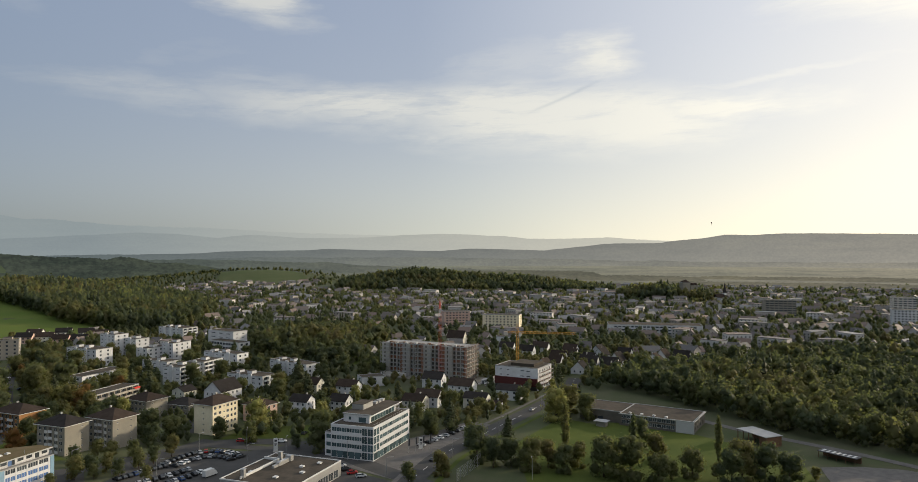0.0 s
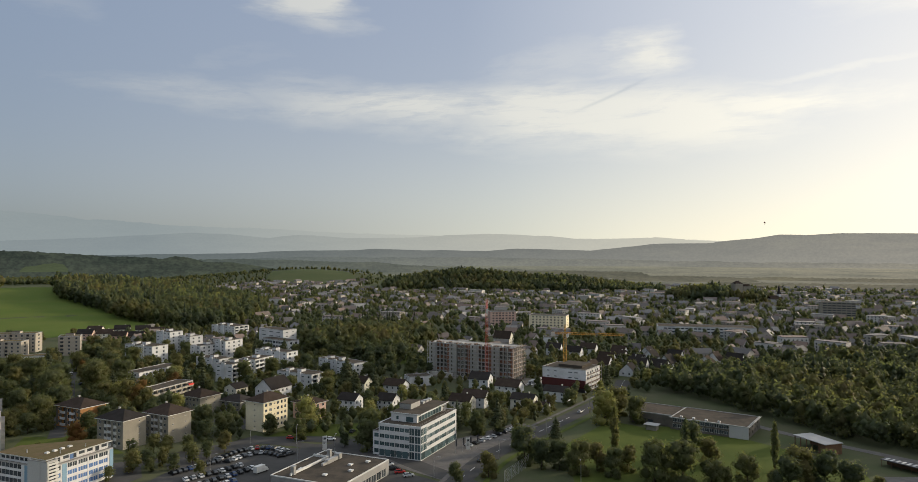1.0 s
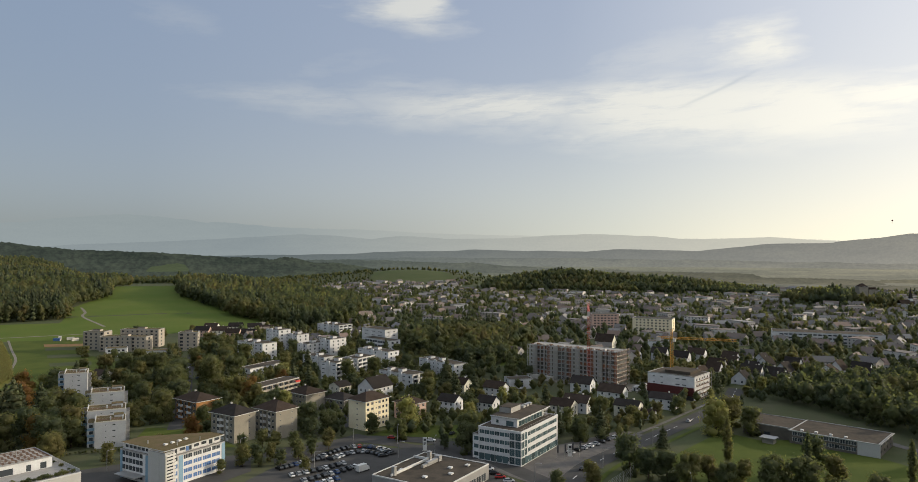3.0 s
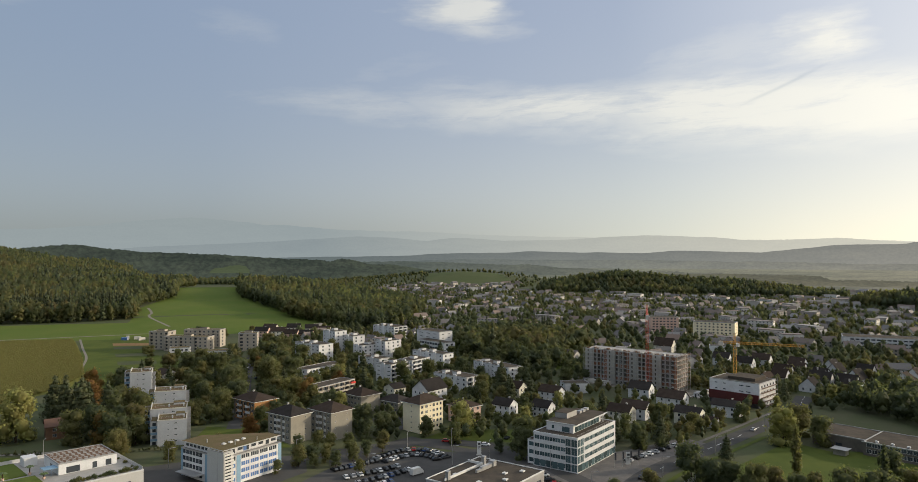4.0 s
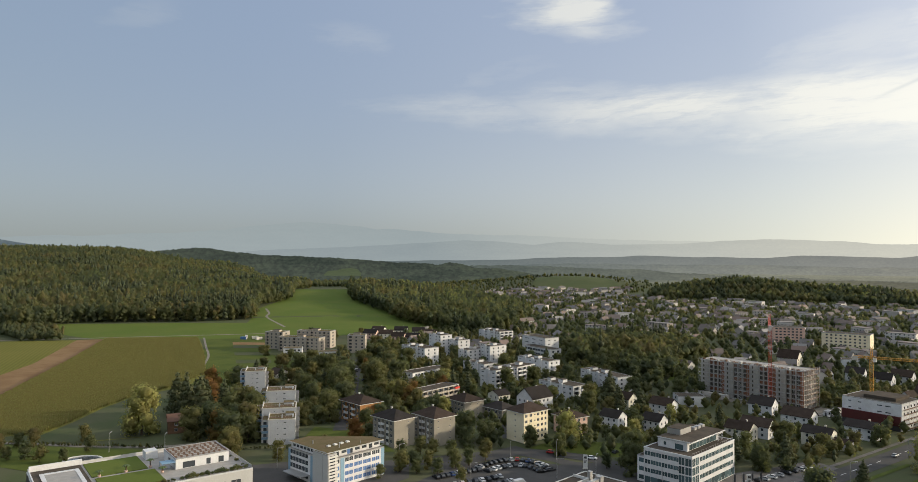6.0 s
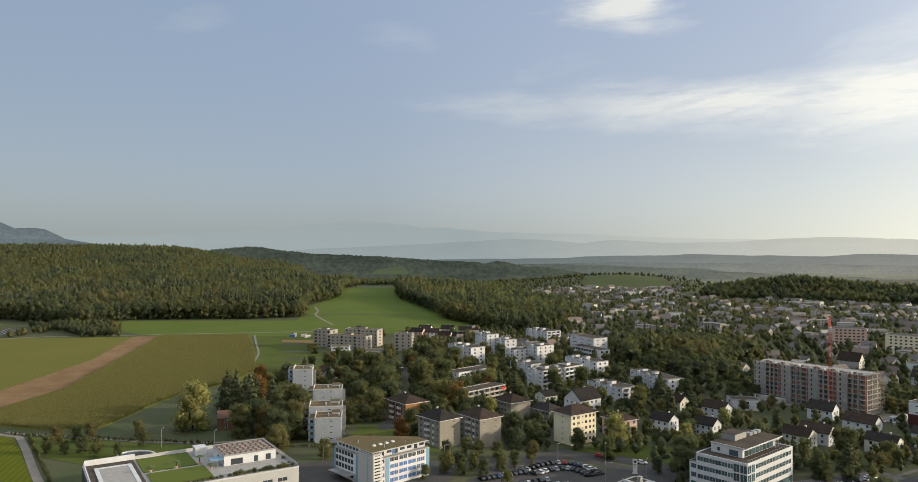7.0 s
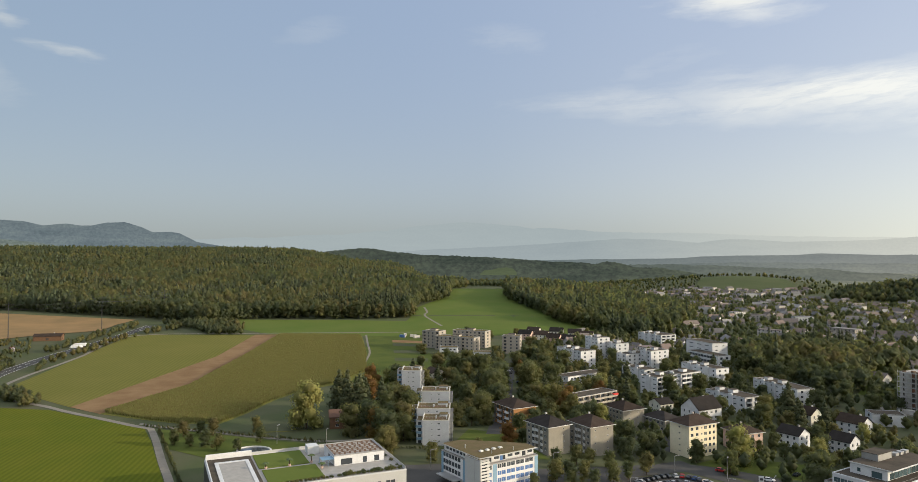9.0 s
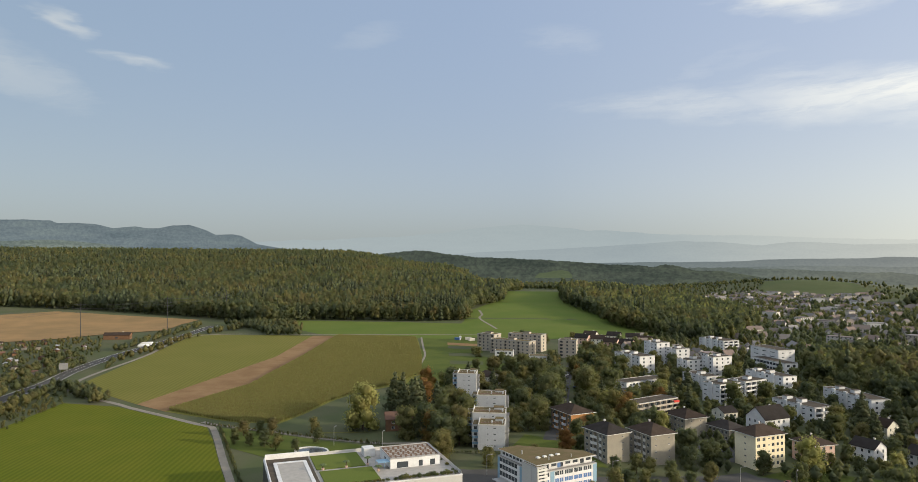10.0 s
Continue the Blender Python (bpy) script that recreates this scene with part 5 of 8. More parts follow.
part("guard_rail", boxes((-8.2, 8.2, -33.0, -32.95, sh + 1.0, sh + 1.08), (-8.2, -8.12, -33, 33, sh + 1.0, sh + 1.08), (8.1, 8.2, -33, 33, sh + 1.0, sh + 1.08),
                     *[(-8.2, -8.1, -33 + 3 * k, -32.9 + 3 * k, sh, sh + 1.1) for k in range(23)]), M_WOOD, site)
scaf = thing("scaffolding", -21.3, 488.7, 65, None, "steel scaffolding with timber decks round the concrete shell", "scaffolding")
for k in range(27):
    bm = bmesh.new()
    beam(bm, (-9.9, -33 + 2.54 * k, 0), (-9.9, -33 + 2.54 * k, sh + 1.2), 0.09)
    part("pole", bm, M_PALEGREY, scaf)
for k in range(8):
    bm = bmesh.new()
    beam(bm, (-8.4 + 2.4 * k, -34.6, 0), (-8.4 + 2.4 * k, -34.6, sh + 1.6), 0.09)
    part("pole", bm, M_PALEGREY, scaf)
for k in range(9):
    z = 0.4 + 2.75 * k
    part("deck", boxes((-9.9, -9.0, -33, 33.2, z, z + 0.12), (-9.95, -9.88, -33, 33.2, z + 0.95, z + 1.05), (-9.95, -9.88, -33, 33.2, z + 0.45, z + 0.52)), M_METAL, scaf)
    part("deck", boxes((-9.0, 8.8, -34.6, -33.8, z, z + 0.12), (-9.0, 8.8, -34.65, -34.58, z + 0.95, z + 1.05), (-9.0, 8.8, -34.65, -34.58, z + 0.45, z + 0.52)), M_WOOD, scaf)
for k in range(6):
    for j in range(8):
        bm = bmesh.new()
        beam(bm, (-9.98, -32 + 11.6 * k, 0.4 + 2.75 * j), (-9.98, -28.5 + 11.6 * k, 3.1 + 2.75 * j), 0.1)
        part("stair_flight", bm, M_PALEGREY, scaf)
part("lean_to", boxes((-13.5, -10.4, 12, 31, 0, 2.6)), M_CONCRETE, site)
for k in range(26):
    part("formwork", boxes((-8 + 0.2 * (k % 3), -6.4 + 1.1 * (k % 2), -32 + 2.5 * k, -30.6 + 2.5 * k, sh - 0.1, sh + 0.35 + 0.25 * (k % 4))), M_WOOD if k % 3 else M_PALEGREY, site)

red_white, rw_h = block("commercial_building", "white and dark red building under scaffolding", 41.8, 453.4, 61, 22.9, 29.5, 4, 3.3, 0.3, M_WHITE, "flat", category="commercial building", extra=0.4, fine=False,
      cols={"S": spread(22.9, 5, 1.7), "W": [(4, 1.6, "s"), (9, 1.6, "s"), (19, 2.6, "s"), (23, 2.6, "s")]})
part("panel", boxes((-12.6, -11.5, -14.6, 14.6, 2.6, 7.4)), M_REDPANEL, red_white, "dark red band over the entrance")
part("panel", boxes((-12.2, -11.5, -14.4, 14.4, 0.0, 2.6)), M_DARKMETAL, red_white)
part("roof_storey", boxes((-6, 10, -10, 6, rw_h, rw_h + 1.6)), M_GRAVEL, red_white)
bm = bmesh.new()
for k in range(6):
    beam(bm, (-10 + 4.2 * k, -16.2, 0), (-10 + 4.2 * k, -16.2, rw_h + 1), 0.1)
for k in range(6):
    beam(bm, (-10, -16.2, 0.5 + 2.6 * k), (11, -16.2, 0.5 + 2.6 * k), 0.1)
own = thing("scaffolding", 41.8, 453.4, 61, None, "pale scaffolding on the white building's sunlit side", "scaffolding")
part("frame", bm, M_METAL, own)
for k in range(5):
    part("deck", boxes((-10, 11, -16.1, -15.0, 0.5 + 2.6 * k, 0.62 + 2.6 * k)), M_WOOD, own)


def lattice(bm, a, b, half, step, r=0.075):
    """A square lattice girder from a to b."""
    a, b = Vector(a), Vector(b)
    axis = (b - a).normalized()
    q = axis.to_track_quat("Z", "Y").to_matrix()
    corner = [q @ Vector((sx * half, sy * half, 0)) for sx, sy in ((-1, -1), (1, -1), (1, 1), (-1, 1))]
    for c in corner:
        beam(bm, a + c, b + c, r * 1.25)
    n = max(1, int((b - a).length / step))
    for k in range(n):
        p, s = a + axis * (b - a).length * k / n, a + axis * (b - a).length * (k + 1) / n
        for i in range(4):
            c, e = corner[i], corner[(i + 1) % 4]
            beam(bm, p + c, s + e, r), beam(bm, p + c, p + e, r)


def tower_crane(x, y, high, jib, turn, mat, label, back=10):
    own = thing("tower_crane", x, y, turn, None, label, "crane")
    bm = bmesh.new()
    lattice(bm, (0, 0, 0), (0, 0, high), 0.85, 2.2)
    part("mast", bm, mat, own)
    bm = bmesh.new()
    lattice(bm, (0, 0, high), (jib, 0, high + 0.2), 0.6, 2.2, 0.08)
    part("jib", bm, mat, own)
    bm = bmesh.new()
    lattice(bm, (0, 0, high), (-back, 0, high), 0.6, 2.2, 0.08)
    part("counter_jib", bm, mat, own)
    bm = bmesh.new()
    lattice(bm, (0, 0, high), (0, 0, high + 6), 0.5, 2.0)
    part("apex", bm, mat, own)
    bm = bmesh.new()
    beam(bm, (0, 0, high + 6), (jib * 0.7, 0, high + 0.8), 0.06), beam(bm, (0, 0, high + 6), (-back, 0, high + 0.6), 0.06)
    part("tie_rod", bm, M_METAL, own)
    part("cab", boxes((0.9, 2.6, -1.0, 1.0, high - 2.4, high - 0.4)), M_FRAME, own)
    part("counterweight", boxes((-back - 0.6, -back + 2.2, -0.8, 0.8, high - 2.2, high + 0.4)), M_CONCRETE, own)
    part("base", boxes((-2.4, 2.4, -2.4, 2.4, -0.4, 0.8)), M_CONCRETE, own)


tower_crane(-12.5, 457, 50, 42, 91.6, M_CRANERED, "red lattice tower crane beside the concrete shell", 12)
tower_crane(40.5, 484, 31, 40, -12, M_CRANEYELLOW, "yellow lattice tower crane behind the white building", 9)

# ---- school by the playing field ----
school, sc_h = block("school_building", "long low school hall with brown roof and window band", 102.9, 353.9, -31, 36, 26, 2, 2.65, 0.2, M_DARKWALL, "flat", roof_mat=M_GRAVEL, category="school", extra=0.4,
                     cols={"S": [(2.2 + 2.2 * k, 2.0, "r") for k in range(12)] + [(33, 3.0, "s")], "W": spread(26, 6, 1.8)})
part("panel", boxes((9.8, 18.52, -13.06, -13.0, 0.1, 5.6)), M_PALEGREY, school, "pale grey end bay")
part("eaves_board", boxes((-18.7, 18.7, -13.3, -13.07, 5.75, 6.05), (18.51, 18.75, -13.3, 13.2, 5.75, 6.05)), M_PALEGREY, school)
for k in range(4):
    part("rooflight", boxes((-14 + 6 * k, -12.8 + 6 * k, -11, -9.8, sc_h, sc_h + 0.6)), M_FRAME, school)
block("school_building", "low grey school wing under a brown roof", 78.6, 370.2, -31, 22.4, 22, 1, 5.1, 0.2, M_DARKWALL, "flat", roof_mat=M_GRAVEL, category="school", fine=False)
shelter = thing("open_shed", 137.4, 320.2, -68.6, None, "open shed with pale sheet-metal roof by the pitch", "shed")
part("roof", boxes((-9, 9, -5, 5, 4.6, 4.85)), M_METAL, shelter)
part("rear_wall", boxes((-8.6, 8.6, 4.2, 4.5, 0, 4.6), (5.0, 8.6, -4.4, 4.2, 0, 4.6)), M_WOOD, shelter)
for k in range(5):
    part("post", boxes((-8.6 + 3.3 * k, -8.3 + 3.3 * k, -4.6, -4.3, 0, 4.6)), M_WOOD, shelter)
hut = thing("shed", 71.5, 350, -31, None, "small pale hut at the edge of the pitch", "shed")
part("wall", boxes((-2.5, 2.5, -2, 2, 0, 2.6)), M_GREY, hut)
part("roof", boxes((-3.4, 3.4, -3, 2.8, 2.6, 2.8)), M_METAL, hut)
shelter2 = thing("open_shed", 159, 292.5, -54, None, "low dark shelter with white rooflights", "shed")
part("roof", boxes((-8, 8, -2.6, 2.6, 2.7, 2.95)), M_DARKMETAL, shelter2)
part("rear_wall", boxes((-7.8, 7.8, 2.2, 2.4, 0, 2.7)), M_WOOD, shelter2)
for k in range(7):
    part("rooflight", boxes((-6.8 + 2.1 * k, -5.9 + 2.1 * k, -1.8, 1.4, 2.95, 3.05)), M_FRAME, shelter2)
for k in range(5):
    part("post", boxes((-7.6 + 3.7 * k, -7.45 + 3.7 * k, -2.4, -2.25, 0, 2.7)), M_WOOD, shelter2)
drape("gravel_yard", [(146, 283), (163, 284), (178, 280), (215, 250), (170, 200), (135, 245)], M_PAVE, 0.09, label="pale gravel yard", category="yard")
block("barn", "old brown timber house under a tiled roof among trees", -268, 266, 50, 13, 9, 2, 2.6, 0.2, M_WOOD, "gable", rise=2.6, roof_mat=M_ROOFRED, category="house")
# ---- white blocks up the slope ----
WB = "white flat-roofed blocks"
for x, y, rot, w, d, fl, bal in (
        (-278.0, 562.8, 60, 12, 18.7, 6, 0), (-259.2, 561.7, 60, 12.2, 14, 5, 0), (-233.9, 533.8, 66, 21.7, 11, 4, 0), (-218.8, 540.5, 66, 18, 11.6, 5, 0), (-273.4, 516.6, 65, 13.9, 31.6, 4, 0),
        (-276.8, 687.6, 62, 18, 34, 4, 1), (-182.4, 459.9, 73, 20.5, 13.5, 4, 1), (-174.2, 479.0, 73, 21, 13.5, 4, 1), (-169.2, 506.8, 62, 11, 33, 4, 0), (-209.8, 492.2, 64, 12, 24, 3, 0),
        (-114.9, 487.5, 51, 12, 40.4, 3, 0), (-132.0, 445.3, 62, 13, 30, 3, 1)):
    own, h = block("apartment_block", "white flat-roofed apartment block with %s storeys%s" % (("no", "one", "two", "three", "four", "five", "six")[fl], " and balconies" if bal else " in evening sun"), x, y, rot, w, d, fl, 2.8, 0.3, M_WHITE, "flat", fine=False, group=WB, balcony="white_render", roof_mat=M_GRAVEL,
                   cols={"S": spread(w, max(2, round(w / 5.2)), 4.5, "b", 0.02, 0.98) if bal else spread(w, max(2, round(w / 6)), 1.6), "W": [(d * (k + 0.5) / max(2, round(d / 5.2)), 1.5 if k % 2 else 2.2, "w" if k % 2 else "s") for k in range(max(2, round(d / 5.2)))]})
    rooftop(own, -2, 2, -2, 2, h, h + 1.8, M_WHITE)
    for k in range(int(d // 11)):
        v = -d / 2 + d * (k + 1) / (d // 11 + 1)
        part("stair_shaft", boxes((-w / 2 - 0.9, -w / 2 + 0.05, v - 1.3, v + 1.3, 0.0, h + 0.9)), M_WHITE, own, "plain projecting stair shaft")
    if d > 25:
        rooftop(own, -2, 2, d * 0.28, d * 0.28 + 3.5, h, h + 1.5, M_WHITE)
block("school_building", "white stepped school building with ribbon windows", -184.5, 560.8, 56, 11, 36, 3, 3.3, 0.3, M_WHITE, "flat", fine=False, category="school", cols={"W": spread(36, 9, 3.0, "r"), "S": spread(11, 2, 2.2, "r")})
block("school_building", "white upper school wing with plain walls and ribbon windows", -192.7, 581.2, 56, 14, 32, 5, 3.2, 0.3, M_WHITE, "flat", fine=False, category="school", cols={"W": spread(32, 3, 5.0, "s"), "S": spread(14, 2, 2.2, "s")})
BB = "sand-coloured blocks by the meadow"
for x, y, rot, w, d, fl in ((-411, 507, 10, 17, 13, 5), (-385.5, 529, 12, 32, 12, 5), (-383, 505, 10, 38, 12, 4), (-337.0, 521.5, 25, 15, 12, 5)):
    own, h = block("apartment_block", "sand-coloured apartment block below the meadow", x, y, rot, w, d, fl, 2.8, 0.3, M_BEIGE, "flat", fine=False, group=BB, roof_mat=M_SEDUM, balcony="sand_render",
                   cols={"S": [(w * (k + 0.5) / (w // 4), 1.4 if k % 3 else 2.4, "w" if k % 3 else "b") for k in range(int(w // 4))], "W": spread(d, 3, 1.4)})
    rooftop(own, -3, 3, -2.5, 2.5, h, h + 1.4, M_BEIGE)
for x, y, rot in ((-373, 481, 35), (-335, 477, 35)):
    block("villa", "white flat-roofed villa with planted roof", x, y, rot, 15, 11, 2, 2.9, 0.3, M_WHITE, "flat", fine=False, roof_mat=M_SEDUM, category="villa", cols={"S": spread(15, 4, 1.8), "W": spread(11, 2, 1.6)})

EAST = random.Random(17)
for k in range(26):
    x, y = 62 + 23 * (k % 6) + EAST.uniform(-5, 5) + 9 * (k // 6), 508 + 21 * (k // 6) + EAST.uniform(-5, 5) - 5 * (k % 6)
    block("house", "white house with steep dark roof and lit gable", x, y, EAST.choice((-30, -38, -34, 52)), EAST.uniform(10, 14), 9.5, 1, 2.7, 0.3, M_WHITE, EAST.choice(("gable", "gable", "gabley")), rise=EAST.uniform(4.8, 5.8), roof_mat=M_ROOFDARK if k % 3 else M_ROOF,
          category="house", group="gabled family houses", fine=False, cols={"S": spread(10, 2, 1.2), "E": spread(9, 2, 1.0), "W": [], "N": []})

# ---- houses between the street and the building site ----
HOUSES = "gabled family houses"
roofs = [M_ROOF, M_ROOFDARK, M_ROOFDARK, M_ROOF]
for i, (x, y, rot, w, d, fl, rise, white) in enumerate((
        (-67, 425, -22, 13, 9, 2, 3.2, 1), (-65, 384, -20, 10, 8.5, 2, 3.0, 1), (-16, 450, -20, 13, 9.5, 2, 3.8, 1), (-17, 396, -21, 14, 9, 2, 3.2, 1), (2, 428, -23, 15, 10, 2, 3.6, 1),
        (10, 391, -22, 13, 9, 2, 2.6, 0), (30, 414, -23, 14, 9, 2, 2.6, 1), (20, 386, -19, 7, 6, 1, 1.6, 1), (-24, 385, -21, 12, 10, 2, 3.0, 0), (41, 595, -19, 12, 9, 2, 3.8, 1), (56, 575, -25, 12, 9, 2, 4.0, 1),
        (70, 595, -25, 13, 9, 2, 4.0, 1), (-2, 656, -20, 16, 12, 2, 6.0, 0), (-160.9, 409.1, 62, 9, 10, 2, 2.4, 0), (-86, 383, -20, 11, 9, 2, 3.0, 1), (-90, 432, -24, 11, 9, 2, 3.2, 0), (-309, 386, -19, 11, 10, 2, 2.6, 0))):
    block("house", "%s gabled house with %s roof in a garden" % ("white" if white else "ochre", ("brown", "dark slate", "dark slate", "brown")[i % 4]), x, y, rot, w, d, fl, 2.6, 0.3, M_WHITE if white else M_HOUSE, "gable", rise=rise, roof_mat=roofs[i % 4],
          category="house", group=HOUSES, cols={"S": spread(w, 3, 1.2), "E": spread(d, 2, 1.1), "W": spread(d, 2, 1.1)})
block("villa", "white flat-roofed house beside the building site", -57, 455, 25, 16, 11, 2, 2.7, 0.3, M_WHITE, "flat", fine=False, category="villa")
block("villa", "white flat-roofed house beside the building site", 45, 668, 0, 18, 11, 2, 2.7, 0.3, M_WHITE, "flat", fine=False, category="villa")
block("apartment_block", "large cream apartment block in the town centre", 47, 762, -14, 40, 18, 6, 2.9, 0.3, M_CREAM, "flat", fine=False, cols={"S": spread(40, 9, 1.8), "W": spread(18, 3, 1.6)})
block("apartment_block", "brick-coloured apartment block in the town centre", -4, 806, 10, 30, 18, 6, 2.9, 0.3, M_PINK, "flat", fine=False, cols={"S": spread(30, 7, 2.2), "W": spread(18, 3, 1.8)})
block("tower_block", "long grey high-rise in the town centre", 412, 905, -18, 34, 18, 8, 2.9, 0.3, M_GREY, "flat", fine=False, category="tower block", cols={"S": spread(42, 7, 4.2), "W": spread(18, 2, 3.0), "N": spread(42, 2, 8.0), "E": []})
block("tower_block", "dark high-rise in the town centre", 575, 905, -25, 26, 18, 9, 2.9, 0.3, M_CONCRETE, "flat", fine=False, category="tower block", cols={"S": spread(30, 5, 3.6), "W": spread(20, 3, 3.0), "N": spread(30, 2, 8.0), "E": []})
block("tower_block", "pale apartment tower in the town centre", 505, 790, -25, 28, 18, 7, 2.9, 0.3, M_WHITE, "flat", fine=False, category="tower block", cols={"S": spread(28, 7, 1.8), "W": spread(18, 4, 1.6)})
block("commercial_building", "long white commercial building with flat roof", 205, 735, -10, 95, 26, 3, 3.2, 0.3, M_WHITE, "flat", fine=False, category="commercial building", cols={"S": spread(95, 20, 3.2), "W": spread(26, 6, 2.6)})
# ---- trees ----
ICO_V, ICO_F = (lambda bm: (bmesh.ops.create_icosphere(bm, subdivisions=1, radius=1.0), np.array([v.co[:] for v in bm.verts]), np.array([[v.index for v in f.verts] for f in bm.faces]))[1:])(bmesh.new())
ICO_V, ICO_F = np.array(ICO_V), np.array(ICO_F)
COARSE = (1.12 * np.array([(1, 0, 0), (0, 1, 0), (-1, 0, 0), (0, -1, 0), (0, 0, 1), (0, 0, -1)], float), np.array([(0, 1, 4), (1, 2, 4), (2, 3, 4), (3, 0, 4), (1, 0, 5), (2, 1, 5), (3, 2, 5), (0, 3, 5)]))


def crown(rng, lumps, leaves, size, core=0.74, droop=0.0, ball=None):
    """Leaf clumps scattered over rounded lumps, with a dim core in each. Returns points, four-cornered and three-cornered faces."""
    lumps = np.array(lumps, float)
    c, r = lumps[:, :3], lumps[:, 3:6]
    weight = (r[:, 0] * r[:, 2]) / (r[:, 0] * r[:, 2]).sum()
    pick = rng.choice(len(lumps), leaves, p=weight)
    way = rng.normal(size=(leaves, 3))
    way /= np.linalg.norm(way, axis=1)[:, None]
    pos = c[pick] + way * r[pick] * rng.uniform(0.68, 1.16, (leaves, 1))
    nrm = way + rng.normal(size=(leaves, 3)) * 0.45 + np.array([0, 0, 0.25])
    nrm /= np.linalg.norm(nrm, axis=1)[:, None]
    a = np.cross(nrm, rng.normal(size=(leaves, 3)))
    a /= np.linalg.norm(a, axis=1)[:, None]
    b = np.cross(nrm, a)
    s = size * rng.uniform(0.6, 1.25, (leaves, 1))
    k = rng.uniform(0.7, 1.2, (4, leaves, 1))
    quad = np.stack([pos + a * s * k[0], pos + b * s * k[1] * 0.8, pos - a * s * k[2], pos - b * s * k[3] * 0.8], 1)
    quad[:, :, 2] -= droop * np.abs(quad[:, :, 2] - pos[:, None, 2])
    verts = [quad.reshape(-1, 3)]
    tris, base = [], leaves * 4
    ball_v, ball_f = ball or (ICO_V, ICO_F)
    for ci, ri in zip(c, r):
        verts.append(ci + ball_v * ri * core * rng.uniform(0.82, 1.08, (len(ball_v), 1)))
        tris.append(ball_f + base)
        base += len(ball_v)
    return np.concatenate(verts), np.arange(leaves * 4).reshape(-1, 4), np.concatenate(tris)


def mesh_arrays(name, verts, quads, tris, mat, tree=None):
    me = bpy.data.meshes.new(name)
    me.vertices.add(len(verts))
    me.vertices.foreach_set("co", np.ascontiguousarray(verts, np.float32).ravel())
    loops = np.concatenate([quads.ravel(), tris.ravel()]).astype(np.int32)
    me.loops.add(len(loops))
    me.loops.foreach_set("vertex_index", loops)
    me.polygons.add(len(quads) + len(tris))
    start = np.concatenate([np.arange(len(quads)) * 4, len(quads) * 4 + np.arange(len(tris)) * 3]).astype(np.int32)
    me.polygons.foreach_set("loop_start", start)
    me.update(calc_edges=True)
    me.materials.append(mat)
    if tree is not None:
        me.attributes.new("tree", "FLOAT", "FACE").data.foreach_set("value", np.ascontiguousarray(tree, np.float32))
    return me


def broad_lumps(rng, high, wide, count, foot=0.03):
    out = [(0, 0, high * 0.55, wide * 0.36, wide * 0.36, high * 0.36)]
    for k in range(count):
        a, t = k * 2.4 + rng.uniform(0, 0.9), rng.uniform(0, 1)
        z = high * (foot + 0.10 + (0.82 - foot) * t)
        reach = wide * 0.5 * (0.62 - 0.45 * abs(t - 0.35)) * rng.uniform(0.75, 1.15)
        r = wide * rng.uniform(0.17, 0.27)
        out.append((math.cos(a) * reach, math.sin(a) * reach, min(z, high - r * 0.8), r, r, r * rng.uniform(0.75, 1.0)))
    return out


def cone_lumps(rng, high, wide, tiers):
    out = []
    for k in range(tiers):
        t = (k + 0.3) / tiers
        r = wide * 0.5 * (1 - t) ** 0.68 + 0.25
        z = high * (0.10 + 0.88 * t)
        for j in range(1 if t > 0.7 else 3):
            a = rng.uniform(0, 6.28)
            o = 0 if t > 0.7 else r * 0.38
            out.append((math.cos(a) * o, math.sin(a) * o, z, r * 0.8, r * 0.8, high / tiers * 0.75))
    return out


def trunk_mesh(rng, high, thick, limbs=4, reach=2.0):
    bm = bmesh.new()
    beam(bm, (0, 0, -0.4), (rng.uniform(-.2, .2), rng.uniform(-.2, .2), high * 0.55), thick, 7, thick * 0.62)
    beam(bm, (0, 0, high * 0.52), (rng.uniform(-.4, .4), rng.uniform(-.4, .4), high * 0.9), thick * 0.6, 5, thick * 0.15)
    for k in range(limbs):
        a, z = k * 6.28 / max(1, limbs) + rng.uniform(0, .8), high * rng.uniform(0.32, 0.6)
        beam(bm, (0, 0, z), (math.cos(a) * reach, math.sin(a) * reach, z + high * 0.2), thick * 0.4, 5, thick * 0.12)
    me = bpy.data.meshes.new("trunk")
    bm.to_mesh(me), bm.free()
    me.materials.append(M_BARK)
    return me


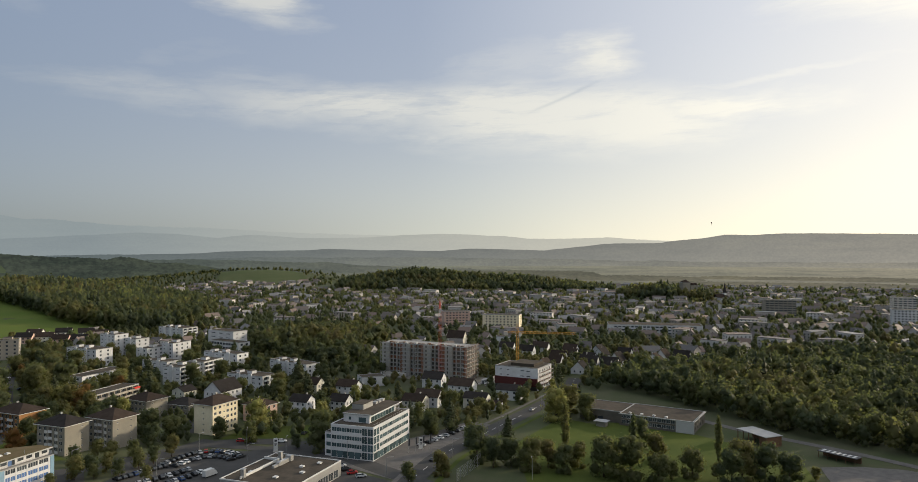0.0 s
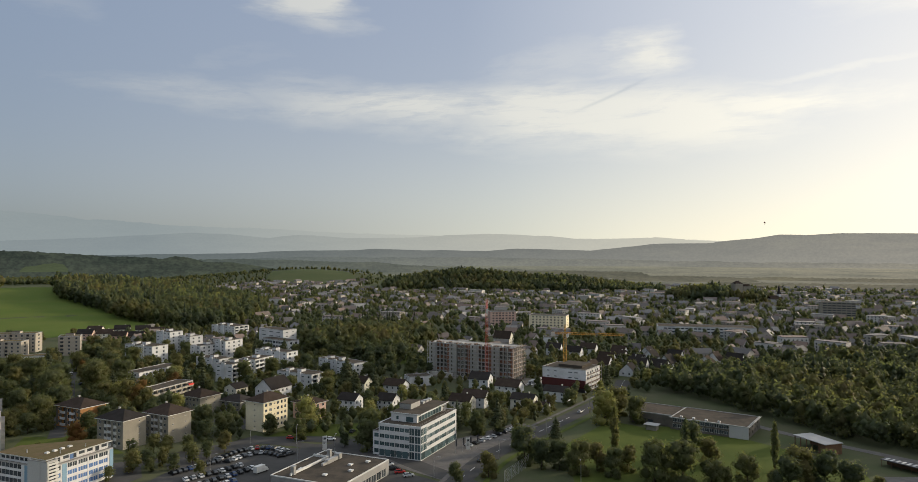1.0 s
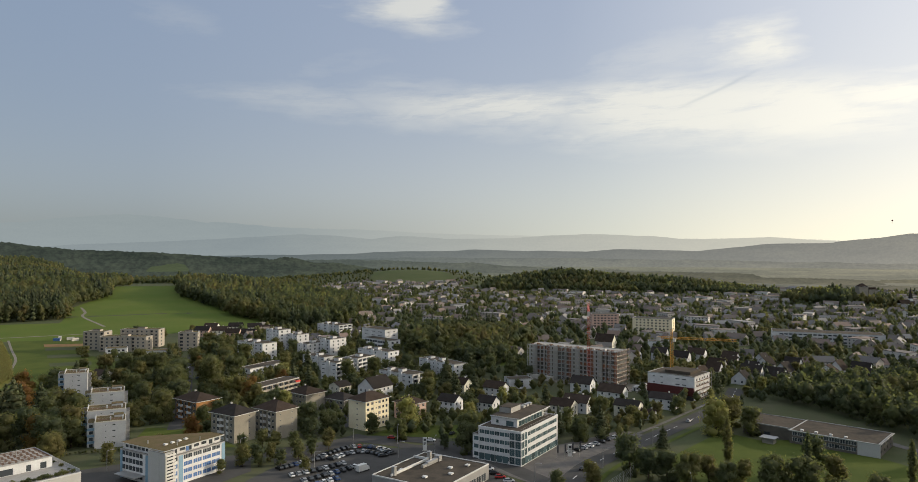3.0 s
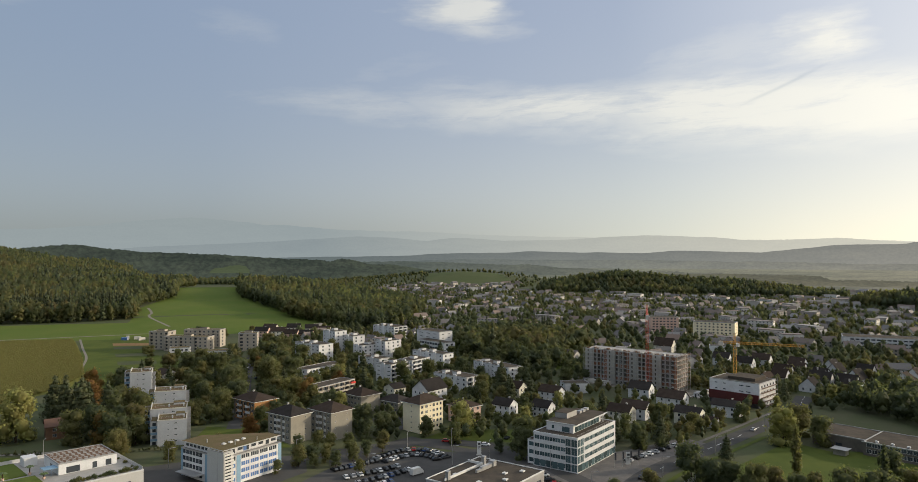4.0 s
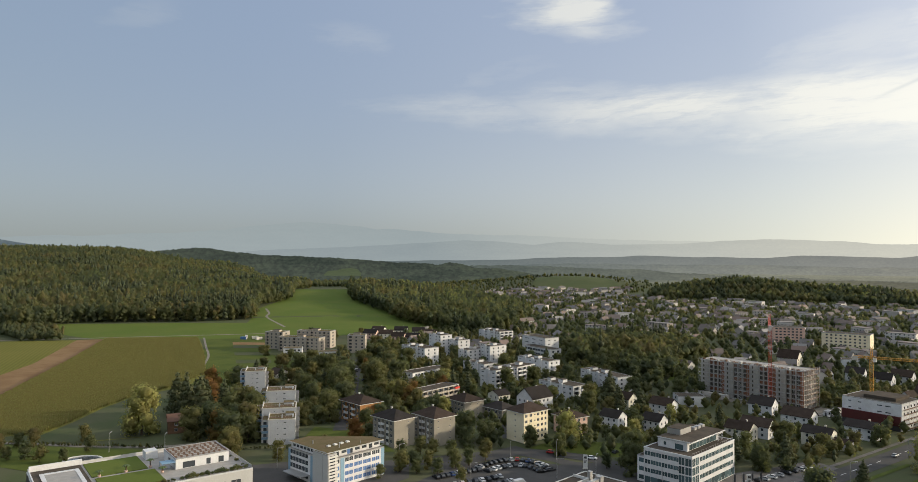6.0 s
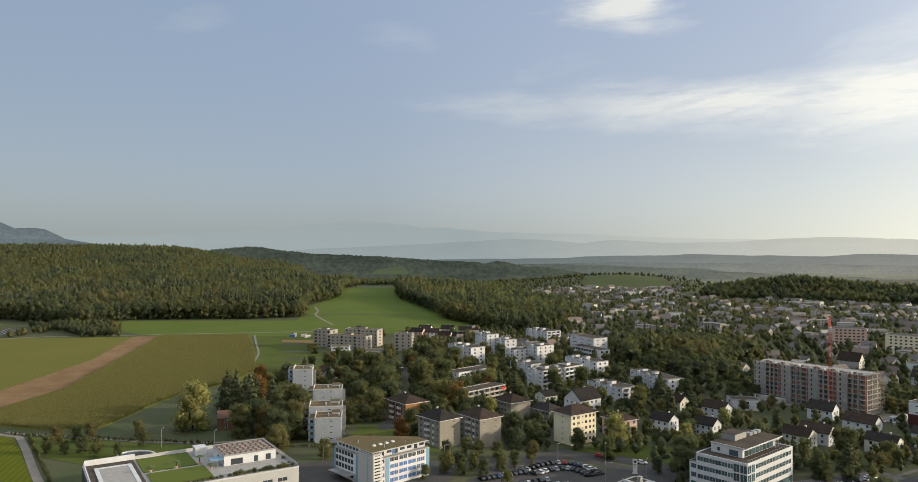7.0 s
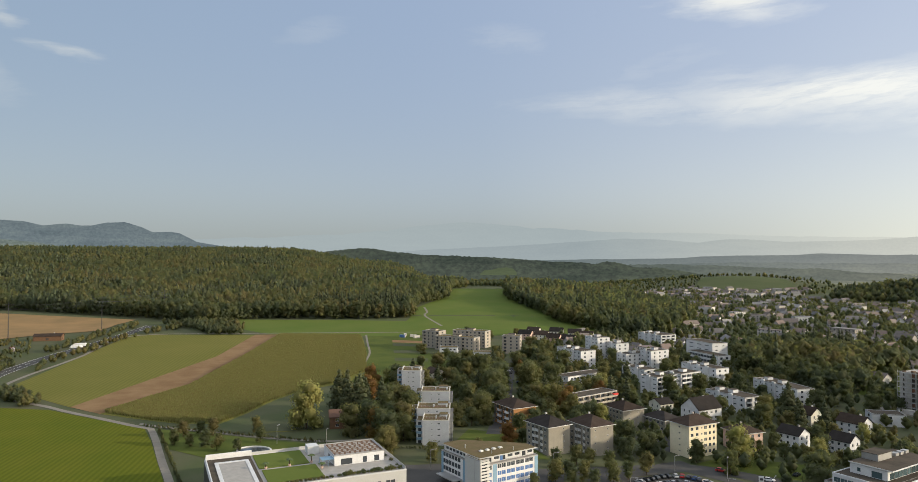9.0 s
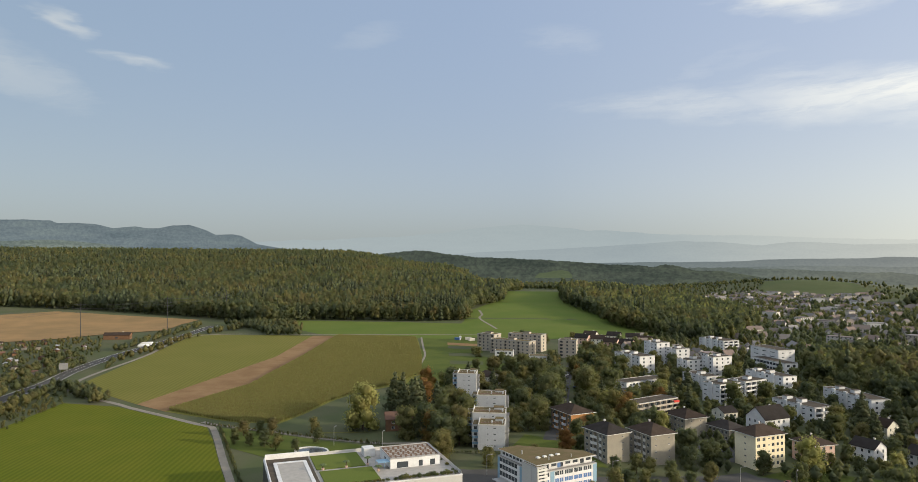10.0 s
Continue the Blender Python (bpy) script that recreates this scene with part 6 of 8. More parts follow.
def tree_meshes(kind, seed, mat):
    rng = np.random.default_rng(seed)
    if kind == "broad":
        arr, tr = crown(rng, broad_lumps(rng, 12, 10.2, 16, -0.06), 1350, 0.36), trunk_mesh(rng, 12, 0.28, 5, 2.6)
    elif kind == "round":
        arr, tr = crown(rng, [(0, 0, 4.2, 2.5, 2.5, 2.9)] + broad_lumps(rng, 7.6, 5.8, 9), 800, 0.27), trunk_mesh(rng, 7, 0.16, 4, 1.2)
    elif kind == "conifer":
        arr, tr = crown(rng, cone_lumps(rng, 17, 8.4, 9), 1000, 0.5, 0.74, 0.4), trunk_mesh(rng, 18, 0.26, 0)
    elif kind == "poplar":
        lumps = [(rng.uniform(-.4, .4), rng.uniform(-.4, .4), 2.5 + 1.75 * k, 1.5 * math.sin(0.55 + k * 0.24), 1.5 * math.sin(0.55 + k * 0.24), 2.0) for k in range(10)]
        arr, tr = crown(rng, lumps, 760, 0.42), trunk_mesh(rng, 18, 0.24, 0)
    else:
        arr, tr = crown(rng, [(0, 0, 0.9, 1.1, 1.1, 0.9), (0.8, 0.3, 0.7, 0.8, 0.8, 0.7), (-0.7, -0.4, 0.75, 0.85, 0.8, 0.75)], 190, 0.26), None
    return mesh_arrays("crown", *arr, mat), tr


TREE_LOOKS = {
    "broad": ("broadleaf_tree", "green broadleaf tree beginning to turn yellow", "tree"), "round": ("garden_tree", "small rounded garden tree with dense leaves", "tree"),
    "conifer": ("conifer", "tall dark green conifer with drooping boughs", "tree"), "poplar": ("poplar", "tall narrow columnar poplar beside the lawn", "tree"),
    "bush": ("bush", "low green garden shrub", "bush"), "yellow": ("broadleaf_tree", "broadleaf tree in bright yellow-green leaf", "tree"), "red": ("broadleaf_tree", "broadleaf tree in orange-brown autumn leaf", "tree")}
PROTO = {}
for kind, mat, n in (("broad", M_LEAF, 5), ("round", M_LEAF, 3), ("conifer", M_NEEDLE, 3), ("poplar", M_LEAF, 2), ("bush", M_LEAF, 3), ("yellow", M_YELLOWLEAF, 2), ("red", M_REDLEAF, 2)):
    PROTO[kind] = [tree_meshes("broad" if kind in ("yellow", "red") else kind, 40 + i + len(kind) * 10, mat) for i in range(n)]
tree_rng = random.Random(11)
TREES = []


def plant(kind, x, y, size=1.0, z=None):
    crown_me, trunk_me = tree_rng.choice(PROTO[kind])
    name, label, category = TREE_LOOKS[kind]
    s = size * tree_rng.uniform(0.88, 1.12)
    own = new(name)
    own.matrix_basis = pose(x, y, ground_at(x, y) if z is None else z, 0, 0, tree_rng.uniform(0, 360)) @ Matrix.Diagonal((s * tree_rng.uniform(0.9, 1.1), s * tree_rng.uniform(0.9, 1.1), s, 1))
    tagged(own, label, category, "trees of the town" if kind != "bush" else "garden shrubs")
    part_mesh("crown", crown_me, own)
    if trunk_me:
        part_mesh("trunk", trunk_me, own)
    TREES.append((x, y, s * (4.5 if kind in ("broad", "yellow", "red") else 2.6)))


def clear_of(x, y, margin):
    for bx, by, rot, w, d in FOOTPRINTS:
        a = radians(-rot)
        dx, dy = x - bx, y - by
        if abs(dx * math.cos(a) - dy * math.sin(a)) < w / 2 + margin and abs(dx * math.sin(a) + dy * math.cos(a)) < d / 2 + margin:
            return False
    return True


# trees that stand by themselves
for kind, pts in (
        ("poplar", [(44.6, 295, 1.0), (72.8, 291, 1.0), (106.4, 287, .95)]),
        ("round", [(-131, 269, 0.95), (-128, 279, 1.0), (-125, 286, 1.05), (-122, 297, 1.15), (-149, 288, 1.0), (-144, 262, .9), (-72, 309, .9), (-153, 278, .9), (-118, 264, .8), (-290, 231, 1.1), (-303, 216, 1.0), (-309, 213, .95), (-312, 206, 1.0),
                   (-303, 196, .9), (-295, 199, .8), (-289, 203, .9), (-287, 209, .8), (-276, 223, 1.0), (-280, 203, .8), (-272, 208, .7)]),
        ("broad", [(6, 312, .75), (7.5, 291, 1.0), (21, 285, .85), (36, 283, .8), (48, 283, .65), (56, 271, 1.1), (79.3, 308.6, 1.05), (82.3, 291, .8), (108.5, 268, .9), (117, 268, .95), (28, 278, .8), (41, 276, .8), (66, 269, 1.0), (90, 270, .8), (62, 281, .65), (14, 283, .85), (102, 262, .8), (124, 263, .85), (75, 264, .9), (30, 290, .6),
                   (66, 362, .95), (60, 378, .95), (54, 372, .8), (-7, 272, .7), (-19, 262, .6), (-14, 335, .7), (-4, 381, .8), (25, 390, .6),
                   (-63, 319, .95), (-137, 312, .8), (-96, 320, .7), (-61, 305, 1.0), (-215, 312, 1.0), (-238, 391, 1.2), (-106, 411, .8), (-158, 466, 1.0), (-204, 415, 1.0), (-230, 406, 1.2), (-170, 447, 1.0),
                   (-238, 274, 1.0), (-222, 250, .7), (-249, 266, 1.1), (-252, 256, 1.0), (-275, 307, 1.0), (-260, 300, 1.0), (-245, 290, 1.0), (-236, 262, 1.0),
                   (-225, 340, 1.0), (-235, 350, 1.2), (-246, 368, 1.1), (-228, 330, 1.0), (-255, 385, 1.2), (-265, 400, 1.1), (-250, 410, 1.2), (-243, 335, .9), (-262, 355, 1.0), (-300, 420, 1.1), (-315, 430, 1.1), (-228, 258, .9), (-232, 271, 1.0), (-226, 265, .9), (-243, 277, 1.0), (-217, 244, .8), (-256, 284, 1.0), (-312, 352, 1.0), (-322, 366, .9), (-296, 360, .9), (-331, 416, .9), (-316, 416, 1.0), (-303, 414, .9), (-293, 421, .9), (-397, 574, .7), (-433, 585, .6), (-392, 612, .6), (-308, 495, .8), (-269, 460, .9), (-288, 453, .9), (-303, 499, .8), (-347, 415, .7), (-355, 455, .6), (-392, 470, .6), (-404, 478, .5)]),
        ("round", [(-144, 262, 1.1), (-141, 268, 1.0), (-138, 264, .8), (-137, 272, 1.1), (-144, 290, 1.0), (-137, 294, .9), (-147, 251, .7), (-152, 244, .55), (-186, 262, .9), (-192, 258, 1.0), (-196, 250, 1.1), (-188, 272, .8)]),
        ("round", [(81.6, 268, 1.0), (99, 268, .8), (126.5, 271, .9), (135.6, 266, .8), (-12.5, 333, 1.0), (-21, 357, 1.3), (-6, 350, 1.1), (11, 375, 1.1), (-5, 382, .9), (-30, 345, 1.0)]),
        ("yellow", [(-279, 252, 1.5), (-97, 336, 1.0), (-319, 351, .85), (50, 359, 1.05), (-50, 322, .45)]),
        ("red", [(-185, 291, .65), (-198, 366, 1.0), (-297, 312, 1.0), (-240, 262, .95), (-60, 318, .5), (-232, 282, .9), (-303, 323, .8), (-326, 344, .95)]),
        ("conifer", [(-275, 276, 1.25), (-269, 279, 1.3), (-265, 291, 1.2), (-285, 285, 1.2), (-290, 296, 1.15), (-297, 290, 1.2), (-280, 292, 1.2), (-272, 286, 1.25), (-99, 431, 1.15), (-93, 425, .9), (-88, 408, 1.0), (-36, 412, .6), (22.9, 328, .62), (-79, 418, .9)])):
    for x, y, s in [p for p in pts if clear_of(p[0], p[1], 1.5)]:
        plant(kind, x, y, s * (1.3 if kind in ("broad", "yellow", "red") else 1.1))

LANES = [((-240, 215), (-166, 257)), ((-166, 257), (-140, 286)), ((-140, 286), (-112, 318)), ((-112, 318), (-70, 317)), ((-70, 317), (-34, 283)), ((-19, 266), (-6, 303)), ((-6, 303), (16, 342)), ((16, 342), (37, 379)), ((37, 379), (66, 431)), ((66, 431), (80, 480)),
         ((-330, 520), (-282, 436)), ((-282, 436), (-240, 369)), ((-240, 369), (-200, 300)), ((118, 352), (148, 314)), ((148, 314), (200, 262))]


def off_lanes(x, y, margin):
    for (x0, y0), (x1, y1) in LANES:
        t = max(0, min(1, ((x - x0) * (x1 - x0) + (y - y0) * (y1 - y0)) / ((x1 - x0) ** 2 + (y1 - y0) ** 2)))
        if math.hypot(x - x0 - t * (x1 - x0), y - y0 - t * (y1 - y0)) < margin:
            return False
    return True


OPEN = [[(-135, 240), (-130, 285), (-112, 306), (-60, 290), (-20, 262), (-60, 200)], [(22, 312), (53, 370), (72, 355), (126, 345), (150, 300), (130, 230), (20, 240)],
        [(-389, 203), (-419, 274), (-498, 371), (-588, 476), (-519, 522), (-374, 390), (-343, 338), (-303, 294), (-270, 250), (-302, 205)], [(-515, 524), (-477, 544), (-372, 425), (-360, 378)],
        [(-496, 557), (-820, 1060), (-720, 1120), (-522, 838), (-365, 729), (-400, 618), (-430, 570)], [(150, 290), (175, 285), (215, 250), (170, 200), (120, 240)], [(60, 350), (130, 330), (140, 400), (60, 430)],
        [(-158, 328), (-126, 326), (-108, 356), (-124, 372), (-160, 358)], [(-114, 316), (-70, 316), (-58, 332), (-70, 350), (-108, 336)], [(-80, 522), (-78, 578), (-64, 592), (-50, 580), (-55, 530)], [(-60, 425), (-30, 405), (12, 405), (22, 440), (0, 470), (-50, 500)]]
WOODS = {
    "right": [(94, 450), (118, 416), (136, 382), (147, 354), (157, 331), (175, 313), (194, 294), (222, 272), (420, 330), (420, 480), (362, 550), (294, 569), (238, 550), (183, 512), (130, 490)],
    "grove": [(-160, 545), (-96, 516), (-78, 524), (-76, 578), (-64, 596), (-70, 650), (-90, 700), (-160, 770), (-190, 640)],
    "mound": [(270, 1210), (295, 1160), (345, 1140), (420, 1160), (445, 1195), (400, 1250), (305, 1250)],
    "hill": [(-395, 745), (-440, 775), (-522, 855), (-600, 912), (-735, 1100), (-700, 1220), (-560, 1250), (-455, 1180), (-335, 961), (-290, 750), (-335, 720)]}
TOWN = [(-330, 700), (-345, 560), (-320, 400), (-300, 330), (-190, 285), (-100, 325), (-30, 330), (-10, 320), (40, 400), (90, 440), (150, 520), (150, 640), (-60, 700), (-200, 660)]
AWNING_YARD = [(-194, 368), (-168, 360), (-158, 398), (-182, 412)]
HOUSE_BELT = [(-110, 365), (-20, 345), (45, 375), (70, 440), (-20, 475), (-110, 465)]
town_rng = random.Random(5)
count = 0
for attempt in range(9000):
    x, y = town_rng.uniform(-350, 160), town_rng.uniform(285, 560)
    if count >= 400 or not inside(TOWN, x, y) or any(inside(p, x, y) for p in OPEN) or any(inside(p, x, y) for p in WOODS.values()):
        continue
    thin = inside(HOUSE_BELT, x, y)
    if thin and town_rng.random() < 0.3:
        continue
    kind = town_rng.choices(("broad", "round", "conifer", "yellow", "red"), (48, 42, 6, 2, 1.5))[0]
    size = town_rng.uniform(0.7, 1.15) if kind != "round" else town_rng.uniform(0.8, 1.4)
    size *= 0.74 if thin else 0.72 if x > -30 and y > 400 else 1.0
    reach = size * (4.0 if kind != "round" else 2.2)
    if not clear_of(x, y, reach * 0.7 + 0.5) or not off_lanes(x, y, 5.5 + reach * 0.6) or any(math.hypot(x - a, y - b) < (reach + c) * 0.55 for a, b, c in TREES):
        continue
    count += 1
    if not inside(AWNING_YARD, x, y):
        plant(kind, x, y, size)
count = 0
for attempt in range(6000):
    x, y = town_rng.uniform(-330, 120), town_rng.uniform(285, 480)
    if count >= 70 or not inside(TOWN, x, y) or any(inside(p, x, y) for p in OPEN) or not clear_of(x, y, 1.2) or clear_of(x, y, 5.0) or not off_lanes(x, y, 6):
        continue
    plant("bush", x, y, town_rng.uniform(0.7, 1.3))
    count += 1

# ---- woods: too many trees to count, one mesh a wood ----
wood_rng = np.random.default_rng(21)
LOW = {k: [crown(np.random.default_rng(70 + i), (broad_lumps(np.random.default_rng(70 + i), 14, 10, 6) if k in ("broad", "near") else [(0, 0, 6.5, 4.6, 4.6, 5.5), (1.2, 0.8, 10, 3.2, 3.2, 3.6)]) if k != "needle" else [(0, 0, 3.2 + 3.3 * j, 3.7 - 0.74 * j, 3.7 - 0.74 * j, 2.8) for j in range(5)],
                 n, s, c, 0.0, COARSE) for i in range(4)] for k, n, s, c in (("near", 150, 0.66, 0.80), ("broad", 64, 0.92, 0.84), ("far", 26, 1.3, 0.95), ("needle", 44, 1.0, 0.84))}
LOW_TINY = [crown(np.random.default_rng(80 + i), [(0.4, 0.2, 7.2, 4.3, 4.3, 5.4)], 14, 1.7, 0.98, 0.0, COARSE) for i in range(4)]
LOW_FAR_NEEDLE = [crown(np.random.default_rng(90 + i), [(0, 0, 5, 3.3, 3.3, 5), (0, 0, 10.5, 2.1, 2.1, 4.6)], 20, 1.1, 0.92, 0.0, COARSE) for i in range(3)]


def wood(name, label, pts, needles=0.3, size=1.0, far=900.0, tall=1.0, turned=0.36):
    """Trees at the points joined into one mesh of leaves and one of needles."""
    sets = {"broad": [[], [], [], [], 0], "needle": [[], [], [], [], 0]}
    for x, y in pts:
        patch = noise.noise(Vector((x * 0.009, y * 0.009, 4.2)))
        is_needle = wood_rng.random() < needles * (2.8 if patch > 0.15 else 0.15)
        distant = math.hypot(x, y) > far
        arr = (LOW_FAR_NEEDLE if distant else LOW["needle"]) if is_needle else ((LOW_TINY if math.hypot(x, y) > 850 else LOW["far"]) if distant else LOW["near" if math.hypot(x, y) < 560 else "broad"])
        v, q, t = arr[wood_rng.integers(len(arr))]
        s = size * wood_rng.uniform(0.68, 1.25)
        a = wood_rng.uniform(0, 6.28)
        rot = np.array([[math.cos(a), -math.sin(a), 0], [math.sin(a), math.cos(a), 0], [0, 0, 1]])
        bag = sets["needle" if is_needle else "broad"]
        bag[0].append(v @ rot.T * np.array([s, s, s * tall * wood_rng.uniform(0.88, 1.14)]) + np.array([x, y, ground_at(x, y)]))
        bag[1].append(q + bag[4]), bag[2].append(t + bag[4])
        tone = min(0.99, max(0.01, turned + 0.75 * noise.noise(Vector((x * 0.014, y * 0.014, 9.7))) + wood_rng.normal() * 0.2))
        bag[3].append((np.full(len(q), tone), np.full(len(t), tone)))
        bag[4] += len(v)
    for kind, mat in (("broad", M_LEAF), ("needle", M_NEEDLE)):
        v, q, t, tone, n = sets[kind]
        if n:
            me = mesh_arrays(name, np.concatenate(v), np.concatenate(q), np.concatenate(t), mat, np.concatenate([a for a, b in tone] + [b for a, b in tone]))
            tagged(new(name, me), label if kind == "broad" else label.replace("broadleaf", "conifer").replace("leafy", "conifer"), "wood", kind="stuff")


def scatter(poly, spacing, jitter=0.45, keep=1.0):
    xs, ys = [p[0] for p in poly], [p[1] for p in poly]
    out = []
    for j, y in enumerate(np.arange(min(ys), max(ys), spacing * 0.87)):
        for x in np.arange(min(xs) + (j % 2) * spacing / 2, max(xs), spacing):
            px, py = x + wood_rng.uniform(-1, 1) * spacing * jitter, y + wood_rng.uniform(-1, 1) * spacing * jitter
            if inside(poly, px, py) and wood_rng.random() < keep:
                out.append((px, py))
    return out


wood("wood", "dense leafy wood with broadleaf trees turning olive", scatter(WOODS["right"], 7.6), 0.06, 1.05)
wood("wood", "leafy broadleaf grove on a low rise", [p for p in scatter(WOODS["grove"], 7.4) if clear_of(*p, 4)], 0.12, 1.1)
wood("wood", "dark leafy wood on the meadow's edge", scatter(WOODS["hill"], 8.4), 0.06, 1.12, 1000, 1.3)
FRONT = [(-1240, 200), (-1002, 385), (-830, 462), (-735, 484), (-735, 545), (-631, 626), (-590, 676), (-672, 776), (-700, 886), (-812, 1035), (-850, 1130)]
NEAR_FOREST = FRONT + [(-1000, 1250), (-1500, 330)]
wood("forest", "mixed broadleaf forest on rising ground", scatter(NEAR_FOREST, 8.7), 0.22, 1.16, 1000, 1.2, 0.5)
MID_FOREST = [(-900, 1180), (-1000, 1250), (-1500, 330), (-1240, 200), (-1500, 150), (-1950, 450), (-1450, 1250), (-1330, 1500), (-1130, 1380)]
edge_pts = []
for (x0, y0), (x1, y1) in zip(FRONT[:-1], FRONT[1:]):
    long = math.hypot(x1 - x0, y1 - y0)
    for k in range(int(long / 8)):
        f = (k + wood_rng.random()) / int(long / 8)
        edge_pts.append((x0 + (x1 - x0) * f - (y1 - y0) / long * wood_rng.uniform(0, 7), y0 + (y1 - y0) * f + (x1 - x0) / long * wood_rng.uniform(0, 7)))
for (x0, y0), (x1, y1) in zip(WOODS["hill"][:5][:-1], WOODS["hill"][1:5]):
    for k in range(int(math.hypot(x1 - x0, y1 - y0) / 8)):
        f = wood_rng.random()
        edge_pts.append((x0 + (x1 - x0) * f + wood_rng.uniform(-4, 4), y0 + (y1 - y0) * f + wood_rng.uniform(-4, 4)))
wood("wood", "tall broadleaf trees along the forest edge", edge_pts, 0.06, 1.25, 2000, 1.2)
wood("forest", "mixed broadleaf forest on rising ground", scatter(MID_FOREST, 9.6), 0.15, 0.98, 800, 1.25, 0.5)
FAR_FOREST = [(-1330, 1500), (-1450, 1250), (-1950, 450), (-2600, 500), (-2050, 1300), (-1500, 1700)]
wood("forest", "distant broadleaf forest on the hills", scatter(FAR_FOREST, 13), 0.08, 1.05, 500, 1.15)
RIDGE = [(-275, 1480), (-225, 1452), (-98, 1448), (10, 1444), (120, 1440), (230, 1440), (320, 1450), (340, 1500), (300, 1580), (100, 1650), (-110, 1670), (-250, 1600)]
wood("forest", "dark leafy ridge behind the town", scatter(RIDGE, 9.5), 0.08, 1.1, 500)
wood("wood", "leafy wood on the castle mound", [p for p in scatter(WOODS["mound"], 6.8) if math.hypot(p[0] - 384, p[1] - 1178) > 17], 0.08, 1.08, 500, 1.1)
wood("wood", "leafy trees along the far town edge", scatter([(330, 1480), (1150, 1250), (1200, 1500), (420, 1660)], 24, keep=0.7), 0.1, 0.8, 500)
wood("wood", "leafy trees dotted over the far knoll", [p for p in scatter([(-900, 1600), (-600, 1480), (-330, 1520), (-260, 1900), (-520, 2050), (-900, 2050)], 17, keep=0.6) if not inside([(-640, 1880), (-560, 1950), (-455, 1940), (-400, 1830), (-370, 1690), (-470, 1600), (-580, 1640)], *p)], 0.0, 0.75, 500)
wood("wood", "leafy belt at the foot of the far hill", scatter([(-1130, 1330), (-860, 1290), (-760, 1420), (-700, 1560), (-900, 1680), (-1250, 1600)], 13, keep=0.8), 0.1, 1.0, 500)
# garden trees of the far town
FARTOWN = [(-350, 720), (-345, 585), (-300, 590), (-200, 560), (-60, 520), (-50, 590), (60, 560), (150, 560), (150, 560), (300, 575), (430, 480), (620, 520), (1150, 1250), (1100, 1300), (420, 1640), (350, 1450), (230, 1428), (5, 1432), (-100, 1436), (-230, 1440), (-300, 1490), (-640, 1720), (-480, 1250), (-340, 960)]
pts = [p for p in scatter(FARTOWN, 11.0, keep=0.75) if not any(inside(q, *p) for q in WOODS.values()) and clear_of(*p, 6)]
wood("garden_trees", "leafy garden trees between the houses of the town", pts, 0.015, 0.66, 300)
# small trees and shrubs in the gardens
EASTGARDENS = [(50, 490), (120, 452), (190, 500), (250, 560), (230, 620), (40, 610)]
pts = [p for p in scatter(TOWN, 6.6, keep=0.55) + scatter(EASTGARDENS, 8.0, keep=0.7) if clear_of(*p, 2.2) and off_lanes(*p, 7.5) and not any(inside(q, *p) for q in OPEN[:7]) and not any(inside(q, *p) for q in WOODS.values()) and p[1] < 620
       and not inside([(-66, 492), (-40, 478), (8, 456), (24, 462), (26, 478), (-56, 512)], *p)]
wood("garden_trees", "leafy shrubs and small trees in the gardens", [p for p in pts if p[1] > 318 and not (inside(HOUSE_BELT, *p) and wood_rng.random() < 0.3)], 0.05, 0.47, 300)
# hedges and shrubs along the country road and gardens
pts = []
for (x0, y0), (x1, y1), n in (((-420, 118), (-500, 185), 34), ((-452, 110), (-600, 235), 60), ((-470, 110), (-640, 240), 60), ((-640, 275), (-770, 420), 50), ((-560, 232), (-690, 372), 30), ((-700, 390), (-735, 480), 40), ((-500, 190), (-440, 188), 40), ((-640, 460), (-700, 500), 16)):
    for k in range(n):
        t = (k + wood_rng.random()) / n
        pts.append((x0 + (x1 - x0) * t + wood_rng.normal() * 3, y0 + (y1 - y0) * t + wood_rng.normal() * 3))
pts = [(x + dx, y + dy) for x, y in pts for dx, dy in ((0, 0), (2.5, -2.0))]
wood("hedge", "leafy broadleaf hedge of shrubs along the road", pts, 0.0, 0.42, 200, 1.0, 0.68)
wood("scrub", "overgrown leafy scrub turning yellow beside the lane", [p for p in scatter([(-398, 124), (-449, 172), (-484, 188), (-509, 192), (-502, 165), (-470, 142), (-420, 104)], 4.2, keep=0.8)], 0.0, 0.24, 2000, 1.0, 0.74)
wood("wood", "leafy scrub between field and pasture", scatter([(-760, 440), (-735, 478), (-690, 492), (-640, 462), (-615, 448), (-640, 425), (-690, 440)], 6.0), 0.0, 0.6, 200)


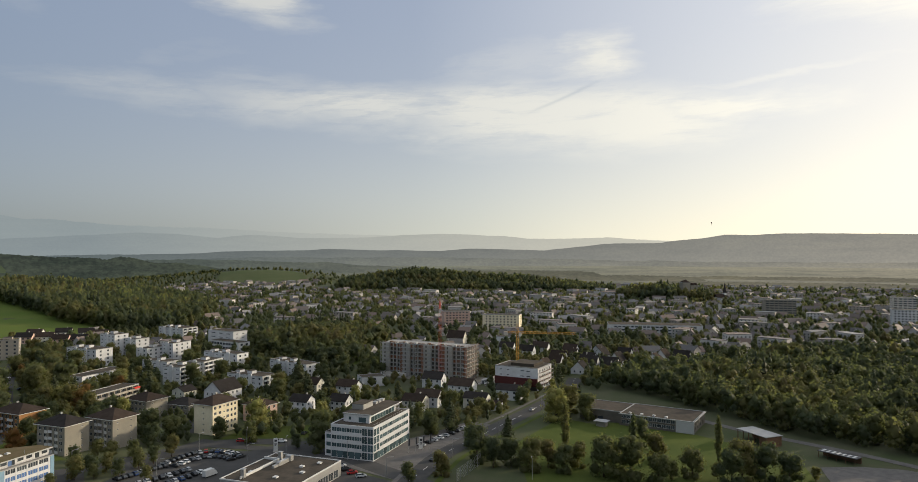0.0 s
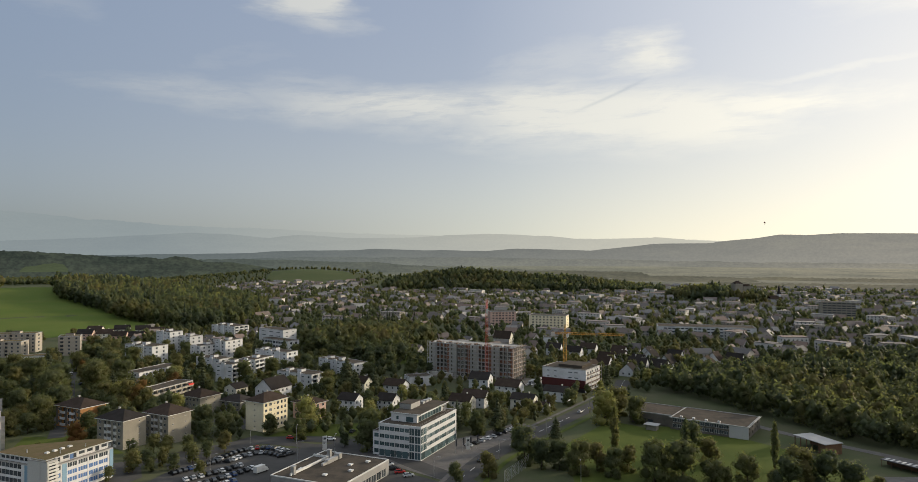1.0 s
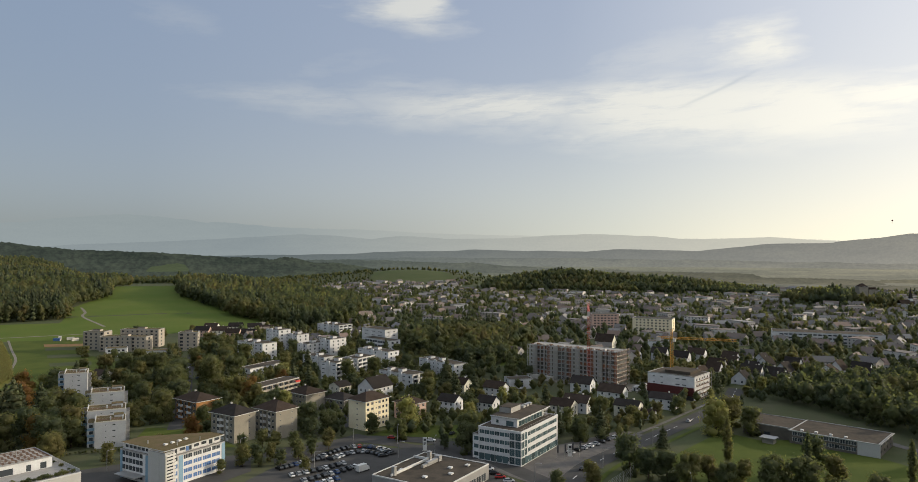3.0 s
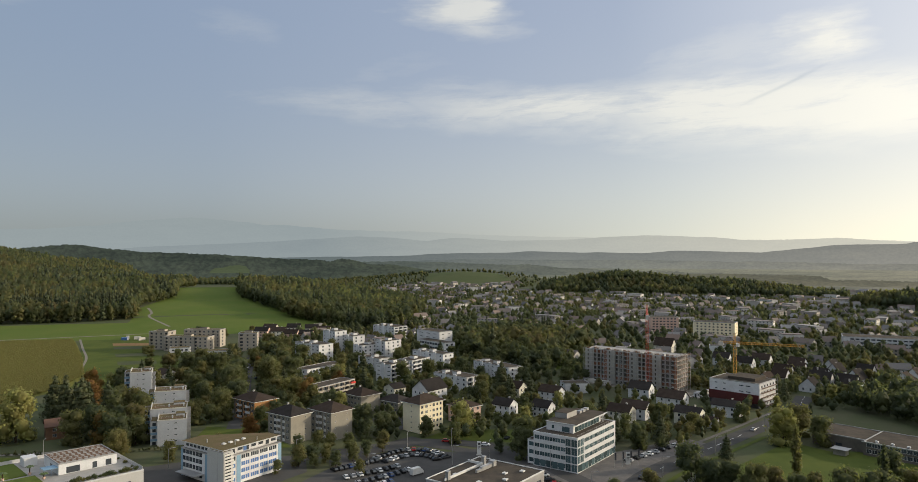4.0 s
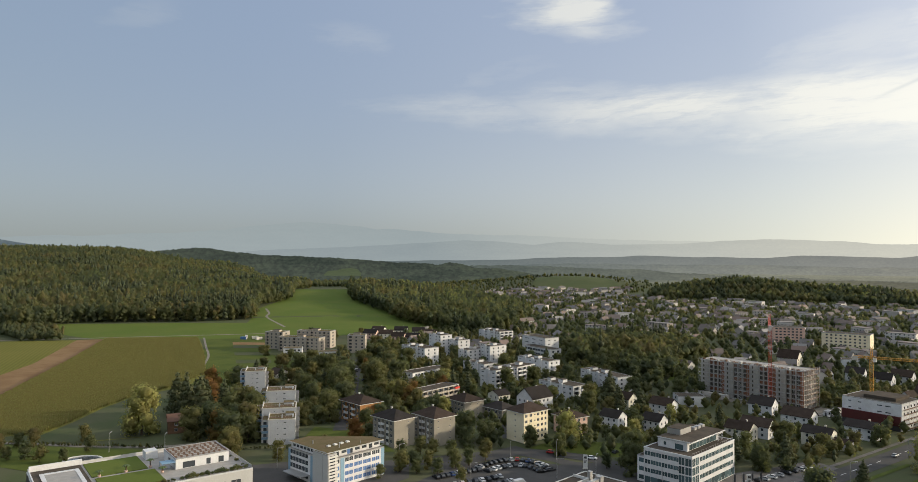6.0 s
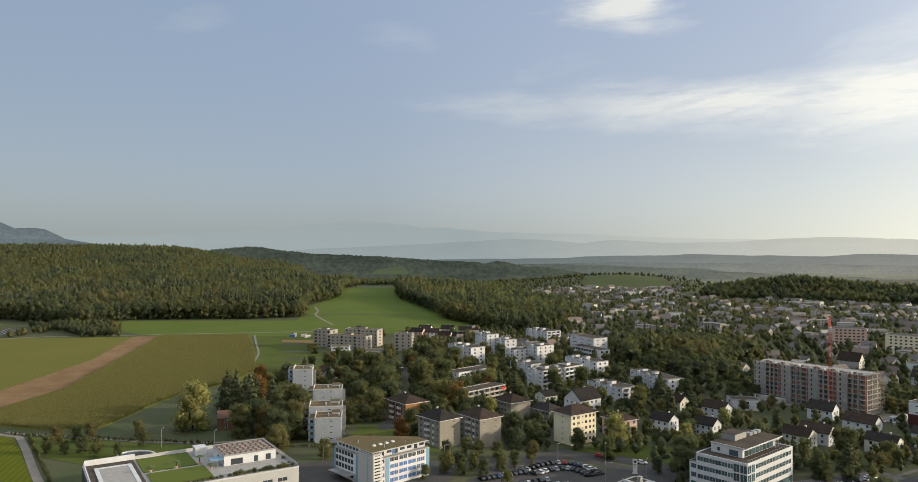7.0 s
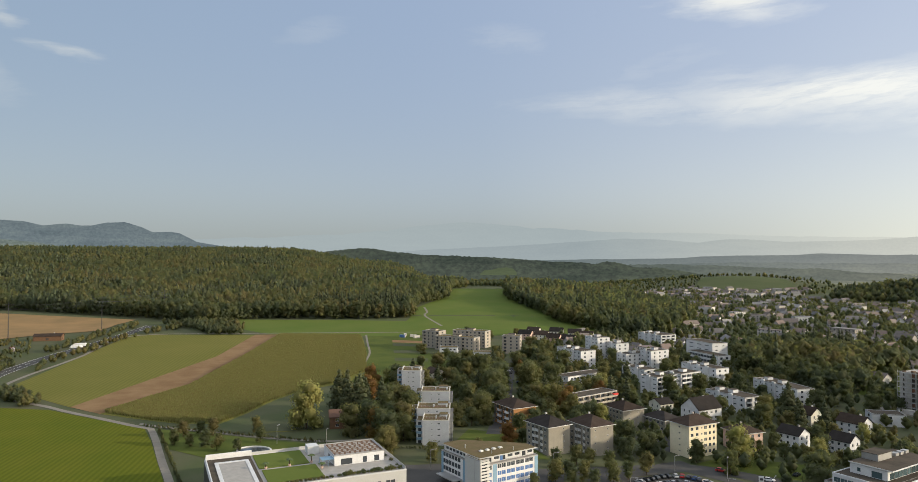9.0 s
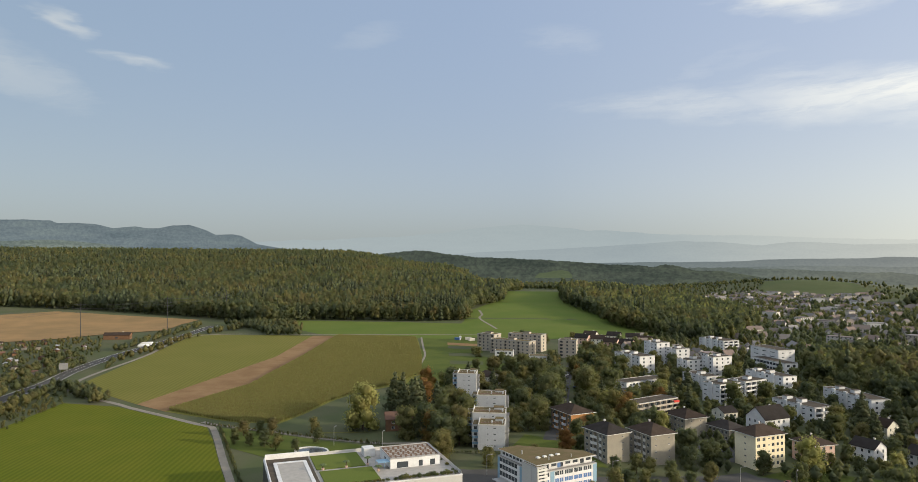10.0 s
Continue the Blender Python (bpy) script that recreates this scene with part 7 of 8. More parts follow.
# ---- the town beyond: too many roofs to count ----
def far_town(name, label, pts, seed):
    rng = np.random.default_rng(seed)
    wv, wf, rv, rf, gv, gf = [], [], [], [], [], []
    for x, y in pts:
        kind = rng.random()
        d = math.hypot(x, y)
        centre = x > 60 and d > 620
        if kind < (0.13 if centre else 0.06):
            w, dp, h, rise = rng.uniform(16, 30), rng.uniform(10, 13), rng.uniform(8, 12), 0.0
        elif kind < 0.26:
            w, dp, h, rise = rng.uniform(14, 22), rng.uniform(8.5, 10), rng.uniform(5.5, 8), rng.uniform(3, 4)
        else:
            w, dp, h, rise = rng.uniform(8.5, 12), rng.uniform(7, 9), rng.uniform(4.2, 6.2), rng.uniform(3.0, 4.4)
        a = radians(rng.choice([-35, 55, -30, 60, -65, 20, 0]) + rng.normal() * 12)
        c, s, z = math.cos(a), math.sin(a), ground_at(x, y) - 0.6
        put = lambda p: (x + p[0] * c - p[1] * s, y + p[0] * s + p[1] * c, z + p[2])
        W2, D2, b = w / 2, dp / 2, len(wv)
        ring = ((-W2, -D2), (W2, -D2), (W2, D2), (-W2, D2))
        wv += [put((*p, 0)) for p in ring] + [put((*p, h)) for p in ring]
        wf += [(b + k, b + (k + 1) % 4, b + 4 + (k + 1) % 4, b + 4 + k) for k in range(4)]
        if rise:
            wv += [put((-W2, 0, h + rise)), put((W2, 0, h + rise))]
            wf += [(b + 7, b + 4, b + 8), (b + 5, b + 6, b + 9)]
            o, r = 0.6, len(rv)
            dz = rise * o / D2
            rv += [put(p) for p in ((-W2 - o, -D2 - o, h - dz + 0.15), (W2 + o, -D2 - o, h - dz + 0.15), (W2 + o, 0, h + rise + 0.2), (-W2 - o, 0, h + rise + 0.2), (W2 + o, D2 + o, h - dz + 0.15), (-W2 - o, D2 + o, h - dz + 0.15))]
            rf += [(r, r + 1, r + 2, r + 3), (r + 3, r + 2, r + 4, r + 5)]
            cx = rng.uniform(-W2 * 0.6, W2 * 0.6)
            r = len(rv)
            rv += [put((cx + i * 0.4, 0.8 + j * 0.4, h + rise + k)) for i in (-1, 1) for j in (-1, 1) for k in (-1.2, 0.9)]
            rf += [(r, r + 1, r + 3, r + 2), (r + 4, r + 6, r + 7, r + 5), (r, r + 4, r + 5, r + 1), (r + 2, r + 3, r + 7, r + 6), (r + 1, r + 5, r + 7, r + 3)]
        else:
            r = len(rv)
            rv += [put((p[0] * 1.01, p[1] * 1.02, h + dz2)) for dz2 in (-0.1, 0.35) for p in ring]
            rf += [(r + 4, r + 5, r + 6, r + 7)] + [(r + k, r + (k + 1) % 4, r + 4 + (k + 1) % 4, r + 4 + k) for k in range(4)]
        if d < 1150:
            for fl in range(int(h // 2.8)):
                for side in (0, 1, 3):
                    length = w if side == 0 else dp
                    n = int(length // 3.6)
                    for k in range(n):
                        u, zz = -length / 2 + length * (k + 0.5) / n, 1.3 + fl * 2.8
                        g = len(gv)
                        for du, dv in ((-0.6, 0), (0.6, 0), (0.6, 1.35), (-0.6, 1.35)):
                            q = (u + du, -D2 - 0.04, zz + dv) if side == 0 else ((W2 + 0.04, u + du, zz + dv) if side == 1 else (-W2 - 0.04, -u - du, zz + dv))
                            gv.append(put(q))
                        gf.append((g, g + 1, g + 2, g + 3))
    verts = wv + rv + gv
    nb, nr = len(wv), len(wv) + len(rv)
    faces = wf + [tuple(i + nb for i in f) for f in rf] + [tuple(i + nr for i in f) for f in gf]
    index = [0] * len(wf) + [1] * len(rf) + [2] * len(gf)
    tagged(new(name, mesh_from(name, verts, faces, [M_TOWNWALL, M_TOWNROOF, M_GLASS], index)), label, "houses", kind="stuff")


FOOTPRINTS.append((438, 1168, 20, 34, 20))
FOOTPRINTS.append((384, 1186, 15, 50, 30))
house_pts = [p for p in scatter(FARTOWN, 20, 0.45, 0.45) if (p[0] > -130 or wood_rng.random() < 0.6) and not any(inside(q, *p) for q in WOODS.values()) and clear_of(*p, 9) and not inside([(-284, 808), (-205, 768), (-215, 735), (-285, 745)], *p)]
far_town("town_houses", "pale houses with brown and red roofs across the valley", house_pts, 3)
far_town("town_houses", "far white houses at the valley's edge", scatter([(-680, 1560), (-600, 1420), (-480, 1400), (-330, 1560), (-340, 1760), (-420, 1690), (-600, 1660)], 22, 0.45, 0.6) + scatter([(300, 1600), (1000, 1330), (1150, 1450), (420, 1720)], 38, 0.45, 0.5), 4)

# maize standing in rows
MAIZE = [(-391, 206), (-421, 274), (-500, 371), (-588, 474), (-519, 520), (-428, 439), (-376, 388), (-356, 345), (-354, 309), (-345, 281), (-331, 254), (-322, 231), (-338, 217.5), (-351, 214)]
mv, mq, n = [], [], 0
for row in np.arange(-300, 300, 1.0):
    for along in np.arange(-330, 330, 1.1):
        a = radians(132)
        x = -440 + math.cos(a) * along - math.sin(a) * row + wood_rng.normal() * 0.15
        y = 350 + math.sin(a) * along + math.cos(a) * row + wood_rng.normal() * 0.3
        if not inside(MAIZE, x, y):
            continue
        h, t, w = wood_rng.uniform(1.6, 2.1), wood_rng.uniform(0, 6.28), wood_rng.uniform(0.36, 0.55)
        z = ground_at(x, y)
        for k in range(2):
            cx, cy = math.cos(t + k * 1.6) * w, math.sin(t + k * 1.6) * w
            mv += [(x - cx * 0.3, y - cy * 0.3, z), (x + cx * 0.3, y + cy * 0.3, z), (x + cx, y + cy, z + h * wood_rng.uniform(0.75, 1.0)), (x - cx, y - cy, z + h)]
            mq.append((n, n + 1, n + 2, n + 3))
            n += 4
        cx, cy, z = math.cos(t) * w * 0.85, math.sin(t) * w * 0.85, z + h * 0.82
        mv += [(x - cx, y - cy, z - 0.15), (x + cy, y - cx, z), (x + cx, y + cy, z + 0.15), (x - cy, y + cx, z)]
        mq.append((n, n + 1, n + 2, n + 3))
        n += 4
me = mesh_arrays("maize", np.array(mv), np.array(mq), np.zeros((0, 3), int), M_CORN, wood_rng.random(len(mq)))
tagged(new("maize", me), "tall ripening maize in rows", "maize", kind="stuff")
# ---- vehicles ----
CAR_TONES = [("dark grey", (0.03, 0.032, 0.036)), ("black", (0.012, 0.012, 0.013)), ("silver", (0.42, 0.43, 0.44)), ("white", (0.72, 0.72, 0.71)), ("red", (0.35, 0.02, 0.018)), ("blue", (0.03, 0.06, 0.16))]
M_TYRE = material("tyre_rubber", (0.02, 0.02, 0.02), 0.9, (0.03, 0.03, 0.03), 2.0, 8.0, 0.0)


def hull(bm, sections):
    """Skin over rings of equal length along x."""
    rings = [[bm.verts.new(p) for p in s] for s in sections]
    for a, b in zip(rings, rings[1:]):
        for k in range(len(a)):
            bm.faces.new((a[k], a[(k + 1) % len(a)], b[(k + 1) % len(b)], b[k]))
    bm.faces.new(rings[0][::-1]), bm.faces.new(rings[-1])
    bmesh.ops.recalc_face_normals(bm, faces=bm.faces[:])


def car_meshes(tone):
    paint = material("car_paint", tone, 0.3, tone, 1.0, 5.0, 0.0, metal=0.2)
    bm = bmesh.new()
    ring = lambda x, w, z0, z1: [(x, -w, z0), (x, w, z0), (x, w, (z0 + z1) / 2 + 0.1), (x, w * 0.9, z1), (x, -w * 0.9, z1), (x, -w, (z0 + z1) / 2 + 0.1)]
    hull(bm, [ring(-2.2, 0.75, 0.4, 0.8), ring(-2.05, 0.86, 0.28, 0.95), ring(-1.0, 0.9, 0.26, 1.0), ring(0.9, 0.9, 0.26, 0.98), ring(1.9, 0.86, 0.28, 0.82), ring(2.2, 0.72, 0.38, 0.66)])
    body = bpy.data.meshes.new("body")
    bm.to_mesh(body), bm.free()
    body.materials.append(paint)
    bm = bmesh.new()
    cr = lambda x, w, z0, z1: [(x, -w, z0), (x, w, z0), (x, w, z1), (x, -w, z1)]
    hull(bm, [cr(-2.0, 0.74, 0.94, 0.99), cr(-1.45, 0.68, 0.94, 1.42), cr(0.2, 0.68, 0.94, 1.45), cr(1.1, 0.76, 0.92, 0.98)])
    glass = bpy.data.meshes.new("cabin_glass")
    bm.to_mesh(glass), bm.free()
    glass.materials.append(M_GLASS)
    bm = boxes((-1.4, 0.15, -0.64, 0.64, 1.42, 1.475))
    roof = bpy.data.meshes.new("roof")
    bm.to_mesh(roof), bm.free()
    roof.materials.append(paint)
    return body, glass, roof


bm = bmesh.new()
beam(bm, (0, -0.11, 0), (0, 0.11, 0), 0.32, 12)
WHEEL = bpy.data.meshes.new("wheel")
bm.to_mesh(WHEEL), bm.free()
WHEEL.materials.append(M_TYRE)
CARS = []
for tone_name, tone in CAR_TONES:
    b, g, r = car_meshes(tone)
    CARS.append((tone_name, b, g, r))
car_rng = random.Random(8)


def park(x, y, rot, tone=None, wheels=True, lift=0.12):
    tone_name, b, g, r = CARS[tone] if tone is not None else car_rng.choices(CARS, (22, 17, 25, 26, 4, 6))[0]
    own = thing("car", x, y, rot + car_rng.uniform(-2, 2), ground_at(x, y) + lift, "%s parked passenger car on asphalt" % tone_name, "car", "parked cars")
    part_mesh("body", b, own), part_mesh("cabin_glass", g, own), part_mesh("roof", r, own)
    if wheels:
        for wx, wy in ((-1.35, -0.8), (-1.35, 0.8), (1.35, -0.8), (1.35, 0.8)):
            part_mesh("wheel", WHEEL, own, Matrix.Translation((wx, wy, 0.32)))


def park_along(line, gap=2.65, turn=90, wheels=False):
    pts = curve_points(line, 0.5)
    run = gap
    for a, b in zip(pts, pts[1:]):
        run += (b - a).length
        if run >= gap:
            run = 0.0
            park(a.x, a.y, math.degrees(math.atan2(b.y - a.y, b.x - a.x)) + turn, None, wheels)


park_along([(-129, 264), (-124, 274), (-119, 283)], 2.5, 80, True)
park_along([(-120, 286), (-117, 296), (-110, 304), (-100, 303), (-92, 296)])
park_along([(-115, 283), (-112, 291), (-106, 297), (-98, 295), (-94, 291)])
park_along([(-121, 258), (-113, 270), (-107, 281)], 2.7, 75, True)
park_along([(-114, 254), (-107, 266), (-101, 278)], 2.7, 75, True)
park_along([(-108, 252), (-102, 262)], 2.7, 75)
for x, y, rot, tone in ((-144, 350, 70, 3), (-139, 348, 70, 2), (-135, 345, 70, 0), (-148, 356, 60, 1), (-81, 320, 5, 3), (-74, 334, 80, 0), (-11, 292, 72, 1), (-289, 446, 58, 3), (-283, 437, 58, 0), (-278, 426, 58, 2), (-259, 413, 60, 1), (-100, 321, 10, 4),
                        (-48, 284, 20, 3), (-45, 279, 20, 1), (-42, 275, 20, 4), (-38, 271, 20, 2), (5, 330, 62, 1), (40, 383, 62, 2)):
    park(x, y, rot, tone, lift=0.15)
for k in range(9):
    park(-17 + 2.6 * k, 314 + 4.0 * k, 150, None, lift=0.12)
van = thing("delivery_van", -97, 272, 60, ground_at(-97, 272) + 0.12, "white box van in the dealer's yard", "van")
part("box_body", boxes((-2.8, 1.4, -1.05, 1.05, 0.5, 2.9)), M_FRAME, van)
bm = bmesh.new()
cr = lambda x, w, z0, z1: [(x, -w, z0), (x, w, z0), (x, w, z1), (x, -w, z1)]
hull(bm, [cr(1.42, 1.0, 0.45, 2.1), cr(2.2, 1.0, 0.45, 2.05), cr(2.9, 0.95, 0.45, 1.2), cr(3.1, 0.9, 0.5, 1.0)])
part("cab", bm, M_FRAME, van)
part("windscreen", boxes((2.3, 2.6, -0.85, 0.85, 1.25, 1.9)), M_GLASS, van)
for wx, wy in ((-1.8, -0.9), (-1.8, 0.9), (2.1, -0.9), (2.1, 0.9)):
    part_mesh("wheel", WHEEL, van, Matrix.Translation((wx, wy, 0.34)))

# ---- street lamps, signs, fences ----
def street_lamp(x, y, rot, high=8.0):
    own = thing("street_lamp", x, y, rot, None, "tall grey steel street lamp with curved arm", "street lamp", "street lamps")
    bm = bmesh.new()
    beam(bm, (0, 0, -0.3), (0, 0, high), 0.13, 8, 0.08)
    part("pole", bm, M_METAL, own)
    bm = bmesh.new()
    for k in range(4):
        beam(bm, (0.5 * k, 0, high + 0.12 * k - 0.02 * k * k), (0.5 * (k + 1), 0, high + 0.12 * (k + 1) - 0.02 * (k + 1) ** 2), 0.06, 6)
    part("arm", bm, M_METAL, own)
    part("lantern", boxes((1.7, 2.7, -0.18, 0.18, high + 0.1, high + 0.28)), M_METAL, own)


for x, y, rot in ((-115, 266, 20), (-113, 304, 60), (-95, 313, 100), (-87, 288, 10), (-74, 299, 90), (-47, 294, 40), (-28, 270, 0), (-3, 296, 10), (19, 334, 20), (45, 383, 20), (-150, 271, 60), (-190, 242, 60), (28, 268, 90), (-246, 236, 120), (-268, 226, 120)):
    street_lamp(x, y, rot)


def sign_pylon(x, y, rot, high, label):
    own = thing("pylon_sign", x, y, rot, None, label, "sign")
    part("panel", boxes((-0.9, 0.9, -0.2, 0.2, 0.4, high)), M_FRAME, own)
    part("base", boxes((-1.1, 1.1, -0.4, 0.4, -0.2, 0.4)), M_CONCRETE, own)
    part("emblem", boxes((-0.55, 0.55, -0.26, -0.2, high - 1.5, high - 0.6)), M_DARKMETAL, own)
    for k in range(3):
        part("lettering", boxes((-0.6, 0.6 - 0.2 * k, -0.25, -0.2, high - 2.3 - 0.5 * k, high - 2.1 - 0.5 * k)), M_DARKMETAL, own)


sign_pylon(-16.9, 309.3, 20, 5.2, "white advertising pylon on the forecourt")
sign_pylon(-80, 305, 20, 6.0, "white dealer's pylon at the yard entrance")
for k in range(4):
    own = thing("flagpole", -22 + 3.0 * k, 303 + 2.2 * k, 20, None, "slim flagpole with a furled dark banner", "flagpole", "flagpoles on the forecourt")
    bm = bmesh.new()
    beam(bm, (0, 0, -0.2), (0, 0, 6.5), 0.07, 6, 0.05)
    part("pole", bm, M_METAL, own)
    part("banner", boxes((0.06, 0.75, -0.03, 0.03, 3.2, 6.2)), M_DARKMETAL, own)
fence = thing("ball_fence", 4, 276, 66, None, "high wire ball fence beside the playing field", "fence")
for k in range(8):
    bm = bmesh.new()
    beam(bm, (-12 + 3.4 * k, 0, -0.2), (-12 + 3.4 * k, 0, 5.0), 0.09, 6)
    part("post", bm, M_METAL, fence)
for k in range(9):
    bm = bmesh.new()
    beam(bm, (-12, 0, 0.5 + 0.55 * k), (11.8, 0, 0.5 + 0.55 * k), 0.035)
    part("wire", bm, M_METAL, fence)
board = thing("road_sign_board", -556, 206, 55, None, "large grey road sign board seen from behind", "sign")
part("board", boxes((-3, 3, -0.1, 0.1, 3.0, 7.5)), M_METAL, board)
for sx in (-2.2, 2.2):
    part("post", boxes((sx - 0.15, sx + 0.15, 0.12, 0.4, -0.3, 7.2)), M_METAL, board)

# ---- power line on the fields ----
def pylon(x, y, high):
    own = thing("power_pylon", x, y, 55, None, "slender steel power pylon with three cross arms", "pylon", "power line")
    bm = bmesh.new()
    beam(bm, (0, 0, -0.5), (0, 0, high), 0.5, 4, 0.22)
    part("mast", bm, M_DARKMETAL, own)
    for k, reach in enumerate((5.0, 6.5, 5.5)):
        bm = bmesh.new()
        beam(bm, (-reach, 0, high - 2 - 4 * k), (reach, 0, high - 2 - 4 * k), 0.12)
        part("cross_arm", bm, M_DARKMETAL, own)
    return Vector((x, y, ground_at(x, y) + high))


tops = [pylon(-700, 150, 36), pylon(-744, 282, 36), pylon(-765, 378, 36), pylon(-811, 474, 36)]
for i, (a, b) in enumerate(zip(tops, tops[1:])):
    for k, reach in enumerate((5.0, -5.0, 6.5, -6.5)):
        side = Vector((math.cos(radians(55)), math.sin(radians(55)), 0)) * reach
        bm = bmesh.new()
        drop = Vector((0, 0, -2 - 4 * (k // 2)))
        prev = a + side + drop
        for j in range(1, 9):
            t = j / 8
            nxt = a.lerp(b, t) + side + drop - Vector((0, 0, 12 * t * (1 - t)))
            beam(bm, prev, nxt, 0.06, 3)
            prev = nxt
        me = bpy.data.meshes.new("power_cable")
        bm.to_mesh(me), bm.free()
        me.materials.append(M_DARKMETAL)
        tagged(new("power_cable", me), "sagging dark power cable between pylons", "cable", "power line")

pts = []
for (x0, y0), (x1, y1), n in (((-345, 206), (-252, 243), 90), ((-333, 207.4), (-250, 170.6), 110), ((-236, 250), (-200, 268), 26)):
    for k in range(n):
        t = (k + 0.5) / n
        pts.append((x0 + (x1 - x0) * t + car_rng.uniform(-0.6, 0.6), y0 + (y1 - y0) * t - 2.0 + car_rng.uniform(-0.6, 0.6)))
wood("hedge", "clipped leafy broadleaf hedge beside the footpath", pts, 0.0, 0.13, 2000)

# ---- allotments and farm buildings by the road ----
block("farm_shed", "long dark brown farm shed under a low roof", -720, 308, 52, 24, 9, 1, 3.6, 0.2, M_WOOD, "gable", rise=2.2, roof_mat=M_ROOF, category="shed", fine=False)
plot_rng = random.Random(4)
PLOTS = [(-760, 200), (-735, 300), (-640, 262), (-580, 212), (-535, 150), (-640, 130)]
made = 0
while made < 34:
    x, y = plot_rng.uniform(-760, -530), plot_rng.uniform(135, 300)
    if not inside(PLOTS, x, y):
        continue
    own = thing("garden_hut", x, y, plot_rng.uniform(0, 180), None, "small allotment hut with pitched roof", "hut", "allotment huts")
    w, d = plot_rng.uniform(1.6, 2.6), plot_rng.uniform(1.3, 1.8)
    part("wall", boxes((-w, w, -d, d, -0.2, 2.2)), plot_rng.choice((M_WOOD, M_WOOD, M_GREY, M_WOOD)), own)
    gable_bm = bmesh.new()
    ring = [(-d - 0.3, 2.1), (0, 3.1), (d + 0.3, 2.1), (d + 0.3, 2.25), (0, 3.28), (-d - 0.3, 2.25)]
    ends = [[gable_bm.verts.new((s * (w + 0.3), yy, zz)) for yy, zz in ring] for s in (-1, 1)]
    for k in range(6):
        gable_bm.faces.new((ends[0][k], ends[0][(k + 1) % 6], ends[1][(k + 1) % 6], ends[1][k]))
    for e in ends:
        gable_bm.faces.new((e[0], e[1], e[4], e[5])), gable_bm.faces.new((e[1], e[2], e[3], e[4]))
    bmesh.ops.recalc_face_normals(gable_bm, faces=gable_bm.faces[:])
    part("roof", gable_bm, plot_rng.choice((M_ROOFRED, M_GRAVEL, M_GRAVEL, M_ROOF, M_METAL, M_METAL)), own)
    made += 1
pts = [(plot_rng.uniform(-760, -530), plot_rng.uniform(130, 300)) for k in range(900)]
wood("allotment_shrubs", "leafy shrubs and beds of the allotments", [p for p in pts if inside(PLOTS, *p)], 0.0, 0.26, 200, 1.0, 0.62)
drape("allotment_ground", PLOTS, M_GROUND, 0.06, label="allotment plots with beds and paths", category="allotments")
for x, y, s in ((-664, 312, 1.0), (-655, 305, 0.8)):
    own = thing("silage_heap", x, y, 50, None, "heap under a white tarpaulin beside the road", "heap")
    bm = bmesh.new()
    sec = lambda xx, w, h: [(xx, -w, 0), (xx, -w * 0.6, h * 0.8), (xx, 0, h), (xx, w * 0.6, h * 0.8), (xx, w, 0)]
    hull(bm, [sec(-7 * s, 0.6, 0.4), sec(-5 * s, 3 * s, 2.2 * s), sec(5 * s, 3 * s, 2.4 * s), sec(7 * s, 0.6, 0.4)])
    part("tarpaulin", bm, M_FRAME, own)
# building materials below the meadow
for k, (x, y) in enumerate(((-476, 536), (-470, 545), (-462, 541), (-455, 547), (-481, 545))):
    own = thing("site_container", x, y, 10 + 30 * k, None, ("blue" if k == 0 else "grey") + " steel site container at the field's edge", "container", "site containers")
    part("box_body", boxes((-3, 3, -1.2, 1.2, -0.1, 2.5)), M_BLUE if k == 0 else M_CONCRETE, own)
    part("door", boxes((3.0, 3.06, -1.0, 1.0, 0.1, 2.3)), M_METAL, own)

# ---- landmarks far off ----
castle = thing("castle", 384, 1186, 15, None, "old stone castle keep on a wooded mound", "castle")
part("keep", boxes((-7, 7, -5.5, 5.5, -4, 22)), M_GREY, castle)
part("wing", boxes((8, 22, -5, 5, -4, 18)), M_GREY, castle)
part("wing_roof", boxes((7.5, 22.5, -5.5, 5.5, 18, 18.6), (8.5, 21.5, -2.5, 2.5, 18.6, 21)), M_ROOF, castle)
hip_roof(castle, 14, 11, 22, 5, M_ROOF, 0.5)
church = thing("church", 438, 1168, 20, None, "white church with a dark pointed spire", "church")
part("nave", boxes((-11, 6, -5, 5, -1, 7)), M_WHITE, church)
part("tower", boxes((6, 10.5, -2.2, 2.2, -1, 14)), M_WHITE, church)
bm = bmesh.new()
beam(bm, (8.25, 0, 14), (8.25, 0, 31), 3.1, 4, 0.08)
part("spire", bm, M_ROOFDARK, church)
gable_roof(church, 22, 10, 7, 5, M_ROOF)
balloon = thing("hot_air_balloon", 1000, 2760, 0, 196, "tiny dark hot-air balloon far over the hills", "balloon")
bm = bmesh.new()
bmesh.ops.create_uvsphere(bm, u_segments=16, v_segments=10, radius=3.0)
for v in bm.verts:
    v.co.z *= 1.1
    if v.co.z < 0:
        v.co.x *= 1 + v.co.z * 0.11
        v.co.y *= 1 + v.co.z * 0.11
part("envelope", bm, M_REDPANEL, balloon)
part("basket", boxes((-0.8, 0.8, -0.8, 0.8, -9.5, -8.3)), M_WOOD, balloon)
bm = bmesh.new()
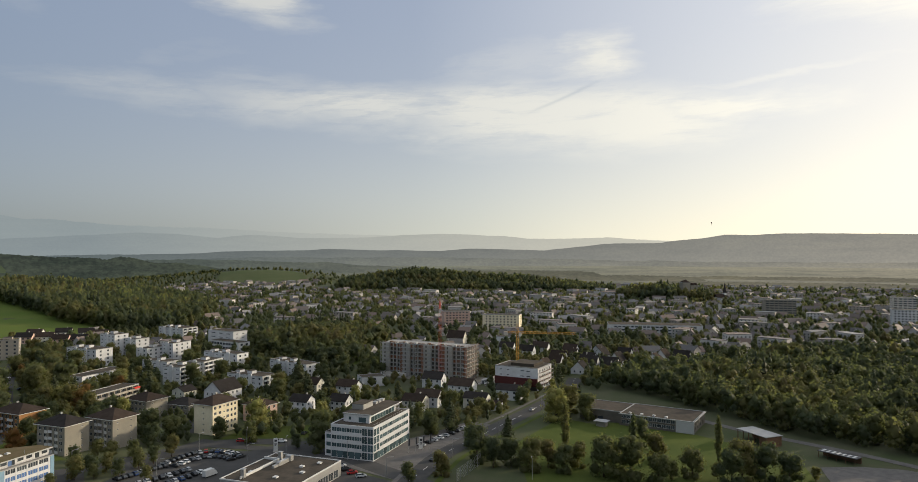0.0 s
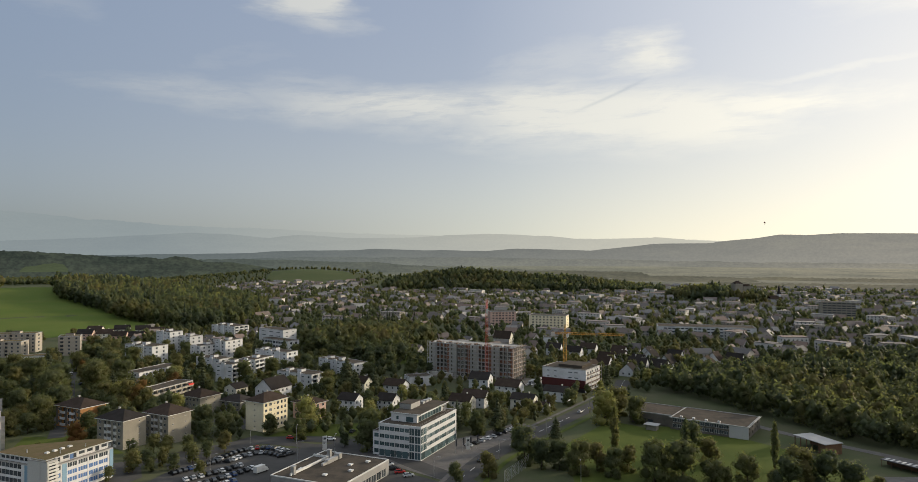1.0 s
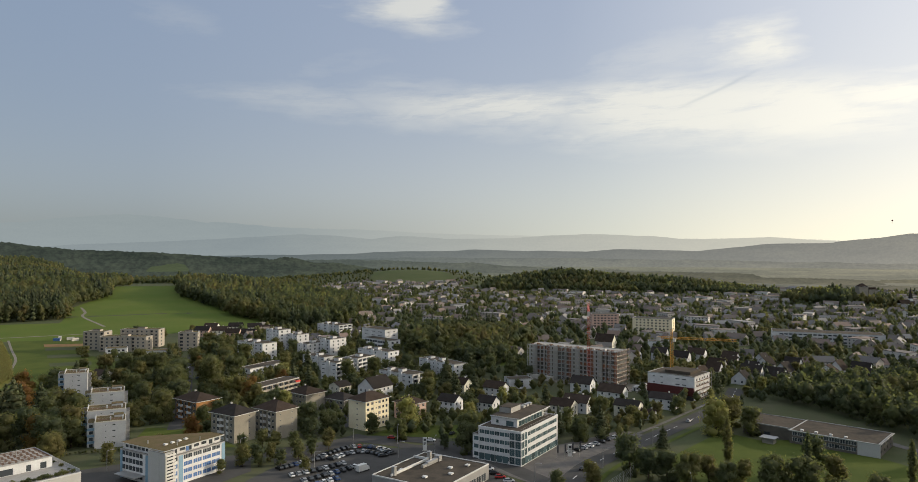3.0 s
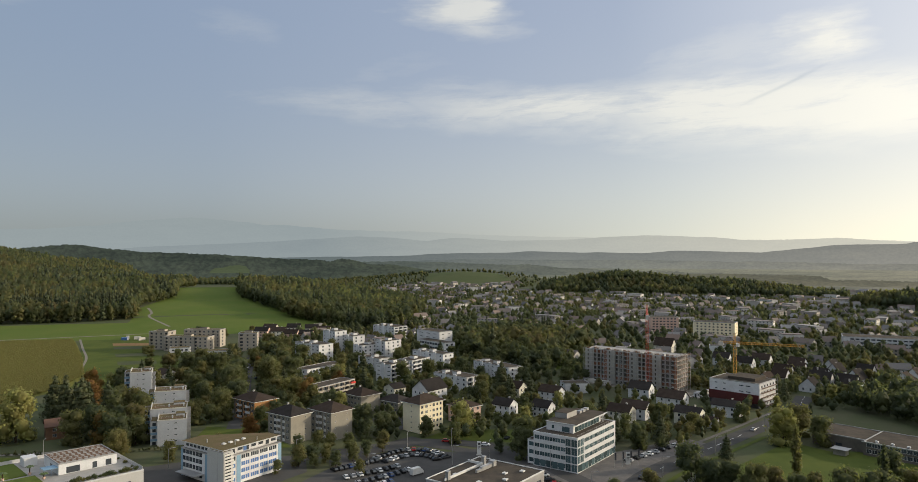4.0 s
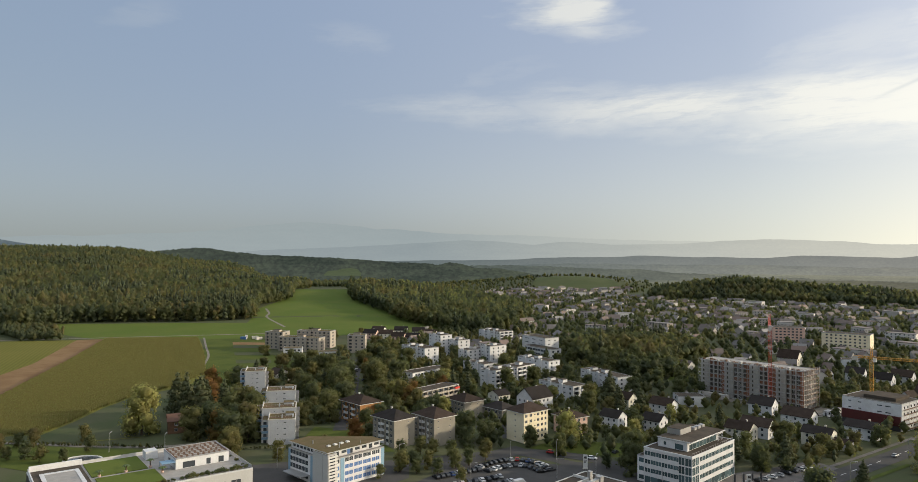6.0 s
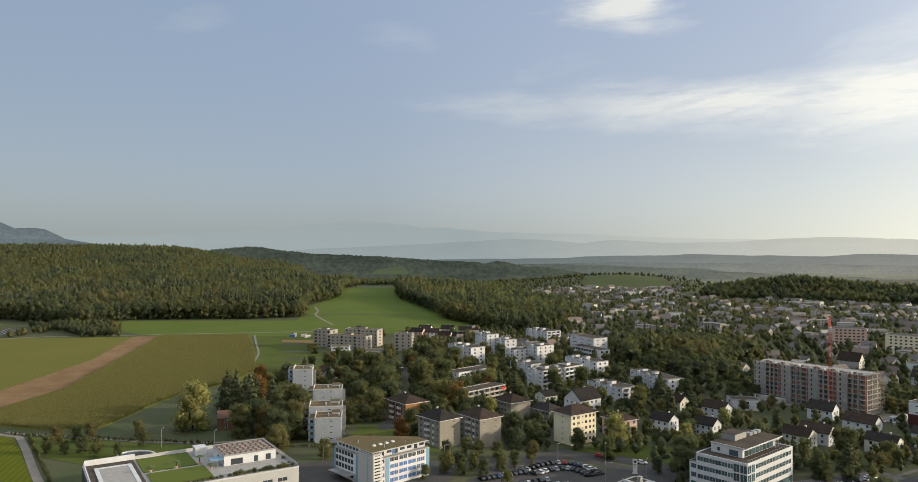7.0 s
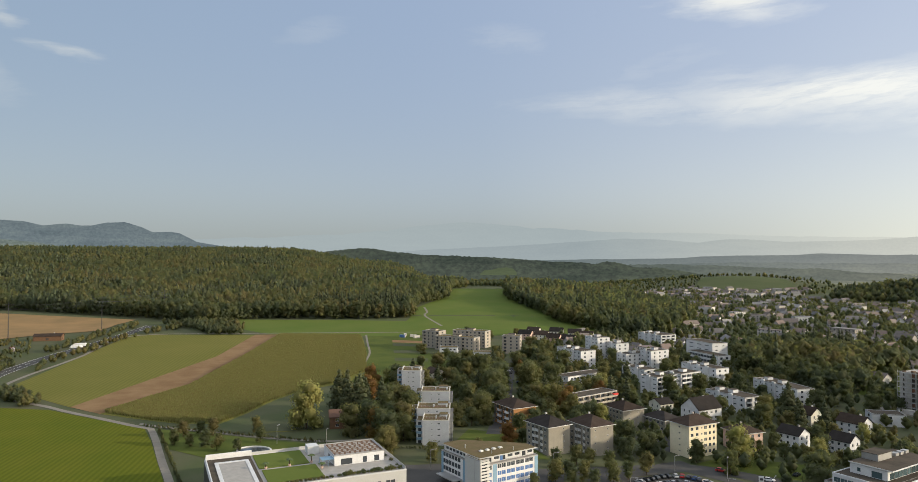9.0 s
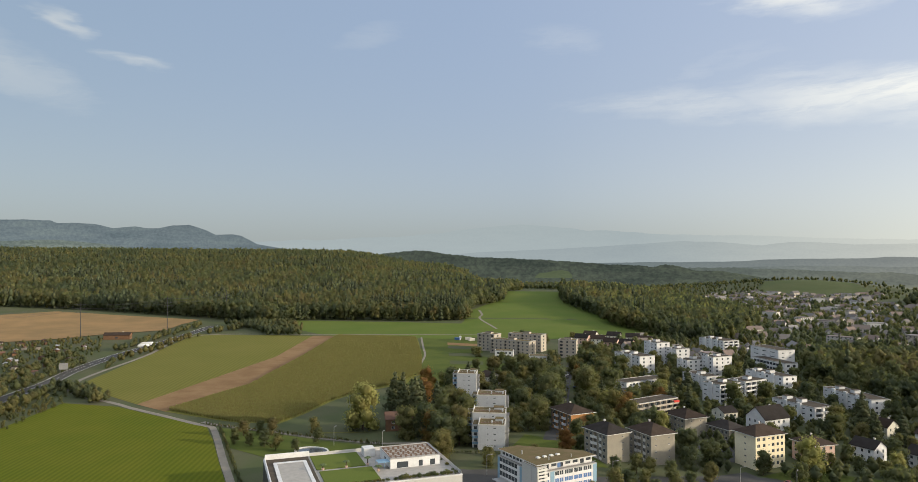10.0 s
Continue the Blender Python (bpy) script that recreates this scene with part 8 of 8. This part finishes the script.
for sx, sy in ((-1, -1), (1, -1), (1, 1), (-1, 1)):
    beam(bm, (sx * 0.7, sy * 0.7, -8.4), (sx * 1.6, sy * 1.6, -4.2), 0.06)
part("rope", bm, M_DARKMETAL, balloon)

# ---- roof garden plants ----
for k in range(14):
    lx, ly = 9 + 1.7 * k, -19.0
    a = radians(62)
    plant("bush", -212 + math.cos(a) * lx - math.sin(a) * ly, 195 + math.sin(a) * lx + math.cos(a) * ly, 0.52 + 0.2 * (k % 3), z=ground_at(-212, 195) + dh + 0.05)
for k in range(5):
    lx, ly = 31.3, -15 + 6.5 * k
    plant("bush", -212 + math.cos(a) * lx - math.sin(a) * ly, 195 + math.sin(a) * lx + math.cos(a) * ly, 0.42 + 0.12 * (k % 2), z=ground_at(-212, 195) + dh + 0.05)
for k in range(11):
    lx, ly = -9 + 1.5 * k, -19.3
    plant("bush", -212 + math.cos(a) * lx - math.sin(a) * ly, 195 + math.sin(a) * lx + math.cos(a) * ly, 0.42 + 0.1 * (k % 3), z=ground_at(-212, 195) + dh + 0.05)
M_FROND = material("palm_frond", (0.075, 0.105, 0.030), 0.6, (0.055, 0.082, 0.024), 0.8, 5.0, 0.1)


def potted_palm(lx, ly, high, seed):
    """A fan of arching fronds on a shaggy stem in a clay pot."""
    rng = random.Random(seed)
    own = thing("potted_palm", -212 + math.cos(a) * lx - math.sin(a) * ly, 195 + math.sin(a) * lx + math.cos(a) * ly, 0, ground_at(-212, 195) + dh + 0.18, "small palm in a pale clay pot on the roof terrace", "palm", "palms of the roof garden")
    bm = bmesh.new()
    beam(bm, (0, 0, 0), (0, 0, 0.75), 0.42, 10, 0.58)
    part("pot", bm, M_PINK, own)
    bm = bmesh.new()
    beam(bm, (0, 0, 0.7), (rng.uniform(-.1, .1), rng.uniform(-.1, .1), high), 0.17, 8, 0.22)
    part("stem", bm, M_BARK, own)
    for k in range(14):
        t, rise = k * 2.4 + rng.uniform(0, 0.5), rng.uniform(0.3, 1.1)
        bm, prev = bmesh.new(), None
        side = Vector((-math.sin(t), math.cos(t), 0))
        for j in range(5):
            f = j / 4
            p = Vector((math.cos(t) * 1.45 * f, math.sin(t) * 1.45 * f, high + rise * f * (1.7 - 1.9 * f)))
            w = 0.34 * math.sin(0.35 + 2.6 * f) + 0.02
            row = (bm.verts.new(p - side * w - Vector((0, 0, w * 0.5))), bm.verts.new(p), bm.verts.new(p + side * w - Vector((0, 0, w * 0.5))))
            if prev:
                bm.faces.new((prev[0], prev[1], row[1], row[0])), bm.faces.new((prev[1], prev[2], row[2], row[1]))
            prev = row
        part("frond", bm, M_FROND, own)


for k, (lx, ly, high) in enumerate(((-13.5, -0.3, 2.0), (-5.0, -0.3, 2.4), (3.2, 0.6, 2.8), (5.2, -8.0, 1.8))):
    potted_palm(lx, ly, high, 60 + k)
pond = thing("garden_pond", -267, 213, 20, None, "round garden pond with a pale stone rim", "pond")
bm = bmesh.new()
for k in range(24):
    t0, t1 = k * math.tau / 24, (k + 1) * math.tau / 24
    q = [bm.verts.new((r * math.cos(t) * 1.3, r * math.sin(t), z)) for t in (t0, t1) for r, z in ((6.2, 0.0), (6.2, 0.7), (5.6, 0.7), (5.6, 0.2))]
    for m in range(3):
        bm.faces.new((q[m], q[m + 1], q[m + 5], q[m + 4]))
part("rim", bm, M_FRAME, pond)
bm = bmesh.new()
bm.faces.new([bm.verts.new((5.7 * math.cos(k * math.tau / 24) * 1.3, 5.7 * math.sin(k * math.tau / 24), 0.35)) for k in range(24)])
part("water", bm, M_GLASS, pond)
# houses with pink and brown fronts below the wood
for i, (x, y, rot) in enumerate(((-373, 600, 10), (-360, 608, 15), (-365, 645, 20), (-342, 600, 10), (-350, 655, 30), (-334, 650, 15), (-330, 607, 10), (-380, 626, 5))):
    block("house", "%s gabled house below the wood" % ("rose-coloured" if i % 3 == 0 else "pale"), x, y, rot, 13, 9, 2, 2.6, 0.3, M_PINK if i % 3 == 0 else M_HOUSE, "gable", rise=3.4, roof_mat=M_ROOF if i % 2 else M_ROOFDARK, category="house", group="gabled family houses", fine=False,
          cols={"S": spread(13, 3, 1.3), "W": spread(9, 2, 1.1)})

# ---- cabins and stacked material at the building site ----
for x, y, rot, tone, name in ((17, 461, 65, M_WHITE, "white"), (22, 470, 65, M_PALEGREY, "pale grey"), (-54, 489, 65, M_WHITE, "white")):
    cabin = thing("site_cabin", x, y, rot, None, "%s site cabin with a flat roof beside the concrete shell" % name, "site cabin", "site cabins")
    part("body", boxes((-3, 3, -1.25, 1.25, 0.15, 2.75)), tone, cabin)
    part("roof", boxes((-3.1, 3.1, -1.35, 1.35, 2.75, 2.9)), M_METAL, cabin)
    part("door", boxes((-3.06, -3.0, -0.5, 0.5, 0.2, 2.2)), M_DARKMETAL, cabin)
    for k in range(2):
        part("window", boxes((-1.8 + 2.2 * k, -0.5 + 2.2 * k, -1.31, -1.25, 1.1, 2.1)), M_GLASS, cabin)
for k in range(7):
    x, y = 10 + 2.4 * k, 452 + 1.2 * k + (k % 3) * 3
    stack = thing("timber_stack", x, y, 30 * k, None, "stacked pale formwork boards on the site ground", "timber stack", "stacks of formwork boards")
    for j in range(3):
        part("board", boxes((-1.6, 1.6, -0.7, 0.7, 0.05 + 0.32 * j, 0.3 + 0.32 * j)), M_WOOD if j % 2 else M_CONCRETE, stack)
